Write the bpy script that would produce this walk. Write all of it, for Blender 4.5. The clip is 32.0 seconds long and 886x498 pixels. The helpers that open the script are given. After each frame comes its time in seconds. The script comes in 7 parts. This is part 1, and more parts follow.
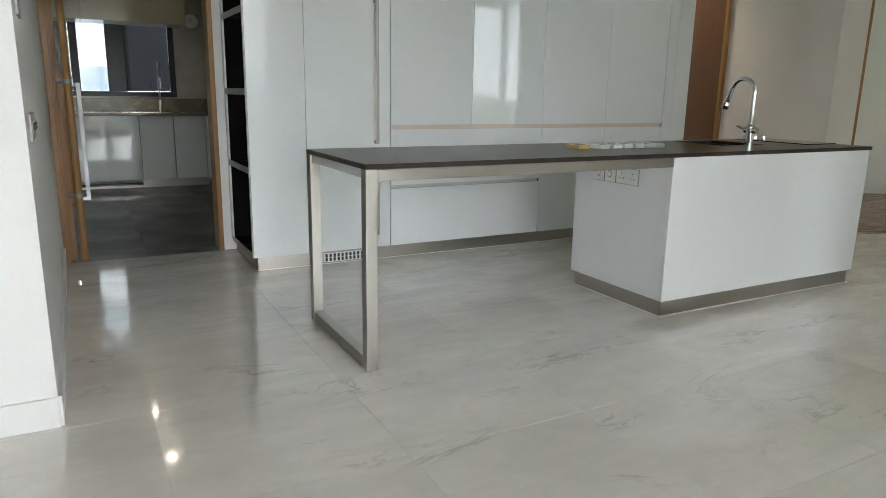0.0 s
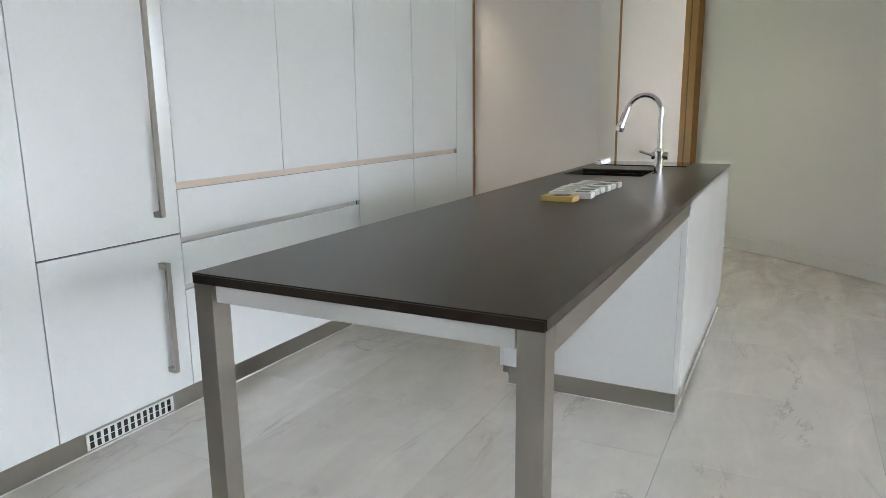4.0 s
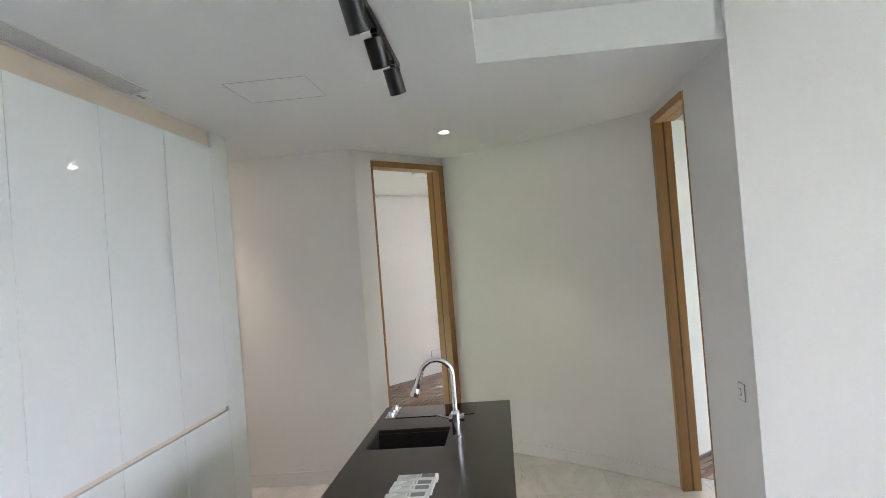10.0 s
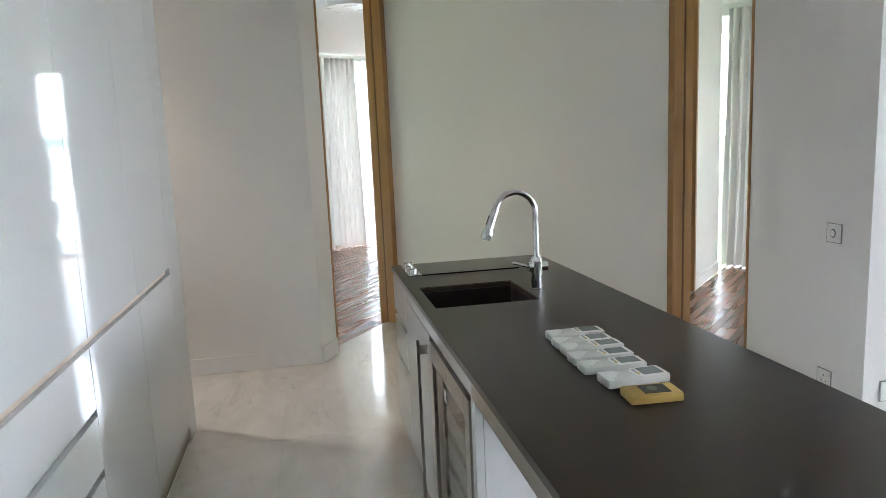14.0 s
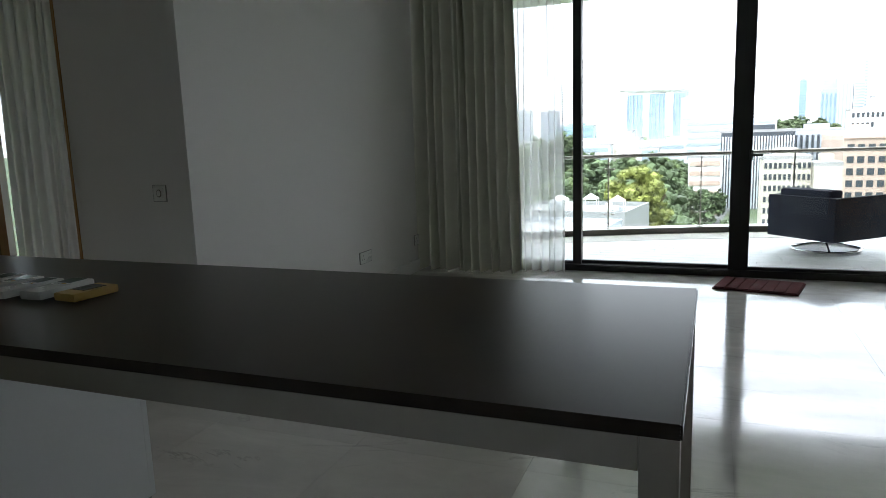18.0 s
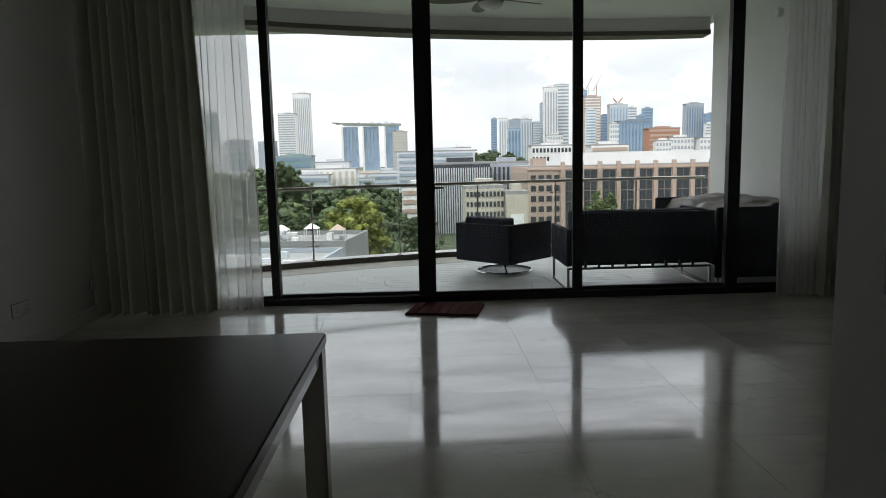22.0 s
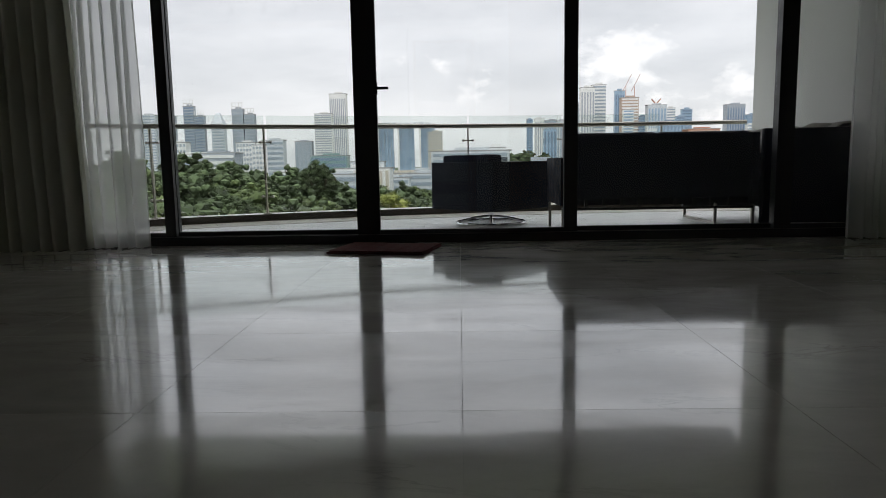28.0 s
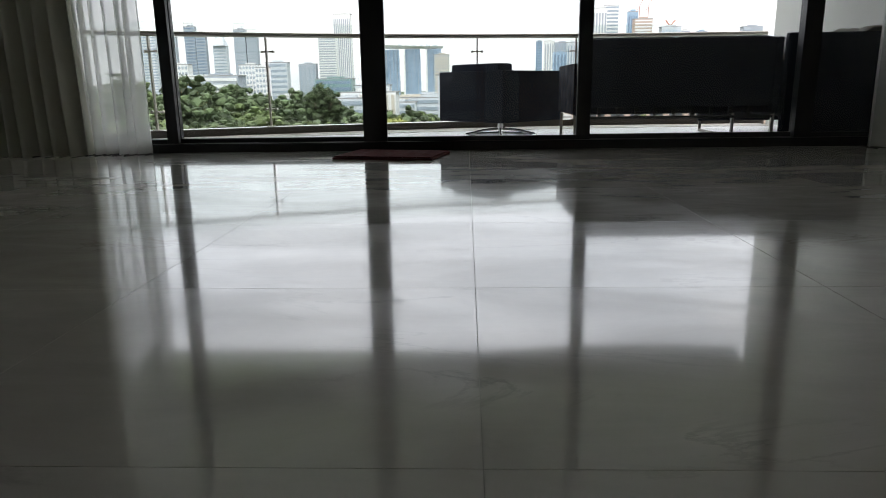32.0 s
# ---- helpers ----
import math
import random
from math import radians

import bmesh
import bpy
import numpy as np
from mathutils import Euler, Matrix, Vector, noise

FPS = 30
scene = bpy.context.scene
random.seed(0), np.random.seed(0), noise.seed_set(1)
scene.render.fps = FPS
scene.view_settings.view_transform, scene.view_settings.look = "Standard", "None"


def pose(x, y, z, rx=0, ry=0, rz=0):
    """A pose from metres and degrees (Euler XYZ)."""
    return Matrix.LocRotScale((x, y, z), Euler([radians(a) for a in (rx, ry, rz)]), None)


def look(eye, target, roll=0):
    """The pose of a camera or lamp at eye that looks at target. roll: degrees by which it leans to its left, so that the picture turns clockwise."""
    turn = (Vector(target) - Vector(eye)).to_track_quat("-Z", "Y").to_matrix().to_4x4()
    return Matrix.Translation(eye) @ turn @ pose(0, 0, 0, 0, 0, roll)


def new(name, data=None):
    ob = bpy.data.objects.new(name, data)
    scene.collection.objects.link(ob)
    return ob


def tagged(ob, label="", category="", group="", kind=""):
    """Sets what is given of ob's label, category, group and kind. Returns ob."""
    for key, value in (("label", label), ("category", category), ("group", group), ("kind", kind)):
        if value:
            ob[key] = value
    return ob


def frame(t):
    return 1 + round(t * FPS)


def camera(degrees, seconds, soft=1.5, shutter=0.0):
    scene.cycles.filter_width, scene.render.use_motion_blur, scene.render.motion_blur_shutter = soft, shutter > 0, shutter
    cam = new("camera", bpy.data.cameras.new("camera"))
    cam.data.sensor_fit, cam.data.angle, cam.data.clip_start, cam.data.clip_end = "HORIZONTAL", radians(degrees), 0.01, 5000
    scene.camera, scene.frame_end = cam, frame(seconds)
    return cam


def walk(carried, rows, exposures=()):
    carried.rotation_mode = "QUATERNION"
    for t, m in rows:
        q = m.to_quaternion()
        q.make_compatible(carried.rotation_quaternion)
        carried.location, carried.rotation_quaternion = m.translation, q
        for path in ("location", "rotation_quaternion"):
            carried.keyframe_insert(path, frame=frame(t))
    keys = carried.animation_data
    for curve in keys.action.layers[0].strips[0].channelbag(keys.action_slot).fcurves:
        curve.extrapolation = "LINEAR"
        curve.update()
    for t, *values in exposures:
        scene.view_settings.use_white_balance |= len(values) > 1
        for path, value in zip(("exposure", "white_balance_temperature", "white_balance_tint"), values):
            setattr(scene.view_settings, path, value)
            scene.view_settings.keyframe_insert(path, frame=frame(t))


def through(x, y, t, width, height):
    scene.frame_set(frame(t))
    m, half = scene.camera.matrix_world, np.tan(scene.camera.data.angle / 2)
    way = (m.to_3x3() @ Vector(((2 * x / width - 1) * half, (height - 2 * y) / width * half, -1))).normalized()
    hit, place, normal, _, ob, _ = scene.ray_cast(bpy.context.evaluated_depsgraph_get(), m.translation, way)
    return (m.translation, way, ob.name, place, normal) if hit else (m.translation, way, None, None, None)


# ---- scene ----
cam = camera(66.2, 32.0, soft=0.7)
PATH = [
    (0, (-1.022, -2.572, 1.186), (-0.097, -0.856, 0.739), 1.0),
    (0.5, (-1.097, -2.285, 1.223), (-0.174, -0.566, 0.787), -0.3),
    (1, (-1.157, -2.0, 1.236), (-0.162, -0.315, 0.821), 1.1),
    (1.5, (-1.133, -1.719, 1.214), (-0.086, -0.071, 0.779), 0.2),
    (2, (-1.18, -1.42, 1.201), (0.069, 0.073, 0.742), -0.3),
    (2.5, (-1.127, -1.139, 1.18), (0.226, 0.261, 0.722), 0.4),
    (3, (-1.047, -0.887, 1.203), (0.375, 0.448, 0.762), 1.1),
    (3.5, (-1.038, -0.589, 1.226), (0.57, 0.534, 0.832), 0.3),
    (5.5, (-0.92, 0.003, 1.269), (0.938, 0.5, 0.721), -0.4),
    (6, (-0.913, 0.006, 1.37), (0.966, 0.422, 0.826), -0.9),
    (6.5, (-0.874, 0.019, 1.513), (1.043, 0.317, 1.026), -3.5),
    (7, (-0.84, 0.032, 1.63), (1.104, 0.304, 1.251), -4.7),
    (7.5, (-0.852, 0.006, 1.738), (1.114, 0.281, 1.497), -4.7),
    (8, (-0.889, -0.01, 1.8), (1.094, 0.215, 1.67), -4.8),
    (8.5, (-0.953, -0.051, 1.844), (1.035, 0.163, 1.819), -4.9),
    (9, (-0.943, -0.04, 1.838), (1.049, 0.139, 1.849), -4.1),
    (9.5, (-0.934, -0.029, 1.838), (1.058, 0.147, 1.867), -4.2),
    (10, (-0.917, -0.009, 1.831), (1.076, 0.155, 1.862), -4.5),
    (10.5, (-0.788, 0.027, 1.83), (1.198, 0.265, 1.864), -4.9),
    (11, (-0.671, 0.166, 1.799), (1.313, 0.41, 1.851), -3.1),
    (11.5, (-0.567, 0.429, 1.776), (1.426, 0.6, 1.789), -6.6),
    (12, (-0.485, 0.57, 1.759), (1.512, 0.669, 1.715), -4.7),
    (12.5, (-0.363, 0.723, 1.712), (1.633, 0.831, 1.633), -4.2),
    (13, (-0.319, 0.894, 1.673), (1.677, 0.843, 1.55), -2.2),
    (13.5, (-0.128, 1.034, 1.594), (1.849, 0.826, 1.367), -2.8),
    (15.5, (0.148, 1.61, 1.345), (1.836, 0.601, 0.982), 0.1),
    (16, (0.118, 1.66, 1.311), (1.654, 0.428, 0.958), -1.2),
    (16.5, (0.095, 1.634, 1.286), (1.461, 0.21, 0.96), -1.8),
    (17, (-0.005, 1.627, 1.301), (1.086, -0.02, 0.99), -2.0),
    (17.5, (-0.015, 1.644, 1.279), (0.897, -0.11, 0.975), -1.8),
    (18, (-0.027, 1.655, 1.267), (0.708, -0.177, 0.943), -1.9),
    (18.5, (-0.061, 1.608, 1.25), (0.493, -0.288, 0.938), -0.6),
    (19, (-0.092, 1.586, 1.256), (0.347, -0.338, 0.932), -0.9),
    (19.5, (-0.115, 1.602, 1.277), (0.147, -0.352, 0.943), -1.9),
    (20, (-0.145, 1.568, 1.282), (-0.08, -0.401, 0.937), -1.2),
    (20.5, (-0.169, 1.592, 1.287), (-0.212, -0.377, 0.944), -1.6),
    (21, (-0.196, 1.565, 1.272), (-0.303, -0.407, 0.961), -1.6),
    (21.5, (-0.214, 1.547, 1.278), (-0.269, -0.43, 0.983), -2.9),
    (22, (-0.234, 1.525, 1.286), (-0.283, -0.458, 1.026), -1.3),
    (22.5, (-0.234, 1.508, 1.286), (-0.266, -0.481, 1.078), -1.0),
    (23, (-0.277, 1.47, 1.305), (-0.324, -0.518, 1.085), -0.3),
    (23.5, (-0.401, 1.301, 1.349), (-0.473, -0.688, 1.147), -0.6),
    (24, (-0.464, 1.09, 1.388), (-0.483, -0.898, 1.165), -2.7),
    (24.5, (-0.531, 0.849, 1.439), (-0.611, -1.138, 1.232), -1.9),
    (26.5, (-0.843, 0.111, 0.878), (-0.901, -1.882, 0.719), -0.6),
    (27, (-0.85, 0.074, 0.687), (-0.872, -1.916, 0.492), -1.0),
    (27.5, (-0.866, 0.058, 0.626), (-0.846, -1.926, 0.376), -1.1),
    (28, (-0.862, 0.045, 0.552), (-0.811, -1.938, 0.296), -1.0),
    (28.5, (-0.859, 0.034, 0.505), (-0.78, -1.945, 0.224), 0.6),
    (29, (-0.851, -0.005, 0.453), (-0.772, -1.978, 0.137), 0.7),
    (29.5, (-0.842, -0.008, 0.419), (-0.766, -1.977, 0.075), -0.5),
    (30, (-0.828, 0.007, 0.39), (-0.77, -1.959, 0.024), -1.0),
    (30.5, (-0.846, 0.011, 0.372), (-0.767, -1.944, -0.042), -3.2),
    (31, (-0.838, -0.005, 0.356), (-0.738, -1.947, -0.111), -1.3),
    (31.5, (-0.836, -0.008, 0.367), (-0.745, -1.949, -0.106), -1.0),
    (32, (-0.845, -0.016, 0.422), (-0.774, -1.959, -0.046), -0.8),
]
# the picture's exposure follows what the camera faces
EXPOSURES = [(0, 3.92, 6380, 10), (1, 4.05, 6380, 11), (2, 4.25, 6400, 13), (3.5, 4.4, 6200, 14), (6, 4.72, 6100, 15), (8, 4.65, 6060, 17), (10.5, 4.65, 6060, 17), (13.5, 4.55, 5950, 15), (15.5, 4.8, 5950, 14), (16.5, 4.45, 5950, 13), (17.0, 4.0, 5950, 10),
             (17.5, 2.95, 6000, 9), (18.0, 1.95, 6050, 9), (19.0, 1.4, 6250, 9), (20.0, 0.45, 6350, 8), (21.0, 0.35, 6400, 8), (22.5, 0.35, 6400, 9), (24.5, 0.35, 6400, 10),
             (26.5, 0.1, 6500, 11), (28.0, 0.05, 6500, 11), (30.0, 0.3, 6450, 11), (32.0, 0.8, 6450, 11)]
walk(cam, [(t, look(eye, target, roll)) for t, eye, target, roll in PATH], EXPOSURES)

# ---- world and sun ----
world = bpy.data.worlds.new("world")
scene.world = world
world.use_nodes = True
wn, wl = world.node_tree.nodes, world.node_tree.links
wn.clear()
w_out, w_bg, w_sky, w_mix = wn.new("ShaderNodeOutputWorld"), wn.new("ShaderNodeBackground"), wn.new("ShaderNodeTexSky"), wn.new("ShaderNodeMixRGB")
w_sky.sky_type, w_sky.sun_disc, w_sky.sun_elevation, w_sky.sun_rotation = "NISHITA", False, radians(58), radians(27)
w_sky.air_density, w_sky.dust_density = 1.0, 2.5
w_co, w_map = wn.new("ShaderNodeTexCoord"), wn.new("ShaderNodeMapping")
w_map.inputs["Scale"].default_value = (1.0, 1.0, 3.4)
w_noise, w_ramp = wn.new("ShaderNodeTexNoise"), wn.new("ShaderNodeValToRGB")
w_noise.inputs["Scale"].default_value, w_noise.inputs["Detail"].default_value, w_noise.inputs["Roughness"].default_value = 3.1, 8, 0.55
w_ramp.color_ramp.elements[0].position, w_ramp.color_ramp.elements[0].color = 0.34, (5.95, 6.1, 6.25, 1)
w_ramp.color_ramp.elements[1].position, w_ramp.color_ramp.elements[1].color = 0.68, (8.2, 8.25, 8.3, 1)
w_mix.inputs[0].default_value = 0.88
w_bg.inputs["Strength"].default_value = 0.15
wl.new(w_co.outputs["Generated"], w_map.inputs[0])
wl.new(w_map.outputs[0], w_noise.inputs["Vector"])
wl.new(w_noise.outputs["Fac"], w_ramp.inputs[0])
wl.new(w_sky.outputs[0], w_mix.inputs[1])
w_sep, w_up, w_dome = wn.new("ShaderNodeSeparateXYZ"), wn.new("ShaderNodeMapRange"), wn.new("ShaderNodeVectorMath")
w_up.inputs["From Min"].default_value, w_up.inputs["To Min"].default_value, w_up.inputs["To Max"].default_value = 0.30, 0.86, 2.9      # an overcast dome is brighter overhead
w_dome.operation = "SCALE"
wl.new(w_co.outputs["Generated"], w_sep.inputs[0])
wl.new(w_sep.outputs[2], w_up.inputs[0])
# heaps of brighter cumulus over the grey layer
w_heap, w_heap_r, w_heap_mix = wn.new("ShaderNodeTexNoise"), wn.new("ShaderNodeMapRange"), wn.new("ShaderNodeMixRGB")
w_heap_map = wn.new("ShaderNodeMapping")
w_heap_map.inputs["Scale"].default_value, w_heap_map.inputs["Location"].default_value = (1.0, 1.0, 1.8), (0.35, 0.1, 0.0)
w_heap.inputs["Scale"].default_value, w_heap.inputs["Detail"].default_value, w_heap.inputs["Roughness"].default_value = 4.2, 10, 0.6
w_heap_r.inputs["From Min"].default_value, w_heap_r.inputs["From Max"].default_value, w_heap_r.inputs["To Max"].default_value = 0.60, 0.65, 0.85
w_heap_mix.inputs[2].default_value = (9.6, 9.5, 9.4, 1)
wl.new(w_co.outputs["Generated"], w_heap_map.inputs[0])
wl.new(w_heap_map.outputs[0], w_heap.inputs["Vector"])
wl.new(w_heap.outputs["Fac"], w_heap_r.inputs[0])
wl.new(w_heap_r.outputs[0], w_heap_mix.inputs[0])
wl.new(w_ramp.outputs[0], w_heap_mix.inputs[1])
wl.new(w_heap_mix.outputs[0], w_dome.inputs[0])
wl.new(w_up.outputs[0], w_dome.inputs["Scale"])
wl.new(w_dome.outputs[0], w_mix.inputs[2])
wl.new(w_mix.outputs[0], w_bg.inputs[0])
wl.new(w_bg.outputs[0], w_out.inputs[0])

sun = new("sun", bpy.data.lights.new("sun", "SUN"))
sun.data.energy, sun.data.angle, sun.data.color = 1.5, radians(20), (1.0, 0.96, 0.9)
sun.matrix_world = look((20, 40, 70), (0, 0, 0))


# ---- materials ----
def mat(name, color, rough=0.5, metal=0.0, var=0.06, scale=6.0, fine=60.0, bump=0.05, coat=0.0, stretch=(1, 1, 1), spec=0.5, rvar=0.08, rand=0.0):
    """A surface whose colour and gloss vary at two scales, with a fine relief."""
    m = bpy.data.materials.new(name)
    m.use_nodes = True
    n, l = m.node_tree.nodes, m.node_tree.links
    b = n["Principled BSDF"]
    b.inputs["Metallic"].default_value, b.inputs["Coat Weight"].default_value, b.inputs["Specular IOR Level"].default_value = metal, coat, spec
    b.inputs["Coat Roughness"].default_value = 0.03
    co, mp = n.new("ShaderNodeTexCoord"), n.new("ShaderNodeMapping")
    mp.inputs["Scale"].default_value = stretch
    l.new(co.outputs["Object"], mp.inputs[0])
    big, small = n.new("ShaderNodeTexNoise"), n.new("ShaderNodeTexNoise")
    for t, s in ((big, scale), (small, fine)):
        t.inputs["Scale"].default_value, t.inputs["Detail"].default_value = s, 5
        l.new(mp.outputs[0], t.inputs["Vector"])
    add = n.new("ShaderNodeMath")
    add.operation = "MULTIPLY_ADD"
    add.inputs[1].default_value = 0.4
    l.new(small.outputs["Fac"], add.inputs[0])
    l.new(big.outputs["Fac"], add.inputs[2])
    ramp = n.new("ShaderNodeMapRange")
    ramp.inputs["From Min"].default_value, ramp.inputs["From Max"].default_value = 0.45, 0.95
    ramp.inputs["To Min"].default_value, ramp.inputs["To Max"].default_value = 1 - var, 1 + var
    l.new(add.outputs[0], ramp.inputs[0])
    last = ramp.outputs[0]
    if rand:
        oi, mr, mu = n.new("ShaderNodeObjectInfo"), n.new("ShaderNodeMapRange"), n.new("ShaderNodeMath")
        mr.inputs["To Min"].default_value, mr.inputs["To Max"].default_value = 1 - rand, 1 + rand
        mu.operation = "MULTIPLY"
        l.new(oi.outputs["Random"], mr.inputs[0])
        l.new(mr.outputs[0], mu.inputs[0])
        l.new(last, mu.inputs[1])
        last = mu.outputs[0]
    vm = n.new("ShaderNodeVectorMath")
    vm.operation = "SCALE"
    vm.inputs[0].default_value = color
    l.new(last, vm.inputs["Scale"])
    l.new(vm.outputs[0], b.inputs["Base Color"])
    rr = n.new("ShaderNodeMapRange")
    rr.inputs["From Min"].default_value, rr.inputs["From Max"].default_value = 0.35, 0.65
    rr.inputs["To Min"].default_value, rr.inputs["To Max"].default_value = max(rough * (1 - rvar * 3), 0.01), rough * (1 + rvar * 3)
    l.new(big.outputs["Fac"], rr.inputs[0])
    l.new(rr.outputs[0], b.inputs["Roughness"])
    if bump:
        bp = n.new("ShaderNodeBump")
        bp.inputs["Strength"].default_value, bp.inputs["Distance"].default_value = bump, 0.01
        l.new(small.outputs["Fac"], bp.inputs["Height"])
        l.new(bp.outputs[0], b.inputs["Normal"])
    return m


def marble():
    m = mat("marble", (0.75, 0.713, 0.66), 0.12, var=0.07, scale=1.4, fine=9, bump=0.0, rand=0.025, rvar=0.12, spec=0.75)
    m.node_tree.nodes["Principled BSDF"].inputs["IOR"].default_value = 1.66
    n, l = m.node_tree.nodes, m.node_tree.links
    b = n["Principled BSDF"]
    vm = b.inputs["Base Color"].links[0].from_node
    geo, mp = n.new("ShaderNodeNewGeometry"), n.new("ShaderNodeMapping")
    mp.inputs["Rotation"].default_value, mp.inputs["Scale"].default_value = (0, 0, radians(24)), (0.55, 1.7, 1)
    l.new(geo.outputs["Position"], mp.inputs[0])
    tex = n.new("ShaderNodeTexNoise")
    tex.inputs["Scale"].default_value, tex.inputs["Detail"].default_value, tex.inputs["Roughness"].default_value, tex.inputs["Distortion"].default_value = 1.5, 9, 0.62, 1.3
    l.new(mp.outputs[0], tex.inputs["Vector"])
    sub, ab = n.new("ShaderNodeMath"), n.new("ShaderNodeMath")
    sub.operation, ab.operation = "SUBTRACT", "ABSOLUTE"
    sub.inputs[1].default_value = 0.5
    l.new(tex.outputs["Fac"], sub.inputs[0])
    l.new(sub.outputs[0], ab.inputs[0])
    vein = n.new("ShaderNodeMapRange")
    vein.inputs["From Min"].default_value, vein.inputs["From Max"].default_value = 0.0, 0.018
    vein.inputs["To Min"].default_value, vein.inputs["To Max"].default_value = 1.0, 0.0
    l.new(ab.outputs[0], vein.inputs[0])
    gate_t, gate = n.new("ShaderNodeTexNoise"), n.new("ShaderNodeMapRange")
    gate_t.inputs["Scale"].default_value = 2.3
    l.new(mp.outputs[0], gate_t.inputs["Vector"])
    gate.inputs["From Min"].default_value, gate.inputs["From Max"].default_value, gate.inputs["To Max"].default_value = 0.50, 0.68, 0.55
    l.new(gate_t.outputs["Fac"], gate.inputs[0])
    mul, mixc = n.new("ShaderNodeMath"), n.new("ShaderNodeMixRGB")
    mul.operation = "MULTIPLY"
    l.new(vein.outputs[0], mul.inputs[0])
    l.new(gate.outputs[0], mul.inputs[1])
    mixc.inputs[2].default_value = (0.36, 0.33, 0.30, 1)
    l.new(mul.outputs[0], mixc.inputs[0])
    l.new(vm.outputs[0], mixc.inputs[1])
    l.new(mixc.outputs[0], b.inputs["Base Color"])
    gl_tex, gl_r = n.new("ShaderNodeTexNoise"), n.new("ShaderNodeMapRange")
    gl_tex.inputs["Scale"].default_value, gl_tex.inputs["Detail"].default_value, gl_tex.inputs["Roughness"].default_value, gl_tex.inputs["Distortion"].default_value = 2.4, 10, 0.68, 0.8
    gl_r.inputs["From Min"].default_value, gl_r.inputs["From Max"].default_value, gl_r.inputs["To Min"].default_value, gl_r.inputs["To Max"].default_value = 0.36, 0.64, 0.55, 1.05
    l.new(mp.outputs[0], gl_tex.inputs["Vector"])
    l.new(gl_tex.outputs["Fac"], gl_r.inputs[0])
    l.new(gl_r.outputs[0], b.inputs["Specular IOR Level"])
    # a polished seal over the stone, thinner in places
    b.inputs["Coat Roughness"].default_value, b.inputs["Coat IOR"].default_value = 0.045, 1.5
    ct_r = n.new("ShaderNodeMapRange")
    ct_r.inputs["From Min"].default_value, ct_r.inputs["From Max"].default_value, ct_r.inputs["To Min"].default_value, ct_r.inputs["To Max"].default_value = 0.36, 0.62, 0.45, 0.95
    l.new(gl_tex.outputs["Fac"], ct_r.inputs[0])
    l.new(ct_r.outputs[0], b.inputs["Coat Weight"])
    # dull scuffs in the polish
    rough_from = b.inputs["Roughness"].links[0].from_socket
    sc_map, sc_tex, sc_ramp, sc_add = n.new("ShaderNodeMapping"), n.new("ShaderNodeTexNoise"), n.new("ShaderNodeMapRange"), n.new("ShaderNodeMath")
    sc_map.inputs["Scale"].default_value, sc_map.inputs["Rotation"].default_value = (1.0, 4.0, 1), (0, 0, radians(-35))
    sc_tex.inputs["Scale"].default_value, sc_tex.inputs["Detail"].default_value, sc_tex.inputs["Roughness"].default_value = 2.6, 10, 0.7
    sc_ramp.inputs["From Min"].default_value, sc_ramp.inputs["From Max"].default_value, sc_ramp.inputs["To Max"].default_value = 0.47, 0.80, 0.13
    l.new(geo.outputs["Position"], sc_map.inputs[0])
    l.new(sc_map.outputs[0], sc_tex.inputs["Vector"])
    l.new(sc_tex.outputs["Fac"], sc_ramp.inputs[0])
    l.new(rough_from, sc_add.inputs[0])
    l.new(sc_ramp.outputs[0], sc_add.inputs[1])
    l.new(sc_add.outputs[0], b.inputs["Roughness"])
    return m


def plank_wood(name, dark, light, axis_scale, rough=0.3, rand=0.2):
    m = mat(name, light, rough, var=0.18, scale=2.5, fine=14, bump=0.04, stretch=axis_scale, rand=rand)
    return m


def glass_mat(name, tint=(0.975, 0.977, 0.98), gloss=0.0, ior=1.45):
    m = bpy.data.materials.new(name)
    m.use_nodes = True
    n, l = m.node_tree.nodes, m.node_tree.links
    n.remove(n["Principled BSDF"])
    tr, gl, lw, mx = n.new("ShaderNodeBsdfTransparent"), n.new("ShaderNodeBsdfGlossy"), n.new("ShaderNodeLayerWeight"), n.new("ShaderNodeMixShader")
    tr.inputs[0].default_value, gl.inputs["Roughness"].default_value, lw.inputs["Blend"].default_value = (*tint, 1), gloss, 0.5
    pw, mr = n.new("ShaderNodeMath"), n.new("ShaderNodeMapRange")
    pw.operation, pw.inputs[1].default_value = "POWER", 5.0
    mr.inputs["To Min"].default_value = ((ior - 1) / (ior + 1)) ** 2
    l.new(lw.outputs["Facing"], pw.inputs[0])
    l.new(pw.outputs[0], mr.inputs[0])
    l.new(mr.outputs[0], mx.inputs[0])
    l.new(tr.outputs[0], mx.inputs[1])
    l.new(gl.outputs[0], mx.inputs[2])
    l.new(mx.outputs[0], n["Material Output"].inputs[0])
    return m


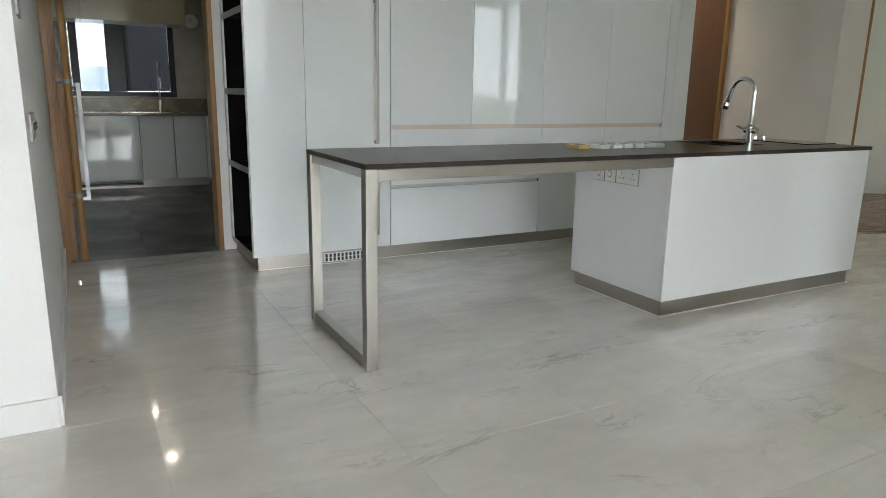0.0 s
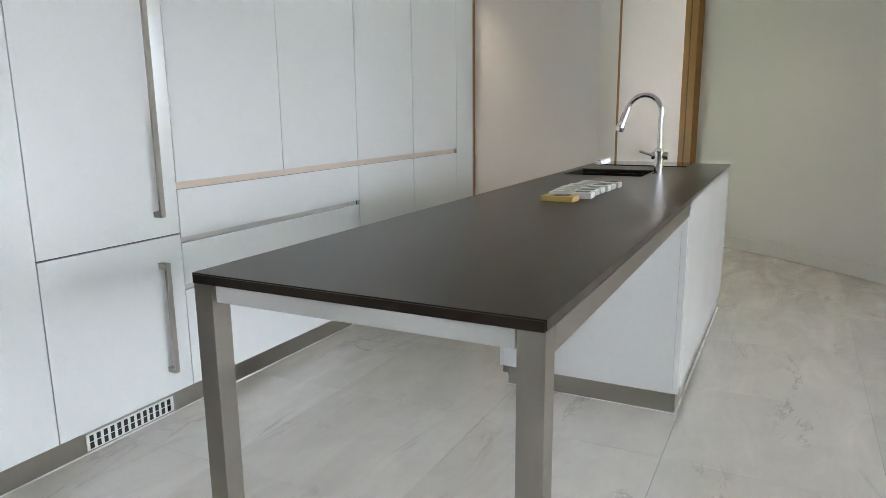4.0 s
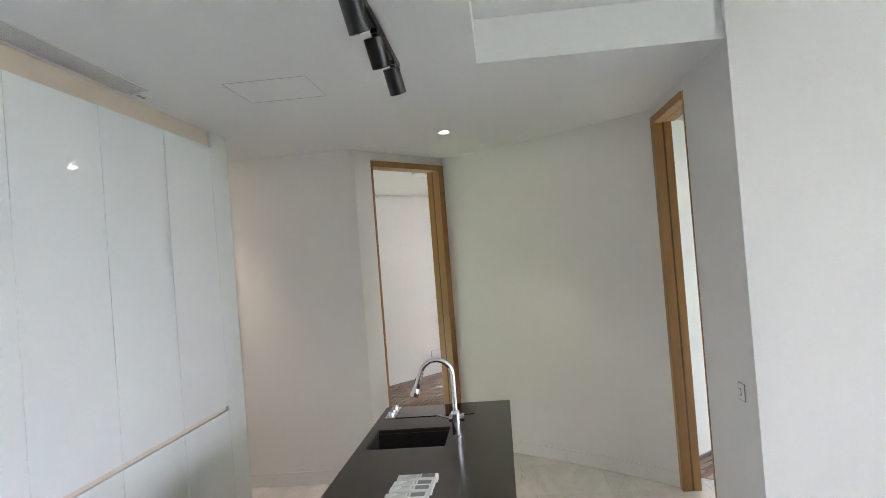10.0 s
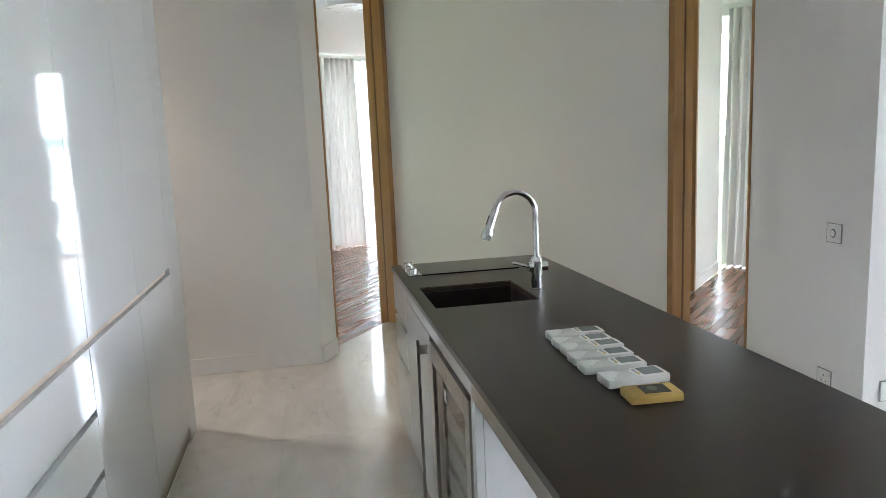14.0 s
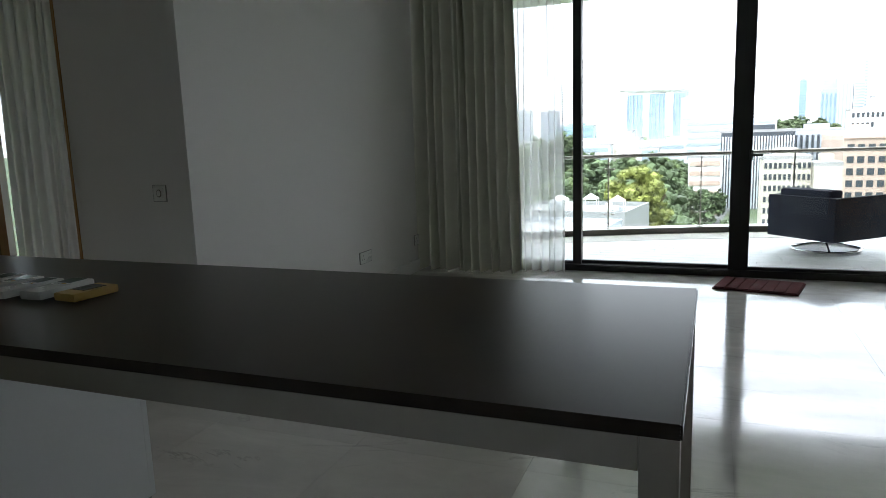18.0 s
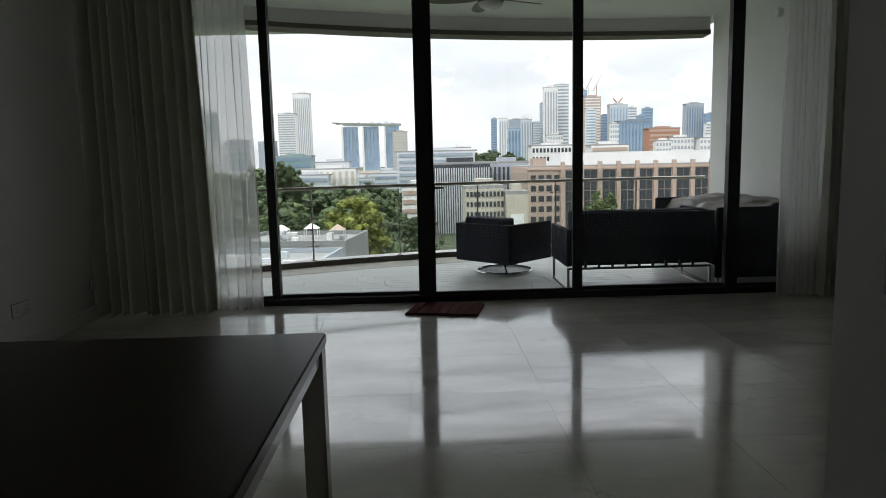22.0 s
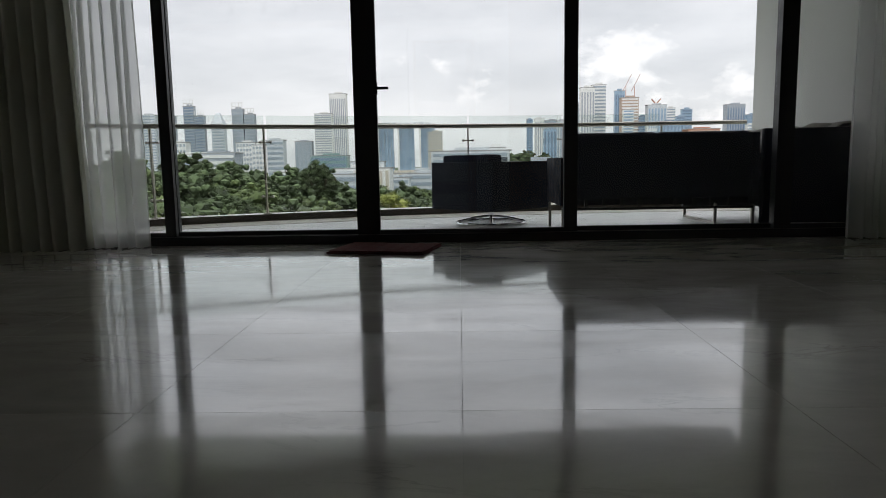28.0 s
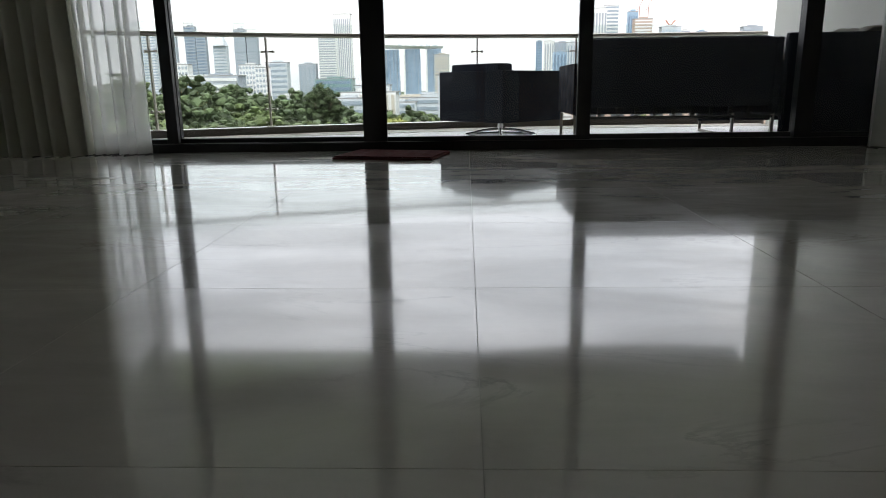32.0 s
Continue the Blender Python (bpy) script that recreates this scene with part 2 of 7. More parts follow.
def cloth_mat(name, color, through, see=0.0):
    """Cloth that lets some light through; see: the share of open weave."""
    m = mat(name, color, 0.9, var=0.06, scale=3, fine=180, bump=0.12)
    n, l = m.node_tree.nodes, m.node_tree.links
    b, out = n["Principled BSDF"], n["Material Output"]
    b.inputs["Specular IOR Level"].default_value = 0.1
    tl, mx = n.new("ShaderNodeBsdfTranslucent"), n.new("ShaderNodeMixShader")
    tl.inputs[0].default_value = (*color, 1)
    mx.inputs[0].default_value = through
    l.new(b.outputs[0], mx.inputs[1])
    l.new(tl.outputs[0], mx.inputs[2])
    last = mx
    if see:
        tp, m2 = n.new("ShaderNodeBsdfTransparent"), n.new("ShaderNodeMixShader")
        m2.inputs[0].default_value = see
        l.new(mx.outputs[0], m2.inputs[1])
        l.new(tp.outputs[0], m2.inputs[2])
        last = m2
    l.new(last.outputs[0], out.inputs[0])
    return m


def glow(name, color, strength):
    m = bpy.data.materials.new(name)
    m.use_nodes = True
    b = m.node_tree.nodes["Principled BSDF"]
    b.inputs["Base Color"].default_value = (*color, 1)
    b.inputs["Emission Color"].default_value, b.inputs["Emission Strength"].default_value = (*color, 1), strength
    return m


def facade_mat(name, color, rough=0.6):
    return mat(name, color, rough, var=0.08, scale=0.05, fine=0.6, bump=0)


M_MARBLE = marble()
M_JOINT = mat("joint_grout", (0.46, 0.44, 0.40), 0.6, var=0.1)
M_WALL = mat("white_wall_paint", (0.785, 0.768, 0.748), 0.55, var=0.015, scale=1.2, fine=120, bump=0.015, spec=0.3)
M_CEIL = mat("ceiling_paint", (0.80, 0.80, 0.795), 0.7, var=0.012, scale=1.0, fine=140, bump=0.01, spec=0.2)
M_LACQ = mat("gloss_lacquer", (0.74, 0.765, 0.765), 0.045, var=0.012, scale=1.5, fine=30, bump=0.0, spec=0.55, rvar=0.1)
M_LACQ2 = mat("satin_lacquer", (0.78, 0.79, 0.79), 0.09, var=0.012, scale=1.5, fine=30, bump=0.0)
M_STEEL = mat("brushed_steel", (0.40, 0.375, 0.335), 0.34, 1.0, var=0.03, scale=2, fine=90, bump=0.0, stretch=(1, 1, 0.15), rvar=0.02)
M_CHROME = mat("chrome", (0.78, 0.78, 0.79), 0.06, 1.0, var=0.02, bump=0)
M_QUARTZ = mat("brown_quartz", (0.040, 0.029, 0.0225), 0.28, var=0.12, scale=9, fine=60, bump=0.0, spec=0.27, rvar=0.004)
M_OAK = mat("oak_veneer", (0.34, 0.175, 0.058), 0.42, var=0.14, scale=4, fine=40, bump=0.05, stretch=(6, 6, 0.5))
M_OAK_DARK = mat("dark_veneer", (0.13, 0.06, 0.025), 0.4, var=0.14, scale=4, fine=40, bump=0.05, stretch=(6, 6, 0.5))
M_ALU = mat("dark_aluminium", (0.016, 0.018, 0.02), 0.42, 0.0, var=0.06, bump=0.01)
M_BLACK = mat("black_plastic", (0.014, 0.014, 0.015), 0.35, var=0.05, bump=0.01)
M_SHELF = mat("black_shelf_board", (0.010, 0.009, 0.008), 0.75, var=0.1, bump=0.02, spec=0.15)
M_GREYTRIM = mat("grey_metal_trim", (0.32, 0.32, 0.31), 0.4, 0.6, bump=0.01)
M_BEIGE = mat("beige_channel", (0.62, 0.53, 0.44), 0.5, 0.0, var=0.03, bump=0.01)
M_PLASTIC = mat("white_plastic", (0.78, 0.78, 0.75), 0.3, var=0.02, bump=0.0)
M_GREYPLASTIC = mat("grey_plastic", (0.42, 0.43, 0.43), 0.35, var=0.03, bump=0.0)
M_YELLOW = mat("yellow_plastic", (0.62, 0.42, 0.12), 0.4, var=0.04, bump=0.0)
M_LCD = mat("lcd_screen", (0.30, 0.34, 0.33), 0.15, var=0.1, bump=0.0)
M_GLASS = glass_mat("clear_glass")
M_SMOKE = glass_mat("smoked_glass", (0.34, 0.31, 0.27))
M_COOLGLASS = glass_mat("grey_door_glass", (0.86, 0.84, 0.79), ior=1.7)
# bedroom panes: tint added only to dim the bright sky behind them
M_TINT = glass_mat("sky_dimming_glass", (0.83, 0.86, 0.87))
M_TINT2 = glass_mat("pale_dimming_glass", (0.72, 0.74, 0.74))
M_SHELFEDGE = mat("shelf_edge_aluminium", (0.52, 0.52, 0.50), 0.45, 0.0, var=0.03, bump=0)
M_LINER = mat("grey_liner", (0.33, 0.32, 0.29), 0.5, var=0.04, bump=0)
# recess shade is put into this metal's colour; the dial rings share it
M_GRIP = mat("grip_shadow_metal", (0.16, 0.155, 0.14), 0.4, 0.6, var=0.03, bump=0)
M_GROUT = mat("dark_grout", (0.045, 0.045, 0.044), 0.7, var=0.1)
# next two: pantry panes darkened to hold down the overbright outdoors
M_PANE = glass_mat("pane_dimming_glass", (0.42, 0.43, 0.44))
M_DIMGLASS = glass_mat("strong_dimming_glass", (0.10, 0.105, 0.11))
M_DARKGLASS = glass_mat("dark_frosted_glass", (0.055, 0.058, 0.062))
M_RAILGLASS = glass_mat("balustrade_glass", (0.93, 0.955, 0.945))
M_CERAMIC = mat("black_ceramic_glass", (0.012, 0.012, 0.013), 0.05, var=0.02, bump=0)
M_SINK = mat("black_composite", (0.012, 0.011, 0.011), 0.4, var=0.08, fine=150, bump=0.03)
M_CURTAIN = cloth_mat("linen_curtain", (0.64, 0.63, 0.55), 0.06)
M_SHEER = cloth_mat("sheer_voile", (0.95, 0.95, 0.94), 0.78, 0.34)
M_SHEER2 = cloth_mat("dense_voile", (0.78, 0.79, 0.80), 0.35, 0.08)
M_CURTAIN2 = cloth_mat("pale_linen_curtain", (0.73, 0.715, 0.685), 0.05)
M_MAT = mat("maroon_pile", (0.12, 0.035, 0.035), 0.95, var=0.2, scale=20, fine=300, bump=0.4, spec=0.1)
M_NAVY = mat("navy_canvas", (0.012, 0.016, 0.030), 0.75, var=0.1, scale=8, fine=220, bump=0.03, spec=0.25)
M_CUSH = mat("navy_cushion", (0.024, 0.031, 0.056), 0.85, var=0.08, scale=6, fine=260, bump=0.06, spec=0.2)
M_COVER = mat("grey_cover", (0.25, 0.22, 0.20), 0.6, var=0.08, scale=5, fine=120, bump=0.1)
M_DECK = mat("pale_deck_tile", (0.70, 0.70, 0.685), 0.35, var=0.10, scale=4, fine=40, bump=0.05, stretch=(0.4, 3, 1), rand=0.08)
M_DECK2 = mat("border_plank", (0.50, 0.46, 0.41), 0.55, var=0.10, scale=4, fine=40, bump=0.08, rand=0.08)
M_CONC = mat("painted_concrete", (0.74, 0.74, 0.72), 0.75, var=0.05, scale=1.5, fine=40, bump=0.04)
M_CURB = mat("brown_curb", (0.10, 0.085, 0.07), 0.6, var=0.1, bump=0.03)
M_TIMBER = mat("merbau_floor", (0.20, 0.085, 0.040), 0.27, var=0.22, scale=2.2, fine=18, bump=0.02, stretch=(0.5, 5, 1), rand=0.28)
M_TILE = mat("grey_floor_tile", (0.065, 0.065, 0.066), 0.42, var=0.10, scale=2, fine=40, bump=0.03, rand=0.04)
M_BLADE = mat("fan_blade", (0.09, 0.07, 0.05), 0.45, var=0.08, bump=0.03)
M_WARM = glow("warm_lamp", (1.0, 0.84, 0.62), 9.0)
M_VENT = mat("vent_grey", (0.60, 0.60, 0.57), 0.5, bump=0.01)


def backsplash():
    m = mat("marble_slab", (0.52, 0.51, 0.45), 0.2, var=0.22, scale=1.8, fine=7, bump=0)
    return m


M_SLAB = backsplash()


# ---- building helpers ----
def box(bm, x0, x1, y0, y1, z0, z1, bevel=0.0, m=None):
    r = bmesh.ops.create_cube(bm, size=1.0, matrix=Matrix.LocRotScale(((x0 + x1) / 2, (y0 + y1) / 2, (z0 + z1) / 2), None, (abs(x1 - x0), abs(y1 - y0), abs(z1 - z0))))
    vs = r["verts"]
    if bevel:
        es = list({e for v in vs for e in v.link_edges})
        out = bmesh.ops.bevel(bm, geom=es, offset=bevel, segments=2, affect="EDGES", profile=0.7)
        vs = list({v for f in out["faces"] for v in f.verts} | {v for v in vs if v.is_valid})
    if m is not None:
        bmesh.ops.transform(bm, matrix=m, verts=vs)
    return vs


def cyl(bm, p, q, r, seg=24, r2=None):
    p, q = Vector(p), Vector(q)
    d = q - p
    m = Matrix.Translation((p + q) / 2) @ d.to_track_quat("Z", "Y").to_matrix().to_4x4()
    return bmesh.ops.create_cone(bm, cap_ends=True, segments=seg, radius1=r, radius2=r if r2 is None else r2, depth=d.length, matrix=m)["verts"]


def tube(bm, points, r, seg=12):
    """A round bar swept along points."""
    pts = [Vector(p) for p in points]
    rings, side = [], None
    for i, p in enumerate(pts):
        d = (pts[min(i + 1, len(pts) - 1)] - pts[max(i - 1, 0)]).normalized()
        if side is None:
            side = d.orthogonal().normalized()
        side = (side - d * side.dot(d)).normalized()
        up = d.cross(side)
        rings.append([bm.verts.new(p + r * (math.cos(a) * side + math.sin(a) * up)) for a in (2 * math.pi * k / seg for k in range(seg))])
    for a, b in zip(rings, rings[1:]):
        for k in range(seg):
            bm.faces.new((a[k], a[(k + 1) % seg], b[(k + 1) % seg], b[k]))
    bm.faces.new(rings[0][::-1])
    bm.faces.new(rings[-1])


def smooth(ob, deg=35):
    for p in ob.data.polygons:
        p.use_smooth = True
    ob.data.set_sharp_from_angle(angle=radians(deg))
    return ob


def mesh(bm, name, material):
    bmesh.ops.recalc_face_normals(bm, faces=bm.faces)
    me = bpy.data.meshes.new(name)
    bm.to_mesh(me)
    bm.free()
    me.materials.append(material)
    return me


def part(name, bm, material, parent=None, label="", round_=False):
    ob = new(name, mesh(bm, name, material))
    if parent:
        ob.parent = parent
        ob.matrix_parent_inverse = Matrix.Translation(-parent_place(parent))
    if label:
        tagged(ob, label)
    if round_:
        smooth(ob)
    return ob


def parent_place(ob):
    return ob.location.copy() if ob.parent is None else Vector((0, 0, 0))


def boxpart(name, dims, material, parent=None, label="", bevel=0.003):
    bm = bmesh.new()
    box(bm, *dims, bevel=bevel)
    return part(name, bm, material, parent, label)


def thing(name, place, label, category, group=""):
    ob = new(name)
    ob.location = place
    ob.empty_display_size = 0.1
    return tagged(ob, label, category, group)


def structure(name, bm, material, label=""):
    return tagged(part(name, bm, material), label, kind="structure")



def wall(name, p, q, thick, z0, z1, openings=(), material=None, label="white painted wall"):
    """A wall whose visible face runs from p to q; it is thick to the left of that way. openings: (from, to, bottom, top) along it."""
    p, q = Vector((*p, 0)), Vector((*q, 0))
    d = (q - p)
    n = d.length
    m = Matrix.Translation(p) @ Matrix.Rotation(math.atan2(d.y, d.x), 4, "Z")
    bm = bmesh.new()
    s = 0.0
    for a, b, lo, hi in sorted(openings):
        if a > s:
            box(bm, s, a, 0, thick, z0, z1, m=m)
        if lo > z0:
            box(bm, a, b, 0, thick, z0, lo, m=m)
        if hi < z1:
            box(bm, a, b, 0, thick, hi, z1, m=m)
        s = b
    if s < n:
        box(bm, s, n, 0, thick, z0, z1, m=m)
    return structure(name, bm, material or M_WALL, label)


def skirting(name, p, q, out=0.012, h=0.11):
    """A skirting board on the right-hand side of the way from p to q."""
    p, q = Vector((*p, 0)), Vector((*q, 0))
    d = q - p
    m = Matrix.Translation(p) @ Matrix.Rotation(math.atan2(d.y, d.x), 4, "Z")
    bm = bmesh.new()
    box(bm, 0, d.length, -out, -0.0005, 0.002, h, m=m)
    box(bm, 0, d.length, -out - 0.002, -0.0005, h + 0.0005, h + 0.005, m=m)
    return structure(name, bm, M_WALL, "white skirting board")


def plate(name, centre, normal, w, h, label, group="", gangs=1, dial=False, material=None):
    """A switch or socket plate on a wall."""
    nx = Vector(normal).normalized()
    side = Vector((0, 0, 1)).cross(nx)
    m = Matrix.Translation(centre) @ Matrix((side, (0, 0, 1), nx)).transposed().to_4x4()
    t = thing(name, centre, label, "switch" if dial else "socket", group)

    def pc(nm, bm, material_, lab=""):
        bmesh.ops.transform(bm, matrix=m, verts=bm.verts)
        return part(nm, bm, material_, t, lab)
    bm = bmesh.new()
    box(bm, -w / 2, w / 2, -h / 2, h / 2, 0.0005, 0.009, bevel=0.003)
    pc("plate", bm, material or M_PLASTIC)
    bm = bmesh.new()
    for sx in (-1, 1):
        box(bm, sx * (w / 2 + 0.0003), sx * (w / 2 + 0.003), -h / 2 - 0.003, h / 2 + 0.003, 0.0004, 0.0075)
        box(bm, -w / 2, w / 2, sx * (h / 2 + 0.0003), sx * (h / 2 + 0.003), 0.0004, 0.0075)
    pc("rim", bm, M_GREYTRIM, "thin grey rim")
    for i in range(gangs):
        cx = -w / 2 + w * (i + 0.5) / gangs
        if dial:
            bm = bmesh.new()
            k = min(w / gangs, h)
            box(bm, cx - k * 0.34, cx + k * 0.34, -k * 0.34, k * 0.34, 0.0092, 0.0125, bevel=0.002)
            pc("rocker", bm, material or M_PLASTIC)
            bm = bmesh.new()
            bmesh.ops.create_cone(bm, cap_ends=True, segments=28, radius1=k * 0.2, radius2=k * 0.19, depth=0.002, matrix=Matrix.Translation((cx, 0, 0.0138)) @ Matrix.Diagonal((1, 1.25, 1, 1)))
            pc("ring", bm, M_GRIP)
            bm = bmesh.new()
            bmesh.ops.create_cone(bm, cap_ends=True, segments=28, radius1=k * 0.155, radius2=k * 0.15, depth=0.002, matrix=Matrix.Translation((cx, 0, 0.0152)) @ Matrix.Diagonal((1, 1.25, 1, 1)))
            pc("button", bm, M_BLACK if material else M_PLASTIC)
        else:
            for dx, dz in ((0, 0.2), (-0.17, -0.14), (0.17, -0.14)):
                bm = bmesh.new()
                k = h
                box(bm, cx + dx * k - 0.003, cx + dx * k + 0.003, dz * k - 0.004, dz * k + 0.004, 0.0086, 0.0095)
                pc("pin_hole", bm, M_BLACK)
            bm = bmesh.new()
            box(bm, cx + 0.34 * h - 0.005, cx + 0.34 * h + 0.005, 0.12 * h, 0.34 * h, 0.0086, 0.012, bevel=0.001)
            pc("rocker", bm, M_PLASTIC)
    return t

# ---- the structure ----
C1, C2 = 2.83, 3.06          # kitchen ceiling, living-room ceiling
WIN = -4.58                  # inner face of the glazed wall
EAST = 2.58                  # living-room side wall
DECK = -0.055

bm = bmesh.new()
box(bm, -8.0, 6.0, -4.72, 2.63, -0.25, -0.006)
floor = structure("floor", bm, M_JOINT, "pale polished marble floor with fine joints")
# hidden floor piece added to block light leaking in from below
bm = bmesh.new()
box(bm, 3.85, 4.92, 2.631, 3.72, -0.25, 0.0)
structure("floor_corridor", bm, M_MARBLE, "unseen pale polished marble piece added to the corridor floor")

bm = bmesh.new()
box(bm, -8.0, 6.5, 0.03, 3.6, C1, C1 + 0.5)
box(bm, 2.6, 6.5, -1.40, 0.03, C1, C1 + 0.5)
structure("ceiling_kitchen", bm, M_CEIL, "white dropped ceiling over the kitchen")
bm = bmesh.new()
box(bm, -8.0, 2.6, -4.75, 0.03, C2, C2 + 0.25)
structure("ceiling_living", bm, M_CEIL, "white living room ceiling")

# living-room side wall, its return with the second door, the slanted wall and the first door
wall("wall_living_east", (2.565, -1.22), (2.625, -4.75), 0.2, 0, C2 + 0.2)
D2A, D2B = 3.405, 4.27
wall("wall_return", (D2B, -1.22), (2.566, -1.22), 0.12, 0, C1, [(0, D2B - D2A, 0, 2.765)])
E1, E0 = Vector((5.77, 0.49)), Vector((5.0, 1.06))   # first door, between its outer edges
MID = [Vector((4.272 + u * 1.498, -1.23 + 0.8248 * u * 1.498 + 0.2150 * (u * 1.498) ** 2)) for u in (k / 12 for k in range(12))] + [E1]
bm = bmesh.new()
for a, b in zip(MID, MID[1:]):
    n = Vector((b.y - a.y, a.x - b.x)).normalized() * 0.12
    v = [bm.verts.new((*p, z)) for z in (0, C1 + 0.02) for p in (a, b, b + n, a + n)]
    for f in ((0, 1, 5, 4), (1, 2, 6, 5), (2, 3, 7, 6), (3, 0, 4, 7), (4, 5, 6, 7), (3, 2, 1, 0)):
        bm.faces.new([v[i] for i in f])
bmesh.ops.remove_doubles(bm, verts=bm.verts, dist=0.0005)
smooth(structure("wall_slanted", bm, M_WALL, "white gently bowed wall between two doors"), 25)
for a, b in zip(MID, MID[1:]):
    skirting("baseboard", tuple(b), tuple(a))
UD = (E1 - E0).normalized()
VD = Vector((-UD.y, UD.x))
wall("wall_door_side", tuple(E0), tuple(E1), 0.14, 0, C1, [(0, (E1 - E0).length, 0, 2.755)])
wall("wall_stub", (4.80, 1.17), tuple(E0), 0.12, 0, C1)
skirting("baseboard", (4.80, 1.17), tuple(E0))
wall("wall_corridor_east", (4.80, 3.6), (4.80, 1.17), 0.12, 0, C1)
skirting("baseboard", (4.80, 2.30), (4.80, 1.17))
skirting("baseboard", (2.565, -1.22), (2.62, -4.45))
skirting("baseboard", (3.385, -1.22), (2.566, -1.22))
wall("wall_corridor_end", (3.9, 3.6), (4.80, 3.6), 0.12, 0, C1)

# side wall towards the pantry, its end and the wall beyond it
WX = -1.16
wall("wall_pantry_side", (WX, 0.03), (WX, 2.63), 0.30, 0, C1)
wall("wall_living_west", (-1.46, 0.03), (-8.0, 0.03), -0.2, 0, C2, [(0.08, 1.0, 0, 2.75)])
wall("wall_west_end", (-8.0, -4.75), (-8.0, 0.03), 0.2, 0, C2)
skirting("baseboard", (WX, 0.03), (WX, 2.60))
skirting("baseboard", (-1.46, 0.03), (WX, 0.03))
# pantry doorway
# unseen wall added to stop outside light leaking into the pantry
wall("wall_pantry_light_stop", (-2.35, 2.63), (WX, 2.63), 0.15, 0, C1)
wall("wall_pantry", (WX, 2.63), (0.0, 2.63), 0.15, 0, C1, [(0.0, 1.06, 0, 2.60)])
bm = bmesh.new()
box(bm, 0.0, 3.9, 2.632, 2.78, 0, C1)
structure("wall_behind_cabinets", bm, M_WALL, "white wall behind the tall cabinets")


def door_frame(name, a, b, depth, top, label, hinge_marks=True, jamb=0.055, lining=0.02, thin=""):
    """A timber frame in an opening from a to b (plan points of its room face), depth to the left."""
    a, b = Vector((*a, 0)), Vector((*b, 0))
    d = b - a
    w = d.length
    m = Matrix.Translation(a) @ Matrix.Rotation(math.atan2(d.y, d.x), 4, "Z")
    t = tagged(new(name), label, kind="structure")
    t.location = a

    def pc(nm, dims, material, bevel=0.003):
        bm = bmesh.new()
        box(bm, *dims, bevel=bevel, m=m)
        return part(nm, bm, material, t)
    jamb_wide = jamb + (0.02 if thin else 0)
    ja, jb = (0.022 if thin == "first" else jamb_wide), (0.022 if thin == "last" else jamb_wide)
    pa, pb = (-0.004 if thin == "first" else -0.015), (-0.004 if thin == "last" else -0.015)
    for x0, x1, y0 in ((0.001, ja, pa), (w - jb, w - 0.001, pb)):
        pc("jamb", (x0, x1, y0, depth * 0.45, 0.001, top - 0.001), M_OAK)
        slot = 0.014 if thin else 0.004
        pc("jamb_lining", (x0, x1 + (0.02 if x0 < 0.1 and not thin else 0), depth * 0.45 + slot, depth + (0.02 if not thin else 0.001), 0.001, top - 0.001), M_OAK)
        # dark brown strip stands in for the shade inside the open slot
        if thin:
            pc("slot_shade_strip", (x0 + 0.004, x1 - 0.004, depth * 0.45 + 0.0005, depth * 0.45 + slot - 0.0005, 0.002, top - 0.002), M_OAK_DARK, 0)
    pc("head", (ja + 0.001, w - jb - 0.001, -0.014, depth * 0.45, top - jamb, top - 0.001), M_OAK)
    pc("head_lining", (ja + 0.021, w - jb - 0.001, depth * 0.45 + 0.004, depth + 0.019, top - jamb, top - 0.001), M_OAK)
    if hinge_marks:
        for z0, z1 in ((0.98, 1.05), (1.09, 1.15)):
            pc("strike_plate", (jamb + 0.0005, jamb + 0.004, 0.015, 0.04, z0, z1), M_BLACK, 0.0005)
    return t


door_frame("door_1", tuple(E0), tuple(E1), 0.14, 2.755, "oak frame of an open sliding door", False, thin="first")
door_frame("door_2", (D2B, -1.22), (D2A, -1.22), 0.12, 2.765, "oak frame of an open sliding door", thin="last")
door_frame("door_3", (WX, 2.63), (-0.10, 2.63), 0.15, 2.60, "oak frame of the pantry doorway", False, 0.035)

# marble slabs: each slab is a piece of the floor, with a hair joint
SX, SY, GAP = 0.735, 0.707, 0.0006
slab_mesh = {}


def slab(x0, x1, y0, y1):
    w, h = round(x1 - x0, 4), round(y1 - y0, 4)
    if (w, h) not in slab_mesh:
        bm = bmesh.new()
        box(bm, -w / 2 + GAP, w / 2 - GAP, -h / 2 + GAP, h / 2 - GAP, -0.012, 0.0)
        slab_mesh[w, h] = mesh(bm, "slab", M_MARBLE)
    ob = new("slab", slab_mesh[w, h])
    ob.location = ((x0 + x1) / 2, (y0 + y1) / 2, 0)
    ob.parent = floor
    return ob


# ---- the glazed wall ----
glaz = tagged(new("window_1"), "dark aluminium sliding glass doors to the balcony", kind="structure")
glaz.location = (0, WIN, 0)


def gl(nm, dims, material=None, parent=None, bevel=0.003):
    return boxpart(nm, dims, material or M_ALU, parent or glaz, bevel=bevel)


TOPW = 2.98
gl("bottom_track", (-4.30, 2.69, WIN - 0.13, WIN, 0.0005, 0.06))
gl("head_track", (-4.30, 2.69, WIN - 0.13, WIN, TOPW, TOPW + 0.075))
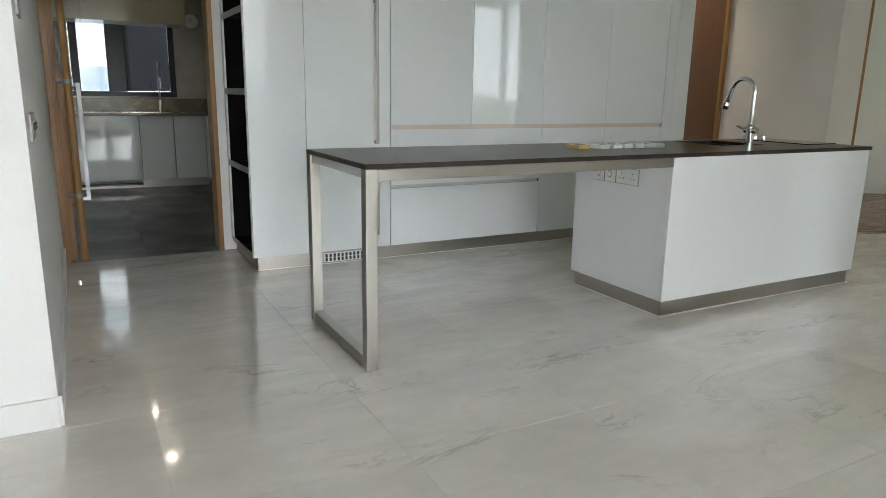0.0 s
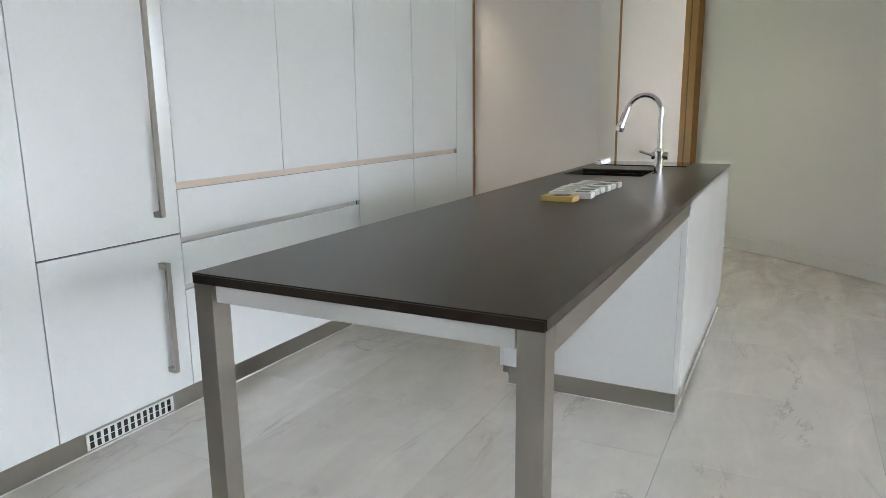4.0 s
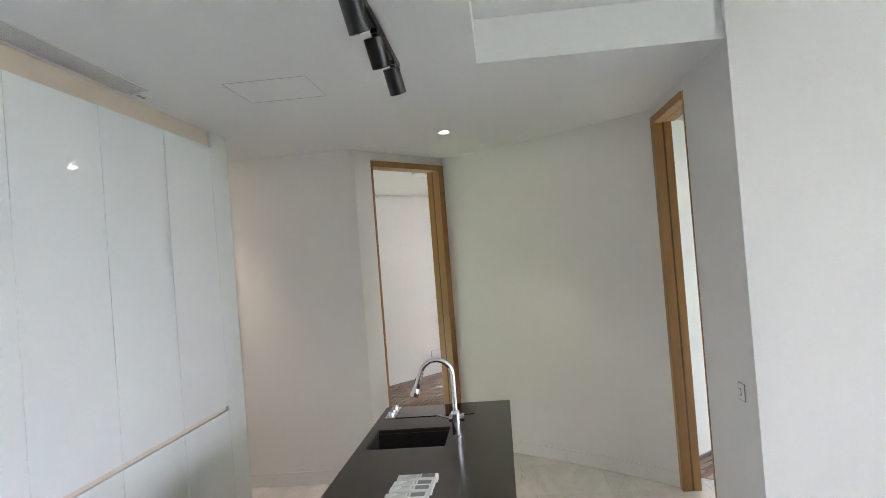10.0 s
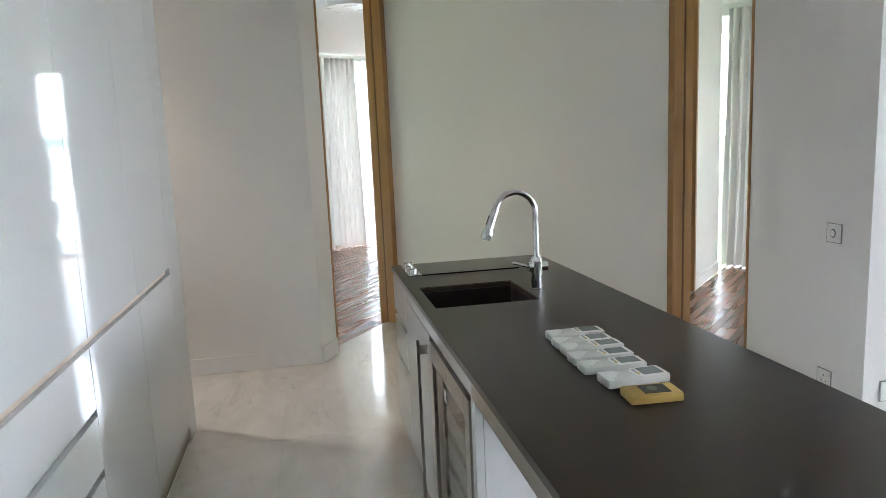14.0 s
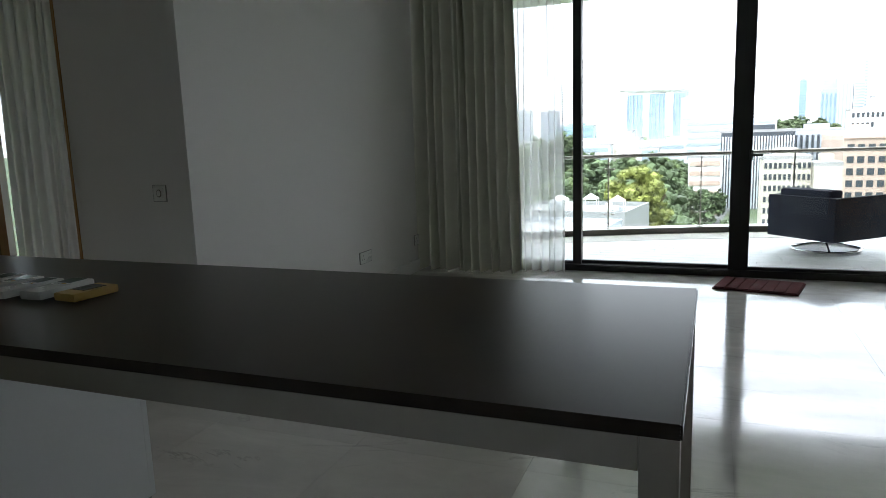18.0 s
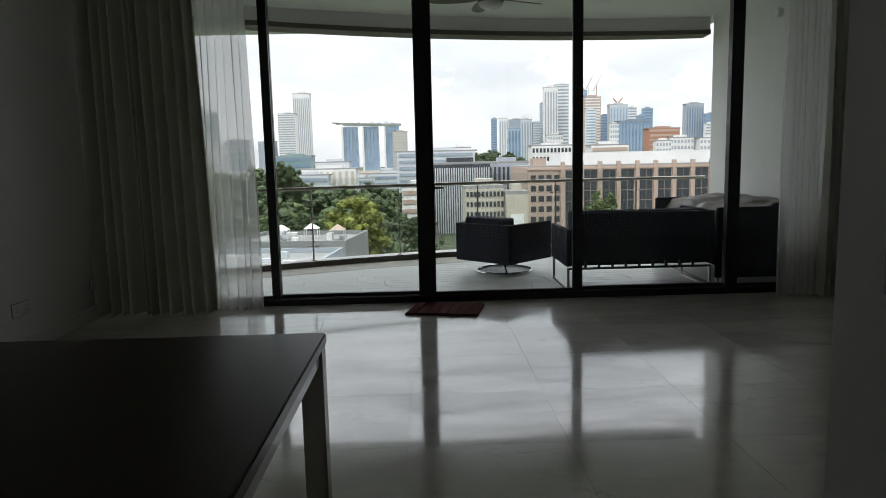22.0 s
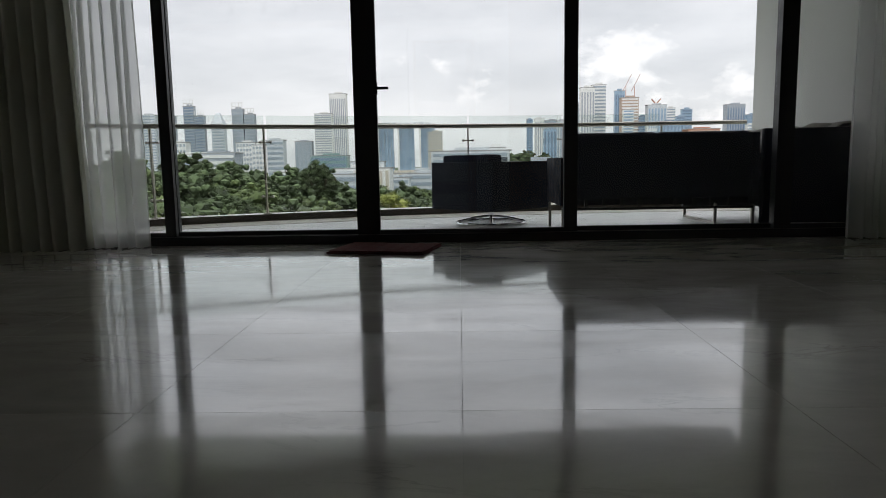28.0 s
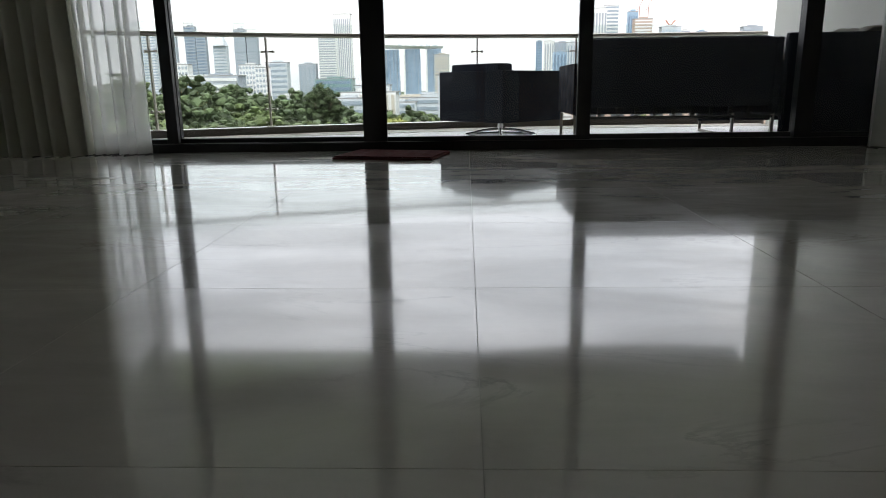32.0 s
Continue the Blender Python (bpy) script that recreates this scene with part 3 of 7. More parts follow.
# each leaf: its stiles, rails and pane
for x0, x1, y0, y1, s0, s1 in ((1.10, 2.68, -0.05, -0.01, 0.075, 0.06), (-0.30, 1.165, -0.11, -0.065, 0.135, 0.065), (-1.66, -0.17, -0.05, -0.012, 0.09, 0.145), (-3.08, -1.60, -0.11, -0.065, 0.085, 0.065), (-4.30, -3.0, -0.05, -0.01, 0.07, 0.085)):
    leaf = gl("leaf", (x0, x0 + s0, WIN + y0, WIN + y1, 0.062, TOPW - 0.002))
    tagged(leaf, "sliding leaf")
    for nm, dims in (("stile", (x1 - s1, x1, WIN + y0, WIN + y1, 0.062, TOPW - 0.002)), ("rail", (x0 + s0, x1 - s1, WIN + y0, WIN + y1, 0.062, 0.092)), ("rail", (x0 + s0, x1 - s1, WIN + y0, WIN + y1, TOPW - 0.05, TOPW - 0.002))):
        gl(nm, dims, parent=leaf)
    pane = gl("pane", (x0 + s0 + 0.001, x1 - s1 - 0.001, WIN + (y0 + y1) / 2 - 0.004, WIN + (y0 + y1) / 2 + 0.004, 0.093, TOPW - 0.051), M_GLASS, leaf, bevel=0)
    pane.visible_shadow = False
gl("meeting_stile", (-0.317, -0.160, WIN - 0.008, WIN + 0.004, 0.0625, TOPW - 0.003))
gl("meeting_stile", (-3.09, -2.98, WIN - 0.048, WIN + 0.003, 0.0625, TOPW - 0.003))
hd = gl("lever_handle", (-0.40, -0.30, WIN + 0.035, WIN + 0.05, 1.03, 1.048), bevel=0.004)
gl("handle_rose", (-0.325, -0.295, WIN + 0.005, WIN + 0.034, 1.0, 1.08), bevel=0.004)
wall("wall_window_west", (-8.0, WIN), (-4.30, WIN), -0.15, 0, C2)
wall("wall_window_head", (-4.30, WIN), (2.75, WIN), -0.15, TOPW + 0.076, C2 + 0.2)

# ---- tall cabinet wall ----
FY, PY, CT = 1.89, 1.905, 2.72      # door faces, plinth, top of the doors


def front(name, x0, x1, z0, z1, parent, y=FY, material=None, t=0.02):
    return boxpart(name, (x0 + 0.002, x1 - 0.002, y, y + t, z0 + 0.0015, z1 - 0.0015), material or M_LACQ, parent, bevel=0.0012)


def bar_handle(x, z0, z1, y, parent, w=0.022, out=0.045):
    """A flat steel pull with two returns to the door."""
    bm = bmesh.new()
    box(bm, x - w / 2, x + w / 2, y - out, y - out + 0.012, z0, z1, bevel=0.002)
    for z in (z0, z1 - 0.022):
        box(bm, x - w / 2, x + w / 2, y - out + 0.0121, y - 0.0005, z, z + 0.022, bevel=0.001)
    return part("handle", bm, M_STEEL, parent, "flat brushed steel handle")


X0, XE = -0.045, 3.84
# shelf tower with open black niches in its side
t = thing("shelf_tower", (0.15, 2.2, 0), "white gloss tower with black open shelves in its side", "cabinet")
front("front_panel", X0, 0.335, 0.09, CT, t)
boxpart("back_panel", (0.30, 0.333, FY + 0.022, 2.62, 0.09, C1 - 0.002), M_SHELF, t)
boxpart("side_post", (X0 + 0.001, 0.30, 2.56, 2.62, 0.0915, C1 - 0.002), M_LACQ2, t)
boxpart("niche_lining", (X0 + 0.012, 0.299, 2.5525, 2.5595, 0.10, C1 - 0.004), M_SHELF, t, bevel=0)
boxpart("niche_lining", (X0 + 0.0185, 0.299, FY + 0.0222, FY + 0.030, 0.10, C1 - 0.004), M_SHELF, t, bevel=0)
boxpart("edge_post", (X0, X0 + 0.018, FY + 0.0215, FY + 0.05, 0.09, CT), M_LACQ2, t)
for z in (0.09, 0.66, 1.165, 1.67, 2.18, 2.69):
    boxpart("shelf", (X0 + 0.002, 0.299, FY + 0.0515, 2.552, z, z + 0.018), M_SHELF, t, bevel=0.001)
    boxpart("shelf_trim", (X0 - 0.001, X0 + 0.0015, FY + 0.052, 2.559, z - 0.012, z + 0.03), M_GREYTRIM, t, "grey metal edging", bevel=0.0005)
# tall fridge and freezer behind white doors
t = thing("integrated_fridge", (0.65, 2.2, 0), "built-in fridge freezer behind white gloss doors", "fridge")
boxpart("body", (0.337, 0.943, FY + 0.022, 2.6, 0.09, CT), M_SHELF, t)
d = front("fridge_door", 0.335, 0.945, 0.752, CT, t)
bar_handle(0.832, 0.835, 1.79, FY, d)
d = front("freezer_door", 0.335, 0.945, 0.09, 0.749, t)
bar_handle(0.832, 0.19, 0.65, FY, d)
# base units: one of drawers, two with doors; upper doors over a finger channel
XD = [0.945, 1.6075, 2.255, 2.9025, 3.55]
t = thing("drawer_unit", (1.6, 2.2, 0), "white gloss kitchen drawer unit with finger grooves", "cabinet")
boxpart("body", (0.947, 2.253, FY + 0.03, 2.6, 0.09, 0.930), M_SHELF, t)
for z0, z1 in ((0.731, 0.932), (0.531, 0.709), (0.09, 0.509)):
    front("drawer_front", 0.945, 2.255, z0, z1, t)
for z in (0.72, 0.52):
    boxpart("grip_channel", (0.949, 2.251, FY + 0.021, FY + 0.029, z - 0.014, z + 0.014), M_SHELFEDGE, t, "recessed grip channel", bevel=0.0005)
for a, b in ((2.255, 2.9025), (2.9025, 3.55)):
    t = thing("base_unit", ((a + b) / 2, 2.2, 0), "white gloss kitchen base cabinet with one door", "cabinet", "kitchen base cabinets")
    boxpart("body", (a + 0.002, b - 0.002, FY + 0.022, 2.6, 0.09, 0.930), M_SHELF, t)
    front("door", a, b, 0.09, 0.932, t)
for a, b in zip(XD, XD[1:]):
    t = thing("wall_unit", ((a + b) / 2, 2.2, 0.98), "white gloss tall upper cabinet door", "cabinet", "upper cabinets")
    boxpart("body", (a + 0.002, b - 0.002, FY + 0.022, 2.6, 0.964, CT), M_SHELF, t)
    front("door", a, b, 0.96, CT, t)
bm = bmesh.new()
box(bm, 0.947, 3.548, FY + 0.02, 2.6, 0.9305, 0.9635)
structure("trim_channel", bm, M_BEIGE, "beige metal finger channel between cabinets")
t = thing("end_panel", (3.7, 2.2, 0), "white gloss tall end panel beside the cabinets", "cabinet panel")
front("filler", 3.55, 3.66, 0.09, C1 - 0.003, t)
boxpart("side_panel", (3.661, XE, FY + 0.002, 2.62, 0.0, C1 - 0.003), M_LACQ, t)
bm = bmesh.new()
box(bm, X0, 3.549, FY + 0.012, 2.6, CT + 0.002, C1 - 0.001)
structure("trim_pelmet", bm, M_BEIGE, "beige pelmet strip between cabinets and ceiling")
bm = bmesh.new()
box(bm, X0 + 0.03, 3.659, PY, PY + 0.02, 0.0, 0.088)
box(bm, X0 + 0.03, X0 + 0.05, PY + 0.0205, 2.6, 0.0, 0.088)
structure("plinth", bm, M_STEEL, "brushed steel plinth under the cabinets")
bm = bmesh.new()
box(bm, X0 + 0.02, 3.66, PY - 0.006, PY - 0.0005, 0.0, 0.004)
structure("trim_sealant", bm, M_PLASTIC, "white sealant line along the plinth")
t = thing("plinth_grille", (0.65, PY, 0), "white ventilation grille in the steel plinth", "vent")
boxpart("grille_frame", (0.44, 0.84, PY - 0.006, PY - 0.0005, 0.012, 0.076), M_PLASTIC, t)
for r in range(2):
    for k in range(13):
        boxpart("slot", (0.452 + k * 0.0295, 0.468 + k * 0.0295, PY - 0.0075, PY - 0.0062, 0.018 + r * 0.028, 0.042 + r * 0.028), M_BLACK, t, bevel=0)

# ---- island with its table end ----
H, L, W = 0.90, 3.478, 0.797
isl = thing("kitchen_island", (1.7, 0.4, 0), "long white island with a steel-framed table end", "kitchen island")
IX0, IX1 = 1.732, 3.462
boxpart("carcass", (1.7765, 2.4295, 0.03, 0.30, 0.088, H - 0.023), M_LACQ2, isl, bevel=0)
for a, c, zt in ((IX0, 1.776, H - 0.023), (2.430, 2.470, H - 0.023), (2.4705, 2.8855, 0.67), (2.886, IX1, H - 0.023)):
    boxpart("carcass", (a, c, 0.03, 0.765, 0.088, zt), M_LACQ2, isl, bevel=0)
boxpart("front_panel", (IX0, IX1, 0.006, 0.0295, 0.088, H - 0.023), M_LACQ2, isl, bevel=0.002)
boxpart("plinth", (IX0 + 0.008, IX1 - 0.03, 0.018, 0.75, 0.0, 0.0875), M_STEEL, isl, "brushed steel plinth")
bm = bmesh.new()
box(bm, IX0, IX1 - 0.02, 0.010, 0.0175, 0.0, 0.004)
box(bm, IX0, IX0 + 0.0075, 0.0176, 0.756, 0.0, 0.004)
part("sealant", bm, M_PLASTIC, isl)
boxpart("post", (IX0, 1.775, 0.766, 0.79, 0.088, H - 0.023), M_LACQ2, isl)
boxpart("top_rail", (1.776, 3.05, 0.766, 0.79, 0.822, H - 0.023), M_LACQ2, isl)
boxpart("sink_door", (2.43, 3.048, 0.766, 0.79, 0.09, 0.818), M_LACQ2, isl)
for z0, z1 in ((0.675, H - 0.024), (0.47, 0.65), (0.09, 0.445)):
    boxpart("drawer_front", (3.052, IX1, 0.766, 0.79, z0, z1), M_LACQ2, isl)
for z in (0.662, 0.457):
    boxpart("grip_channel", (3.06, IX1 - 0.002, 0.7655, 0.775, z - 0.012, z + 0.012), M_GRIP, isl, "recessed grip channel", bevel=0.0005)
b = 0.051
for y0 in (0.002, W - 0.002 - b):
    boxpart("leg", (0.003, 0.003 + b, y0, y0 + b, 0.003, H - 0.023), M_STEEL, isl, bevel=0.002)
    ya = y0 if y0 < 0.1 else y0 + b - 0.03
    boxpart("apron", (0.0035 + b, IX0 - 0.0015, ya, ya + 0.03, H - 0.021 - b, H - 0.0235), M_STEEL, isl, bevel=0.001)
boxpart("foot_rail", (0.006, 0.006 + b, 0.0065 + b, W - 0.0065 - b, 0.003, 0.003 + b), M_STEEL, isl, bevel=0.002)
boxpart("cross_rail", (0.010, 0.004 + b, 0.0065 + b, W - 0.0065 - b, H - 0.062, H - 0.0235), M_LACQ2, isl, "white painted rail")
boxpart("soffit_board", (0.064, IX0 - 0.002, 0.032, W - 0.032, H - 0.05, H - 0.024), M_LACQ2, isl, "white board under the top")
for y0 in (0.02, 0.46):
    boxpart("foot_pad", (0.012, 0.055, y0, y0 + 0.3, 0.0, 0.0028), M_PLASTIC, isl, bevel=0)

top = thing("worktop", (1.7, 0.4, H - 0.03), "dark brown quartz worktop with a sink cutout", "countertop")
SX0, SX1, SY0, SY1 = 2.486, 2.870, 0.340, 0.746
bm = bmesh.new()
z0, z1 = H - 0.022, H
xs, ys = (0, SX0, SX1, L), (0, SY0, SY1, W)
for i in range(3):
    for j in range(3):
        if i == 1 and j == 1:
            continue
        for z, flip in ((z1, False), (z0, True)):
            v = [bm.verts.new((xs[a], ys[c], z)) for a, c in ((i, j), (i + 1, j), (i + 1, j + 1), (i, j + 1))]
            bm.faces.new(v[::-1] if flip else v)
for pts in (((0, 0), (L, 0)), ((L, 0), (L, W)), ((L, W), (0, W)), ((0, W), (0, 0)), ((SX0, SY1), (SX1, SY1)), ((SX1, SY1), (SX1, SY0)), ((SX1, SY0), (SX0, SY0)), ((SX0, SY0), (SX0, SY1))):
    (ax, ay), (bx, by) = pts
    bm.faces.new([bm.verts.new(p) for p in ((ax, ay, z0), (bx, by, z0), (bx, by, z1), (ax, ay, z1))])
bmesh.ops.remove_doubles(bm, verts=bm.verts, dist=0.0005)
bmesh.ops.dissolve_limit(bm, angle_limit=0.01, verts=bm.verts, edges=bm.edges)
sharp = [e for e in bm.edges if len(e.link_faces) == 2 and e.calc_face_angle(0) > 1]
bmesh.ops.bevel(bm, geom=sharp, offset=0.003, segments=2, affect="EDGES")
part("slab_top", bm, M_QUARTZ, top)

t = thing("sink", (2.68, 0.54, H - 0.03), "black composite sink set under the worktop", "sink")
bm = bmesh.new()
for dims in ((SX0 - 0.012, SX1 + 0.012, SY0 - 0.012, SY0 - 0.001, 0.69, H - 0.023), (SX0 - 0.012, SX1 + 0.012, SY1 + 0.001, SY1 + 0.012, 0.69, H - 0.023),
             (SX0 - 0.012, SX0 - 0.001, SY0 - 0.0005, SY1 + 0.0005, 0.69, H - 0.023), (SX1 + 0.001, SX1 + 0.012, SY0 - 0.0005, SY1 + 0.0005, 0.69, H - 0.023)):
    box(bm, *dims)
part("basin_wall", bm, M_SINK, t)
boxpart("basin_floor", (SX0 - 0.012, SX1 + 0.012, SY0 - 0.012, SY1 + 0.012, 0.68, 0.6895), M_SINK, t)
bm = bmesh.new()
cyl(bm, (2.68, 0.54, 0.6896), (2.68, 0.54, 0.694), 0.045, 32)
part("drain", bm, M_STEEL, t, "steel drain", True)

fx, fy = 2.663, 0.288
t = thing("kitchen_tap", (fx, fy, H), "chrome gooseneck tap with pull-out spray head", "tap")
bm = bmesh.new()
cyl(bm, (fx, fy, H + 0.0005), (fx, fy, H + 0.006), 0.029, 36)
cyl(bm, (fx, fy, H + 0.006), (fx, fy, H + 0.070), 0.0225, 36)
cyl(bm, (fx, fy, H + 0.0705), (fx, fy, H + 0.118), 0.0255, 36)
cyl(bm, (fx, fy, H + 0.1185), (fx, fy, H + 0.135), 0.0255, 36, 0.017)
part("base", bm, M_CHROME, t, round_=True)
R = 0.085
pts = [(fx, fy, H + 0.134), (fx, fy, H + 0.30)] + [(fx, fy + R - R * math.cos(a), H + 0.32 + R * math.sin(a)) for a in (math.pi * k / 22 for k in range(0, 21))]
bm = bmesh.new()
tube(bm, pts, 0.0125, 16)
part("neck", bm, M_CHROME, t, round_=True)
e, f = Vector(pts[-1]), Vector(pts[-2])
dr = (e - f).normalized()
bm = bmesh.new()
cyl(bm, e, e + dr * 0.006, 0.0165, 24)
cyl(bm, e + dr * 0.0062, e + dr * 0.085, 0.0158, 24, 0.0172)
cyl(bm, e + dr * 0.0852, e + dr * 0.108, 0.0172, 24, 0.0235)
cyl(bm, e + dr * 0.1082, e + dr * 0.130, 0.0235, 24, 0.0225)
part("spray_head", bm, M_CHROME, t, round_=True)
side = Vector((1, 0, 0)).cross(dr).normalized()
bm = bmesh.new()
cyl(bm, e + dr * 0.035 + side * 0.013, e + dr * 0.075 + side * 0.013, 0.006, 12)
part("spray_button", bm, M_BLACK, t, "black rubber button", True)
bm = bmesh.new()
cyl(bm, e + dr * 0.1302, e + dr * 0.133, 0.016, 24)
part("nozzle", bm, M_GREYPLASTIC, t)
bm = bmesh.new()
cyl(bm, (fx, fy - 0.045, H + 0.095), (fx, fy + 0.035, H + 0.095), 0.02, 24)
part("valve", bm, M_CHROME, t, round_=True)
bm = bmesh.new()
tube(bm, [(fx, fy + 0.034, H + 0.097), (fx, fy + 0.07, H + 0.107), (fx, fy + 0.10, H + 0.117)], 0.006, 10)
part("lever", bm, M_CHROME, t, round_=True)

t = thing("hob", (3.28, 0.48, H), "black ceramic hob with a row of chrome knobs", "hob")
boxpart("glass_plate", (3.13, 3.43, 0.215, 0.69, H + 0.0005, H + 0.007), M_CERAMIC, t, bevel=0.001)
boxpart("control_strip", (3.13, 3.43, 0.692, 0.755, H + 0.0005, H + 0.0075), M_CHROME, t, "chrome control strip", bevel=0.001)
for k in range(3):
    bm = bmesh.new()
    cyl(bm, (3.19 + k * 0.09, 0.724, H + 0.0077), (3.19 + k * 0.09, 0.724, H + 0.024), 0.021, 24, 0.019)
    box(bm, 3.186 + k * 0.09, 3.194 + k * 0.09, 0.704, 0.744, H + 0.0242, H + 0.030, bevel=0.001)
    part("knob", bm, M_CHROME, t, round_=True)


def remote(name, x0, y0, w, l, h, label, material, turn=0.0, yellow=False):
    t = thing(name, (x0, y0, H), label, "remote", "air conditioner remotes" if not yellow else "")
    bm = bmesh.new()
    box(bm, -w / 2, w / 2, -l / 2, l / 2, 0.0005, h, bevel=min(h * 0.38, 0.008))
    bodym = part("case", bm, material, t)
    bodym.matrix_parent_inverse = Matrix()
    smooth(bodym, 50)
    bm = bmesh.new()
    box(bm, -w * 0.34, w * 0.34, -l * 0.42 if not yellow else -l * 0.3, -l * 0.1 if not yellow else l * 0.2, h + 0.0002, h + 0.0012)
    s = part("display", bm, M_LCD if not yellow else M_BLACK, t, "grey lcd display" if not yellow else "dark display")
    s.matrix_parent_inverse = Matrix()
    if not yellow:
        for k in range(3):
            bm = bmesh.new()
            box(bm, -w * 0.26 + k * w * 0.2, -w * 0.12 + k * w * 0.2, -l * 0.06, -l * 0.02, h + 0.0002, h + 0.0015)
            s = part("button", bm, M_GREYPLASTIC if k else M_YELLOW, t)
            s.matrix_parent_inverse = Matrix()
    else:
        bm = bmesh.new()
        cyl(bm, (0, 0.0, h + 0.0013), (0, 0.0, h + 0.003), w * 0.16, 24)
        s = part("dial", bm, M_LCD, t)
        s.matrix_parent_inverse = Matrix()
    t.rotation_euler = (0, 0, radians(turn))
    return t


remote("remote_control", 1.436, 0.431, 0.076, 0.128, 0.022, "yellow plastic remote with a dark display", M_YELLOW, -4, True)
remote("remote_control", 1.549, 0.420, 0.070, 0.168, 0.024, "white air conditioner remote lying beside a row", M_PLASTIC, 2)
for k in range(5):
    remote("remote_control", 1.652 + 0.076 * k, 0.430 - 0.005 * k + 0.003 * (k % 2), 0.064, 0.174, 0.022 + 0.002 * (k % 3), "white air conditioner remote in a tidy row", M_PLASTIC, (k % 3) - 1)

# wine cooler in the island's side
t = thing("wine_cooler", (2.08, 0.78, 0.03), "steel-framed wine cooler with a smoked glass door", "wine cooler")
boxpart("cabinet_back", (1.779, 2.426, 0.302, 0.312, 0.03, 0.818), M_LINER, t)
boxpart("cabinet_side", (1.779, 1.795, 0.3125, 0.770, 0.03, 0.818), M_LINER, t)
boxpart("cabinet_side", (2.41, 2.426, 0.3125, 0.770, 0.03, 0.818), M_LINER, t)
boxpart("cabinet_top", (1.7955, 2.4095, 0.3125, 0.770, 0.80, 0.818), M_LINER, t)
boxpart("cabinet_bottom", (1.7955, 2.4095, 0.3125, 0.770, 0.03, 0.05), M_LINER, t)
for dims in ((1.8425, 1.858, 0.7655, 0.779, 0.102, 0.734), (2.334, 2.3495, 0.7655, 0.779, 0.102, 0.734)):
    boxpart("gasket", dims, M_BLACK, t)
for nm, dims in (("door_frame", (1.782, 1.842, 0.772, 0.795, 0.035, 0.805)), ("door_frame", (2.35, 2.41, 0.772, 0.795, 0.035, 0.805)), ("door_frame", (1.8425, 2.3495, 0.772, 0.795, 0.735, 0.805)), ("door_frame", (1.8425, 2.3495, 0.772, 0.795, 0.035, 0.10))):
    boxpart(nm, dims, M_STEEL, t)
for z in (0.155, 0.26, 0.385, 0.505, 0.655):
    sh = boxpart("bottle_shelf", (1.797, 2.408, 0.735, 0.755, z, z + 0.036), M_SHELFEDGE, t, "pale aluminium-edged bottle shelf")
    for k in range(8):
        boxpart("shelf_slat", (1.82 + k * 0.075, 1.85 + k * 0.075, 0.33, 0.7345, z + 0.006, z + 0.018), M_OAK_DARK, sh, bevel=0)
g = boxpart("door_glass", (1.8428, 2.3492, 0.780, 0.788, 0.1005, 0.7345), M_COOLGLASS, t, "grey door glass", bevel=0)
g.visible_shadow = False
bar = bmesh.new()
box(bar, 2.413, 2.435, 0.828, 0.84, 0.03, 0.80, bevel=0.002)
box(bar, 2.413, 2.435, 0.796, 0.8279, 0.75, 0.78, bevel=0.001)
box(bar, 2.413, 2.435, 0.796, 0.8279, 0.05, 0.08, bevel=0.001)
part("handle", bar, M_STEEL, t, "tall flat steel handle")
boxpart("lock_label", (2.14, 2.18, 0.7885, 0.7895, 0.66, 0.70), M_PLASTIC, t, bevel=0)
bm = bmesh.new()
cyl(bm, (2.10, 0.7952, 0.765), (2.10, 0.798, 0.765), 0.011, 20)
part("lock", bm, M_CHROME, t)
plate("socket_outlet", (IX0 - 0.0005, 0.333, 0.742), (-1, 0, 0), 0.172, 0.086, "white double socket on the island end", "island sockets", gangs=2)
for yy in (0.472, 0.570):
    plate("light_switch", (IX0 - 0.0005, yy, 0.742), (-1, 0, 0), 0.086, 0.088, "square white switch with a grey ring on the island end", "island switches", dial=True)

# ---- plates on the walls ----
plate("light_switch", (2.772, -1.2195, 1.017), (0, 1, 0), 0.086, 0.086, "square white light switch with grey ring", dial=True)
plate("socket_outlet", (2.796, -1.2195, 0.30), (0, 1, 0), 0.086, 0.086, "small white single wall socket", "wall sockets")
plate("socket_outlet", (2.567, -1.40, 0.305), (-1, -0.017, 0), 0.18, 0.09, "white double wall socket with switches", "wall sockets", 2)
plate("socket_outlet", (2.570, -1.545, 0.305), (-1, -0.017, 0), 0.09, 0.09, "white single wall socket", "wall sockets", 1)
plate("socket_outlet", (2.598, -3.18, 0.325), (-1, -0.017, 0), 0.20, 0.09, "white double wall socket with switches", "wall sockets", 2)
plate("socket_outlet", (2.616, -4.27, 0.305), (-1, -0.017, 0), 0.15, 0.09, "white double wall socket near the curtain", "wall sockets", 2)
plate("thermostat_plate", (WX + 0.0005, 0.33, 1.045), (1, 0, 0), 0.25, 0.088, "grey metal plate with a row of dark dials", gangs=4, dial=True, material=M_GREYTRIM)
plate("control_panel", (WX + 0.0005, 0.275, 1.55), (1, 0, 0), 0.17, 0.26, "grey wall intercom panel with a dark lens", dial=True, material=M_GREYPLASTIC)


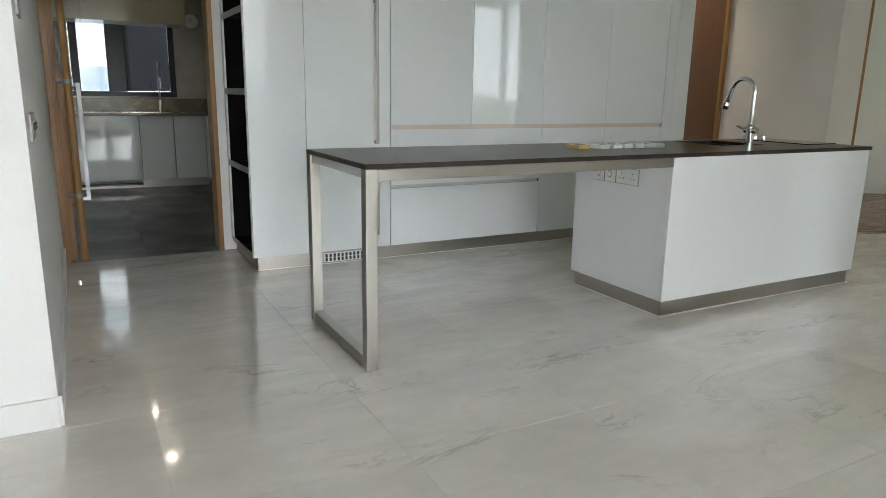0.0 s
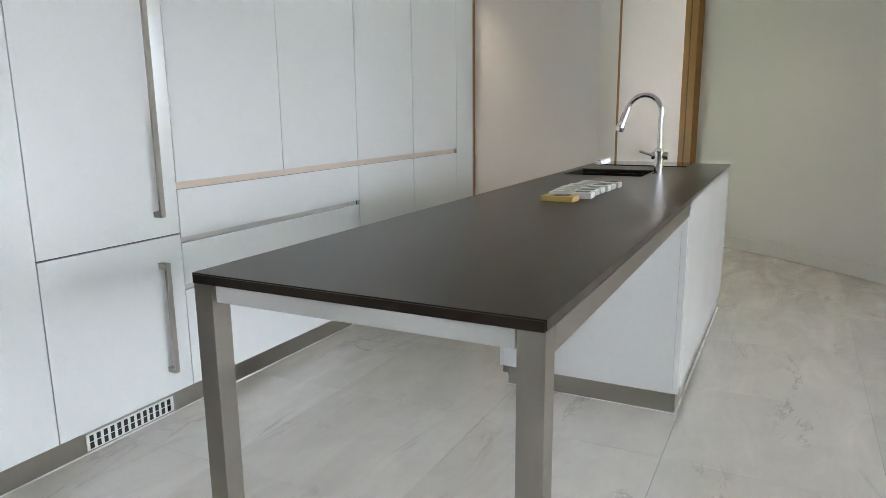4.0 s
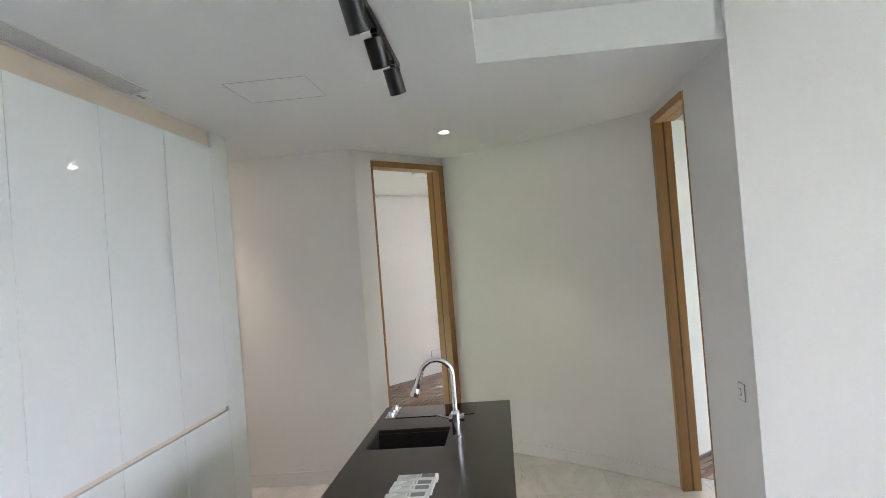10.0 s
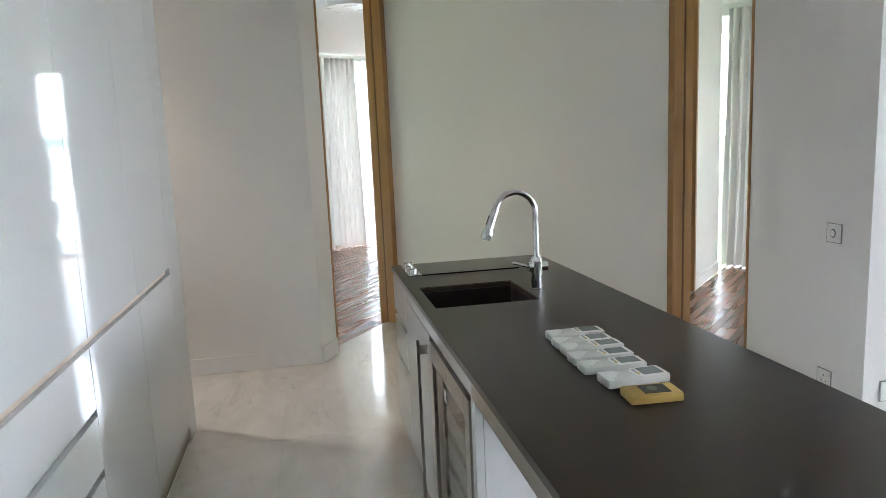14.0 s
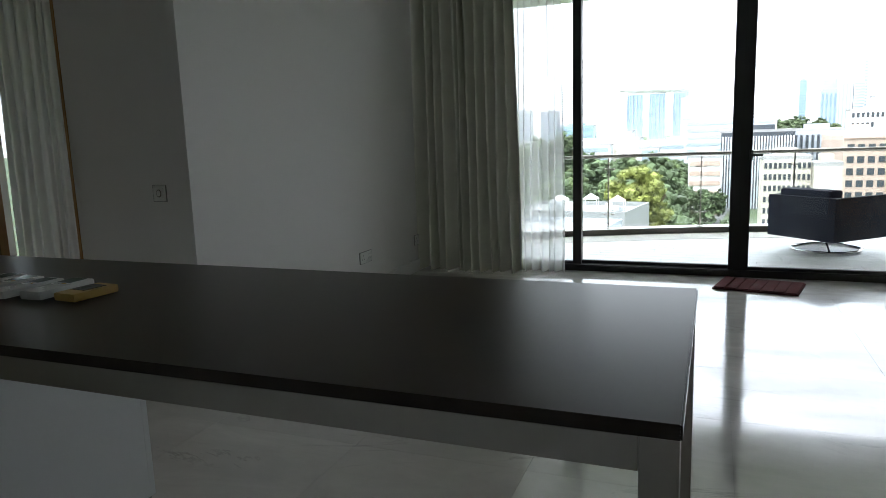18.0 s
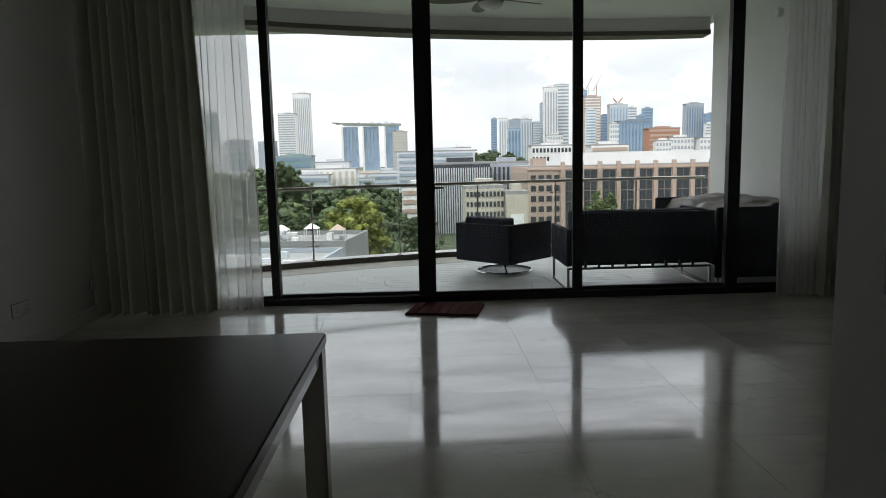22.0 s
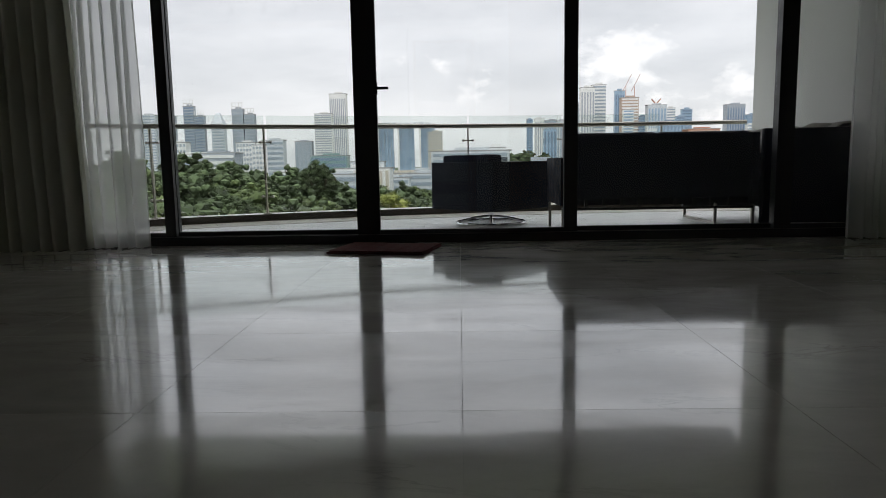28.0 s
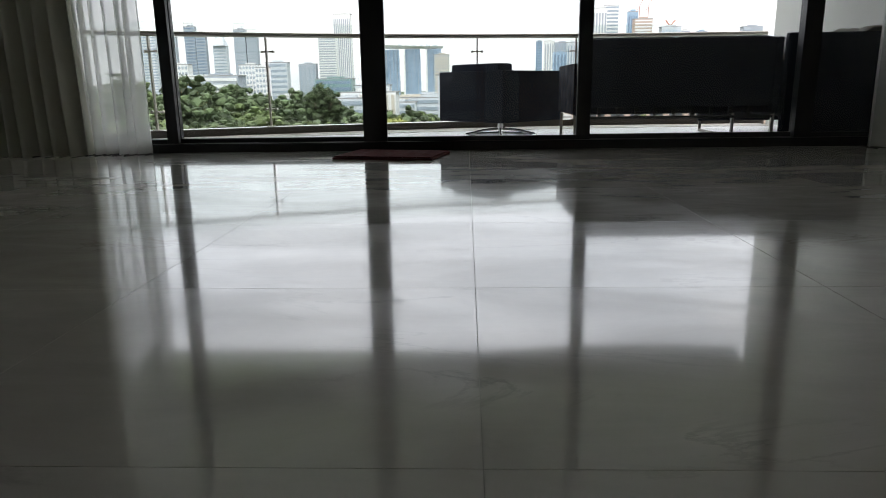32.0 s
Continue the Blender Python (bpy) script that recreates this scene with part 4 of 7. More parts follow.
# ---- curtains ----
def curtain(name, x0, x1, y, z0, z1, folds, amp, material, label, flare=0.0, seed=1, axis=None, anchor=0.5):
    """Hanging cloth in uneven folds; its foot spreads away from the anchor."""
    rnd = random.Random(seed)
    n, rows = folds * 14, 26
    wd = [rnd.uniform(0.55, 1.5) for _ in range(folds + 1)]
    total = sum(wd[:folds])
    cum = [sum(wd[:i]) / total for i in range(folds + 2)]
    ph = [rnd.uniform(-0.6, 0.6) for _ in range(folds + 2)]
    am = [rnd.uniform(0.55, 1.3) for _ in range(folds + 2)]
    lean = [rnd.uniform(-1, 1) for _ in range(folds + 2)]
    m = axis or Matrix()
    bm = bmesh.new()
    grid = []
    for r in range(rows + 1):
        v = r / rows
        row = []
        for k in range(n + 1):
            f = k / 14
            i = min(int(f), folds)
            q = f - i
            u = cum[i] + q * (cum[i + 1] - cum[i]) if i < folds else 1.0
            a = am[i] * (1 - q) + am[i + 1] * q
            p = ph[i] * (1 - q) + ph[i + 1] * q
            s = 2 * abs(math.cos(math.pi * f + 0.5 * p * (0.2 + 1.2 * (1 - v)))) ** 1.05 - 1
            push = a * amp * (0.7 + 0.45 * (1 - v)) * s
            drift = (lean[i] * (1 - q) + lean[i + 1] * q) * 0.022 * math.sin(2.2 * (1 - v)) + 0.008 * math.sin(6 * v + 5 * p)
            x = x0 + (x1 - x0) * u + (x1 - x0) * flare * (u - anchor) * (1 - v) ** 1.5 + drift * (1 - v)
            row.append(bm.verts.new(m @ Vector((x, y + push, z0 + (z1 - z0) * v + (0.004 * rnd.random() if r == 0 else 0)))))
        grid.append(row)
    for a, b in zip(grid, grid[1:]):
        for k in range(n):
            bm.faces.new((a[k], a[k + 1], b[k + 1], b[k]))
    t = thing(name, (m @ Vector(((x0 + x1) / 2, y, 0))), label, "curtain", "curtains")
    ob = part("cloth", bm, material, t)
    for p in ob.data.polygons:
        p.use_smooth = True
    bm = bmesh.new()
    box(bm, min(x0, x1) - 0.02, max(x0, x1) + 0.02, y - 0.018, y + 0.018, z1 + 0.001, z1 + 0.028, m=m)
    part("curtain_track", bm, M_PLASTIC, t)
    return t


curtain("curtain", 1.66, 2.612, -4.42, 0.008, 3.02, 11, 0.115, M_CURTAIN, "grey-green linen curtain drawn aside in folds", 0.06, 3, None, 1.0)
curtain("sheer_curtain", 1.25, 1.67, -4.50, 0.006, 3.02, 7, 0.068, M_SHEER, "white sheer curtain gathered at the glass", 0.06, 5)
curtain("curtain", -4.30, -3.72, -4.36, 0.008, 3.02, 8, 0.10, M_CURTAIN, "grey-green linen curtain drawn aside in folds", 0.06, 7)
curtain("sheer_curtain", -3.77, -3.39, -4.46, 0.006, 3.02, 7, 0.06, M_SHEER, "white sheer curtain gathered at the glass", 0.04, 9)

# ---- door mat ----
t = thing("door_mat", (-0.39, -4.225, 0), "maroon ribbed door mat on the marble floor", "mat")
mt = Matrix.Translation((-0.39, -4.225, 0)) @ Matrix.Rotation(radians(-12.5), 4, "Z")
bm = bmesh.new()
box(bm, -0.31, 0.31, -0.225, 0.225, 0.001, 0.012, bevel=0.005, m=mt)
part("backing", bm, M_MAT, t)
for k in range(7):
    bm = bmesh.new()
    box(bm, -0.30 + k * 0.0862, -0.30 + k * 0.0862 + 0.081, -0.217, 0.217, 0.0122, 0.021, bevel=0.004, m=mt)
    part("rib", bm, M_MAT, t)

# ---- balcony ----
def edge(x):
    return -8.37 + 0.0435 * (x + 3.4) ** 2


def arc_strip(bm, off0, off1, z0, z1, x0=-4.30, x1=3.4, n=40):
    """A curved bar along the balcony's edge, from off0 to off1 inside it."""
    rows = []
    for k in range(n + 1):
        x = x0 + (x1 - x0) * k / n
        sl = 2 * 0.0435 * (x + 3.4)
        nx, ny = Vector((-sl, 1)).normalized()
        rows.append([bm.verts.new((x + nx * o, edge(x) + ny * o, z)) for o, z in ((off0, z0), (off1, z0), (off1, z1), (off0, z1))])
    for a, b in zip(rows, rows[1:]):
        for k in range(4):
            bm.faces.new((a[k], a[(k + 1) % 4], b[(k + 1) % 4], b[k]))
    bm.faces.new(rows[0])
    bm.faces.new(rows[-1][::-1])


bm = bmesh.new()
n = 40
top_v, bot_v = [], []
xs = [-4.30 + 7.7 * k / n for k in range(n + 1)]
for z, store in ((DECK - 0.012, top_v), (DECK - 0.25, bot_v)):
    store.append([bm.verts.new((x, edge(x) - 0.05, z)) for x in xs])
    store.append([bm.verts.new((x, WIN - 0.125, z)) for x in xs])
for k in range(n):
    bm.faces.new((top_v[0][k], top_v[0][k + 1], top_v[1][k + 1], top_v[1][k]))
    bm.faces.new((bot_v[0][k], bot_v[0][k + 1], bot_v[1][k + 1], bot_v[1][k]))
    for r in (0, 1):
        bm.faces.new((top_v[r][k], top_v[r][k + 1], bot_v[r][k + 1], bot_v[r][k]))
balcony = structure("balcony_floor", bm, M_DECK, "balcony floor of pale plank tiles")
bm = bmesh.new()
arc_strip(bm, -0.06, 0.19, DECK - 0.02, 0.015)
structure("balcony_kerb", bm, M_CONC, "raised concrete kerb along the balcony edge")
bm = bmesh.new()
arc_strip(bm, 0.1905, 0.205, DECK - 0.01, 0.018)
structure("trim_kerb", bm, M_CURB, "dark brown facing of the kerb")

rail = thing("balustrade", (0, -7.6, 0), "glass balustrade with a steel handrail", "balustrade")
bm = bmesh.new()
tube(bm, [(x, edge(x) + 0.10, 0.955) for x in (-4.28 + 7.6 * k / 40 for k in range(41))], 0.024, 12)
part("handrail", bm, M_STEEL, rail, "round steel handrail", True)
PX = [3.3, 2.27, 1.24, 0.125, -0.97, -2.107, -3.29]
for x in PX:
    y = edge(x) + 0.10
    bm = bmesh.new()
    box(bm, x - 0.008, x + 0.008, y - 0.02, y + 0.02, 0.0155, 0.93, bevel=0.002)
    box(bm, x - 0.04, x + 0.04, y - 0.035, y + 0.035, 0.0152, 0.024)
    p = part("post", bm, M_STEEL, rail)
    for z in (0.20, 0.79):
        bm = bmesh.new()
        cyl(bm, (x - 0.055, y - 0.035, z), (x + 0.055, y - 0.035, z), 0.008, 10)
        for sx in (-0.055, 0.055):
            cyl(bm, (x + sx, y - 0.07, z), (x + sx, y - 0.025, z), 0.014, 12)
        part("clamp", bm, M_STEEL, p)
for a, b in zip(PX, PX[1:]):
    bm = bmesh.new()
    m_ = 6
    cols = [[bm.verts.new((x, edge(x) + 0.03 + o, z)) for o, z in ((0, 0.06), (0.012, 0.06), (0.012, 1.075), (0, 1.075))] for x in (a - 0.012 + (b - a + 0.024) * k / m_ for k in range(m_ + 1))]
    for p, q in zip(cols, cols[1:]):
        for k in range(4):
            bm.faces.new((p[k], p[(k + 1) % 4], q[(k + 1) % 4], q[k]))
    g = part("glass_panel", bm, M_RAILGLASS, rail, "clear glass panel")
    g.visible_shadow = False

# balcony ceiling, its curved beam and side wall
CB = 3.18
bm = bmesh.new()
box(bm, -4.5, 3.6, -8.9, WIN - 0.151, CB, CB + 0.25)
structure("balcony_ceiling", bm, M_CONC, "grey painted balcony ceiling")
bm = bmesh.new()
arc_strip(bm, -0.15, 0.16, 3.006, CB - 0.002, -4.29, 3.5)
structure("balcony_beam", bm, M_CONC, "curved beam at the balcony edge")
bm = bmesh.new()
arc_strip(bm, -0.16, 0.19, 2.945, 3.005, -4.29, 3.5)
structure("trim_beam", bm, M_CURB, "dark brown edge strip under the beam")
bm = bmesh.new()
box(bm, -4.62, -4.301, -8.12, WIN - 0.151, -1.5, CB)
structure("balcony_wall_west", bm, M_CONC, "white side wall of the balcony")
bm = bmesh.new()
box(bm, 3.41, 3.6, -6.4, WIN - 0.151, -1.5, CB)
structure("balcony_wall_east", bm, M_CONC, "white side wall of the balcony")

# ---- balcony tiles ----
def plank(bm_cache, key, w, h, material, name):
    if key not in bm_cache:
        bm = bmesh.new()
        box(bm, -w / 2 + 0.003, w / 2 - 0.003, -h / 2 + 0.003, h / 2 - 0.003, -0.012, 0.0)
        bm_cache[key] = mesh(bm, name, material)
    return bm_cache[key]


cache = {}
rnd = random.Random(4)
y = WIN - 0.14
while y > -8.2:
    x = 3.4 - rnd.uniform(0, 0.6)
    while x > -4.28:
        w = min(0.9, x + 4.29)
        inner = edge(x - w / 2) + 0.72
        if w > 0.05 and y - 0.075 > inner - 0.25:
            ob = new("plank_tile", plank(cache, (round(w, 3), "t"), w, 0.15, M_DECK, "plank_tile"))
            ob.location = (x - w / 2, y - 0.075, DECK)
            ob.parent = balcony
        x -= w
    y -= 0.15
x = 3.3
while x > -4.2:
    sl = 2 * 0.0435 * (x + 3.4)
    ob = new("border_plank", plank(cache, "b", 0.145, 0.50, M_DECK2, "border_plank"))
    nx, ny = Vector((-sl, 1)).normalized()
    ob.location = (x + nx * 0.458, edge(x) + ny * 0.458, DECK + 0.003)
    ob.rotation_euler = (0, 0, math.atan2(sl, 1))
    ob.parent = balcony
    x -= 0.148 / math.sqrt(1 + sl * sl)

# ---- ceiling fan on the balcony ----
fc = Vector((-1.01, -6.2, 0))
t = thing("ceiling_fan", (fc.x, fc.y, CB), "dark bronze ceiling fan with wooden blades and a globe", "ceiling fan")
bm = bmesh.new()
cyl(bm, fc + Vector((0, 0, CB - 0.03)), fc + Vector((0, 0, CB - 0.0005)), 0.06, 28)
cyl(bm, fc + Vector((0, 0, 3.10)), fc + Vector((0, 0, CB - 0.03)), 0.015, 14)
part("downrod", bm, M_BLADE, t, round_=True)
bm = bmesh.new()
cyl(bm, fc + Vector((0, 0, 2.985)), fc + Vector((0, 0, 3.10)), 0.15, 32, 0.11)
part("motor", bm, M_OAK_DARK, t, round_=True)
bm = bmesh.new()
bmesh.ops.create_uvsphere(bm, u_segments=28, v_segments=14, radius=0.14, matrix=Matrix.Translation(fc + Vector((0, 0, 2.985))) @ Matrix.Diagonal((1, 1, 0.55, 1)))
bmesh.ops.bisect_plane(bm, geom=bm.verts[:] + bm.edges[:] + bm.faces[:], plane_co=(0, 0, 2.983), plane_no=(0, 0, 1), clear_outer=True)
part("globe", bm, M_PLASTIC, t, "white frosted globe", True)
for k in range(5):
    a = radians(-8 + 72 * k)
    m = Matrix.Translation(fc + Vector((0, 0, 3.03))) @ Matrix.Rotation(a, 4, "Z") @ Matrix.Rotation(radians(13), 4, "X")
    bm = bmesh.new()
    prof = [(0.14, 0.035), (0.24, 0.068), (0.42, 0.082), (0.60, 0.068), (0.69, 0.03)]
    up = [bm.verts.new(m @ Vector((r, w, 0.004))) for r, w in prof] + [bm.verts.new(m @ Vector((r, -w, 0.004))) for r, w in reversed(prof)]
    dn = [bm.verts.new(m @ Vector((r, w, -0.004))) for r, w in prof] + [bm.verts.new(m @ Vector((r, -w, -0.004))) for r, w in reversed(prof)]
    bm.faces.new(up)
    bm.faces.new(dn[::-1])
    for i in range(len(up)):
        bm.faces.new((up[i], up[(i + 1) % len(up)], dn[(i + 1) % len(up)], dn[i]))
    part("blade", bm, M_BLADE, t)

# ---- outdoor furniture ----
ch = Vector((-1.165, -6.56, DECK))
CM = Matrix.Translation(ch) @ Matrix.Rotation(radians(-46), 4, "Z")
t = thing("swivel_armchair", tuple(ch), "navy mesh outdoor armchair on a swivel ring base", "armchair")


def cp(name, dims, material, label="", bevel=0.012, parent=None, m=None):
    bm = bmesh.new()
    box(bm, *dims, bevel=bevel, m=CM if m is None else m)
    ob = part(name, bm, material, parent or t, label)
    return smooth(ob, 50)


# the back is the panel on local +y; the seat opens to local -y
s = 0.405
cp("backrest", (-s, s, s - 0.05, s, 0.15, 0.595), M_NAVY)
cp("armrest", (-s, -s + 0.05, -s, s - 0.051, 0.15, 0.595), M_NAVY)
cp("armrest", (s - 0.05, s, -s, s - 0.051, 0.15, 0.595), M_NAVY)
cp("seat_frame", (-s + 0.051, s - 0.051, -s + 0.01, s - 0.051, 0.19, 0.26), M_NAVY)
cp("seat_cushion", (-s + 0.055, s - 0.055, -s, s - 0.2, 0.262, 0.40), M_CUSH, "navy seat cushion", 0.03)
cp("back_cushion", (-s + 0.13, s - 0.07, s - 0.27, s - 0.085, 0.33, 0.662), M_CUSH, "navy back cushion", 0.035)
bm = bmesh.new()
ring = [CM @ Vector((0.33 * math.cos(a), 0.33 * math.sin(a), 0.014)) for a in (2 * math.pi * k / 48 for k in range(49))]
tube(bm, ring, 0.0125, 10)
part("ring_base", bm, M_CHROME, t, "polished steel ring", True)
for k in range(4):
    a = math.pi / 4 + k * math.pi / 2
    bm = bmesh.new()
    tube(bm, [CM @ Vector(p) for p in ((0.325 * math.cos(a), 0.325 * math.sin(a), 0.02), (0.15 * math.cos(a), 0.15 * math.sin(a), 0.06), (0, 0, 0.075))], 0.011, 10)
    part("spoke", bm, M_CHROME, t, round_=True)
bm = bmesh.new()
cyl(bm, CM @ Vector((0, 0, 0.07)), CM @ Vector((0, 0, 0.189)), 0.03, 24)
part("column", bm, M_CHROME, t, round_=True)


def sofa(name, x0, x1, y0, y1, back, label, seats):
    """An outdoor sofa on sled legs. back: the side of the backrest ('+y' or '-x')."""
    t = thing(name, ((x0 + x1) / 2, (y0 + y1) / 2, DECK), label, "sofa")
    z = DECK

    def bp(nm, dims, material, lab="", bevel=0.012):
        bm = bmesh.new()
        box(bm, *dims, bevel=bevel)
        return smooth(part(nm, bm, material, t, lab), 50)
    if back == "+y":
        bp("backrest", (x0 + 0.052, x1 - 0.052, y1 - 0.05, y1, z + 0.30, z + 0.785), M_NAVY)
        for a, b in ((x0, x0 + 0.05), (x1 - 0.05, x1)):
            bp("armrest", (a, b, y0, y1, z + 0.25, z + 0.785 if a == x0 else z + 0.62), M_NAVY)
        n = seats
        w = (x1 - x0 - 0.11) / n
        for k in range(n):
            bp("seat_cushion", (x0 + 0.055 + k * w, x0 + 0.052 + (k + 1) * w, y0 + 0.005, y1 - 0.23, z + 0.312, z + 0.44), M_CUSH, "", 0.03)
            bp("back_cushion", (x0 + 0.055 + k * w, x0 + 0.052 + (k + 1) * w, y1 - 0.22, y1 - 0.055, z + 0.35, z + 0.80), M_CUSH, "", 0.035)
        bp("seat_frame", (x0 + 0.052, x1 - 0.052, y0 + 0.01, y1 - 0.052, z + 0.25, z + 0.31), M_NAVY)
        bm = bmesh.new()
        box(bm, x0 + 0.03, x1 - 0.03, y1 - 0.045, y1 - 0.015, z + 0.215, z + 0.235)
        for k in range(9):
            xx = x0 + 0.2 + k * (x1 - x0 - 0.4) / 8
            box(bm, xx - 0.012, xx + 0.012, y1 - 0.04, y1 - 0.02, z + 0.236, z + 0.299)
        part("lower_rail", bm, M_ALU, t, "slim dark metal rail")
    else:
        bp("backrest", (x0, x0 + 0.05, y0 + 0.052, y1 - 0.052, z + 0.30, z + 0.82), M_NAVY)
        for a, b in ((y0, y0 + 0.05), (y1 - 0.05, y1)):
            bp("armrest", (x0, x1, a, b, z + 0.10, z + 0.81), M_NAVY)
        bp("seat_frame", (x0 + 0.052, x1 - 0.01, y0 + 0.052, y1 - 0.052, z + 0.22, z + 0.31), M_NAVY)
        w = (y1 - y0 - 0.11) / seats
        for k in range(seats):
            bp("seat_cushion", (x0 + 0.2, x1 - 0.005, y0 + 0.055 + k * w, y0 + 0.052 + (k + 1) * w, z + 0.312, z + 0.44), M_CUSH, "", 0.03)
    for x in (x0 + 0.025, x1 - 0.025):
        bm = bmesh.new()
        pts = [(y0 + 0.03, z + 0.25), (y0 + 0.03, z + 0.012), (y1 - 0.03, z + 0.012), (y1 - 0.03, z + 0.25)]
        for (ya, za), (yb, zb) in zip(pts, pts[1:]):
            box(bm, x - 0.011, x + 0.011, min(ya, yb) - 0.011, max(ya, yb) + 0.011, min(za, zb) - 0.011, max(za, zb) - (0.0 if za == zb else 0.012) + (0.011 if za == zb else 0))
        part("sled_leg", bm, M_STEEL, t, "square steel sled leg")
    return t


sofa("outdoor_sofa", -3.12, -1.63, -5.98, -5.16, "+y", "navy canvas outdoor sofa seen from behind", 2)
sofa("outdoor_sofa", -4.24, -3.14, -7.0, -5.14, "-x", "navy canvas outdoor sofa along the side wall", 2)
t = thing("furniture_cover", (-3.7, -6.1, DECK + 0.8), "crumpled grey fabric cover thrown over the sofa", "cover")
bm = bmesh.new()
nx, ny = 26, 34
grid = []
for j in range(ny + 1):
    line = []
    for i in range(nx + 1):
        u, v = i / nx, j / ny
        xx, yy = -4.22 + 1.0 * u, -6.95 + 1.80 * v
        hgt = DECK + 0.845 - 0.10 * abs(u - 0.35) + 0.05 * noise.noise((xx * 4.5, yy * 4.5, 1)) + 0.025 * noise.noise((xx * 13, yy * 9, 4))
        if u > 0.9:
            hgt -= (u - 0.9) * 1.6
        line.append(bm.verts.new((xx, yy, hgt)))
    grid.append(line)
for a, b in zip(grid, grid[1:]):
    for i in range(nx):
        bm.faces.new((a[i], a[i + 1], b[i + 1], b[i]))
ob = part("cloth", bm, M_COVER, t)
for p in ob.data.polygons:
    p.use_smooth = True
so = ob.modifiers.new("thickness", "SOLIDIFY")
so.thickness = 0.006

# wall lamp on the balcony's side wall
t = thing("wall_lamp", (-4.3, -6.3, 2.85), "small round white lamp on the balcony wall", "wall lamp")
bm = bmesh.new()
cyl(bm, (-4.2995, -6.3, 2.85), (-4.24, -6.3, 2.85), 0.05, 24)
part("lamp_body", bm, M_PLASTIC, t, round_=True)

# ---- kitchen ceiling things ----
t = thing("air_vent", (1.5, 1.80, C1), "long grey slatted air conditioning grille in the ceiling", "vent")
bm = bmesh.new()
for dims in ((0.2, 2.47, 1.735, 1.748, C1 - 0.006, C1 - 0.0005), (0.2, 2.47, 1.852, 1.865, C1 - 0.006, C1 - 0.0005), (2.455, 2.47, 1.7485, 1.8515, C1 - 0.006, C1 - 0.0005)):
    box(bm, *dims)
part("grille_frame", bm, M_VENT, t)
# thin black sheet painted in for the shade between the slats
boxpart("duct_shade_sheet", (0.2, 2.454, 1.749, 1.851, C1 - 0.0015, C1 - 0.0004), M_SHELF, t, bevel=0)
for k in range(7):
    boxpart("slat", (0.2, 2.4545, 1.753 + k * 0.0138, 1.7635 + k * 0.0138, C1 - 0.006, C1 - 0.002), M_VENT, t, bevel=0)
t = thing("sensor_plate", (2.55, 1.83, C1), "small white sensor plate in the ceiling", "sensor")
boxpart("sensor_body", (2.49, 2.61, 1.79, 1.85, C1 - 0.009, C1 - 0.0005), M_PLASTIC, t)
for k in range(2):
    boxpart("slot", (2.515 + k * 0.045, 2.54 + k * 0.045, 1.81, 1.83, C1 - 0.0105, C1 - 0.0092), M_GREYTRIM, t, bevel=0)
bm = bmesh.new()
for dims in ((2.50, 2.94, 0.912, 0.914, C1 - 0.002, C1), (2.50, 2.94, 1.356, 1.358, C1 - 0.002, C1), (2.50, 2.502, 0.9145, 1.3555, C1 - 0.002, C1), (2.938, 2.94, 0.9145, 1.3555, C1 - 0.002, C1)):
    box(bm, *dims)
structure("trim_access_panel", bm, M_GREYPLASTIC, "hairline edge of a ceiling access panel")

t = thing("track_light", (1.7, 0.43, C1), "black ceiling track with cylindrical spotlights", "track light")
boxpart("rail", (0.75, 2.46, 0.412, 0.446, C1 - 0.034, C1 - 0.0005), M_BLACK, t)
boxpart("rail_insert", (0.76, 2.45, 0.424, 0.434, C1 - 0.0365, C1 - 0.0342), M_GREYTRIM, t, bevel=0)
for x in (2.30, 1.84, 1.40):
    bm = bmesh.new()
    cyl(bm, (x, 0.429, C1 - 0.075), (x, 0.429, C1 - 0.035), 0.014, 14)
    box(bm, x - 0.03, x + 0.03, 0.415, 0.443, C1 - 0.055, C1 - 0.0345)
    part("mount", bm, M_BLACK, t)
    d = Vector((0.42, -0.18, -1)).normalized()
    p = Vector((x - 0.02, 0.435, C1 - 0.07))
    bm = bmesh.new()
    cyl(bm, p, p + d * 0.125, 0.04, 30)
    sp = part("spot_head", bm, M_BLACK, t, round_=True)
    bm = bmesh.new()
    cyl(bm, p + d * 0.1252, p + d * 0.128, 0.033, 26, 0.032)
    ln = part("lens", bm, M_CHROME, sp, "silver reflector lens")


def downlight(x, y, z, watts):
    t = thing("downlight", (x, y, z), "small lit recessed ceiling downlight", "downlight", "ceiling downlights")
    bm = bmesh.new()
    bmesh.ops.create_cone(bm, cap_ends=False, segments=32, radius1=0.045, radius2=0.029, depth=0.006, matrix=Matrix.Translation((x, y, z - 0.0035)))
    part("bezel", bm, M_PLASTIC, t, round_=True)
    bm = bmesh.new()
    bmesh.ops.create_cone(bm, cap_ends=True, segments=28, radius1=0.028, radius2=0.028, depth=0.003, matrix=Matrix.Translation((x, y, z - 0.0025)))
    part("lamp", bm, M_WARM, t)
    li = new("downlight_lamp", bpy.data.lights.new("downlight_lamp", "SPOT"))
    li.data.energy, li.data.spot_size, li.data.spot_blend, li.data.shadow_soft_size, li.data.color = watts, radians(95), 0.6, 0.03, (1.0, 0.82, 0.60)
    li.location = (x, y, z - 0.012)
    return t


downlight(4.40, 0.35, C1, 1.0)
downlight(4.36, 2.72, C1, 2.2)

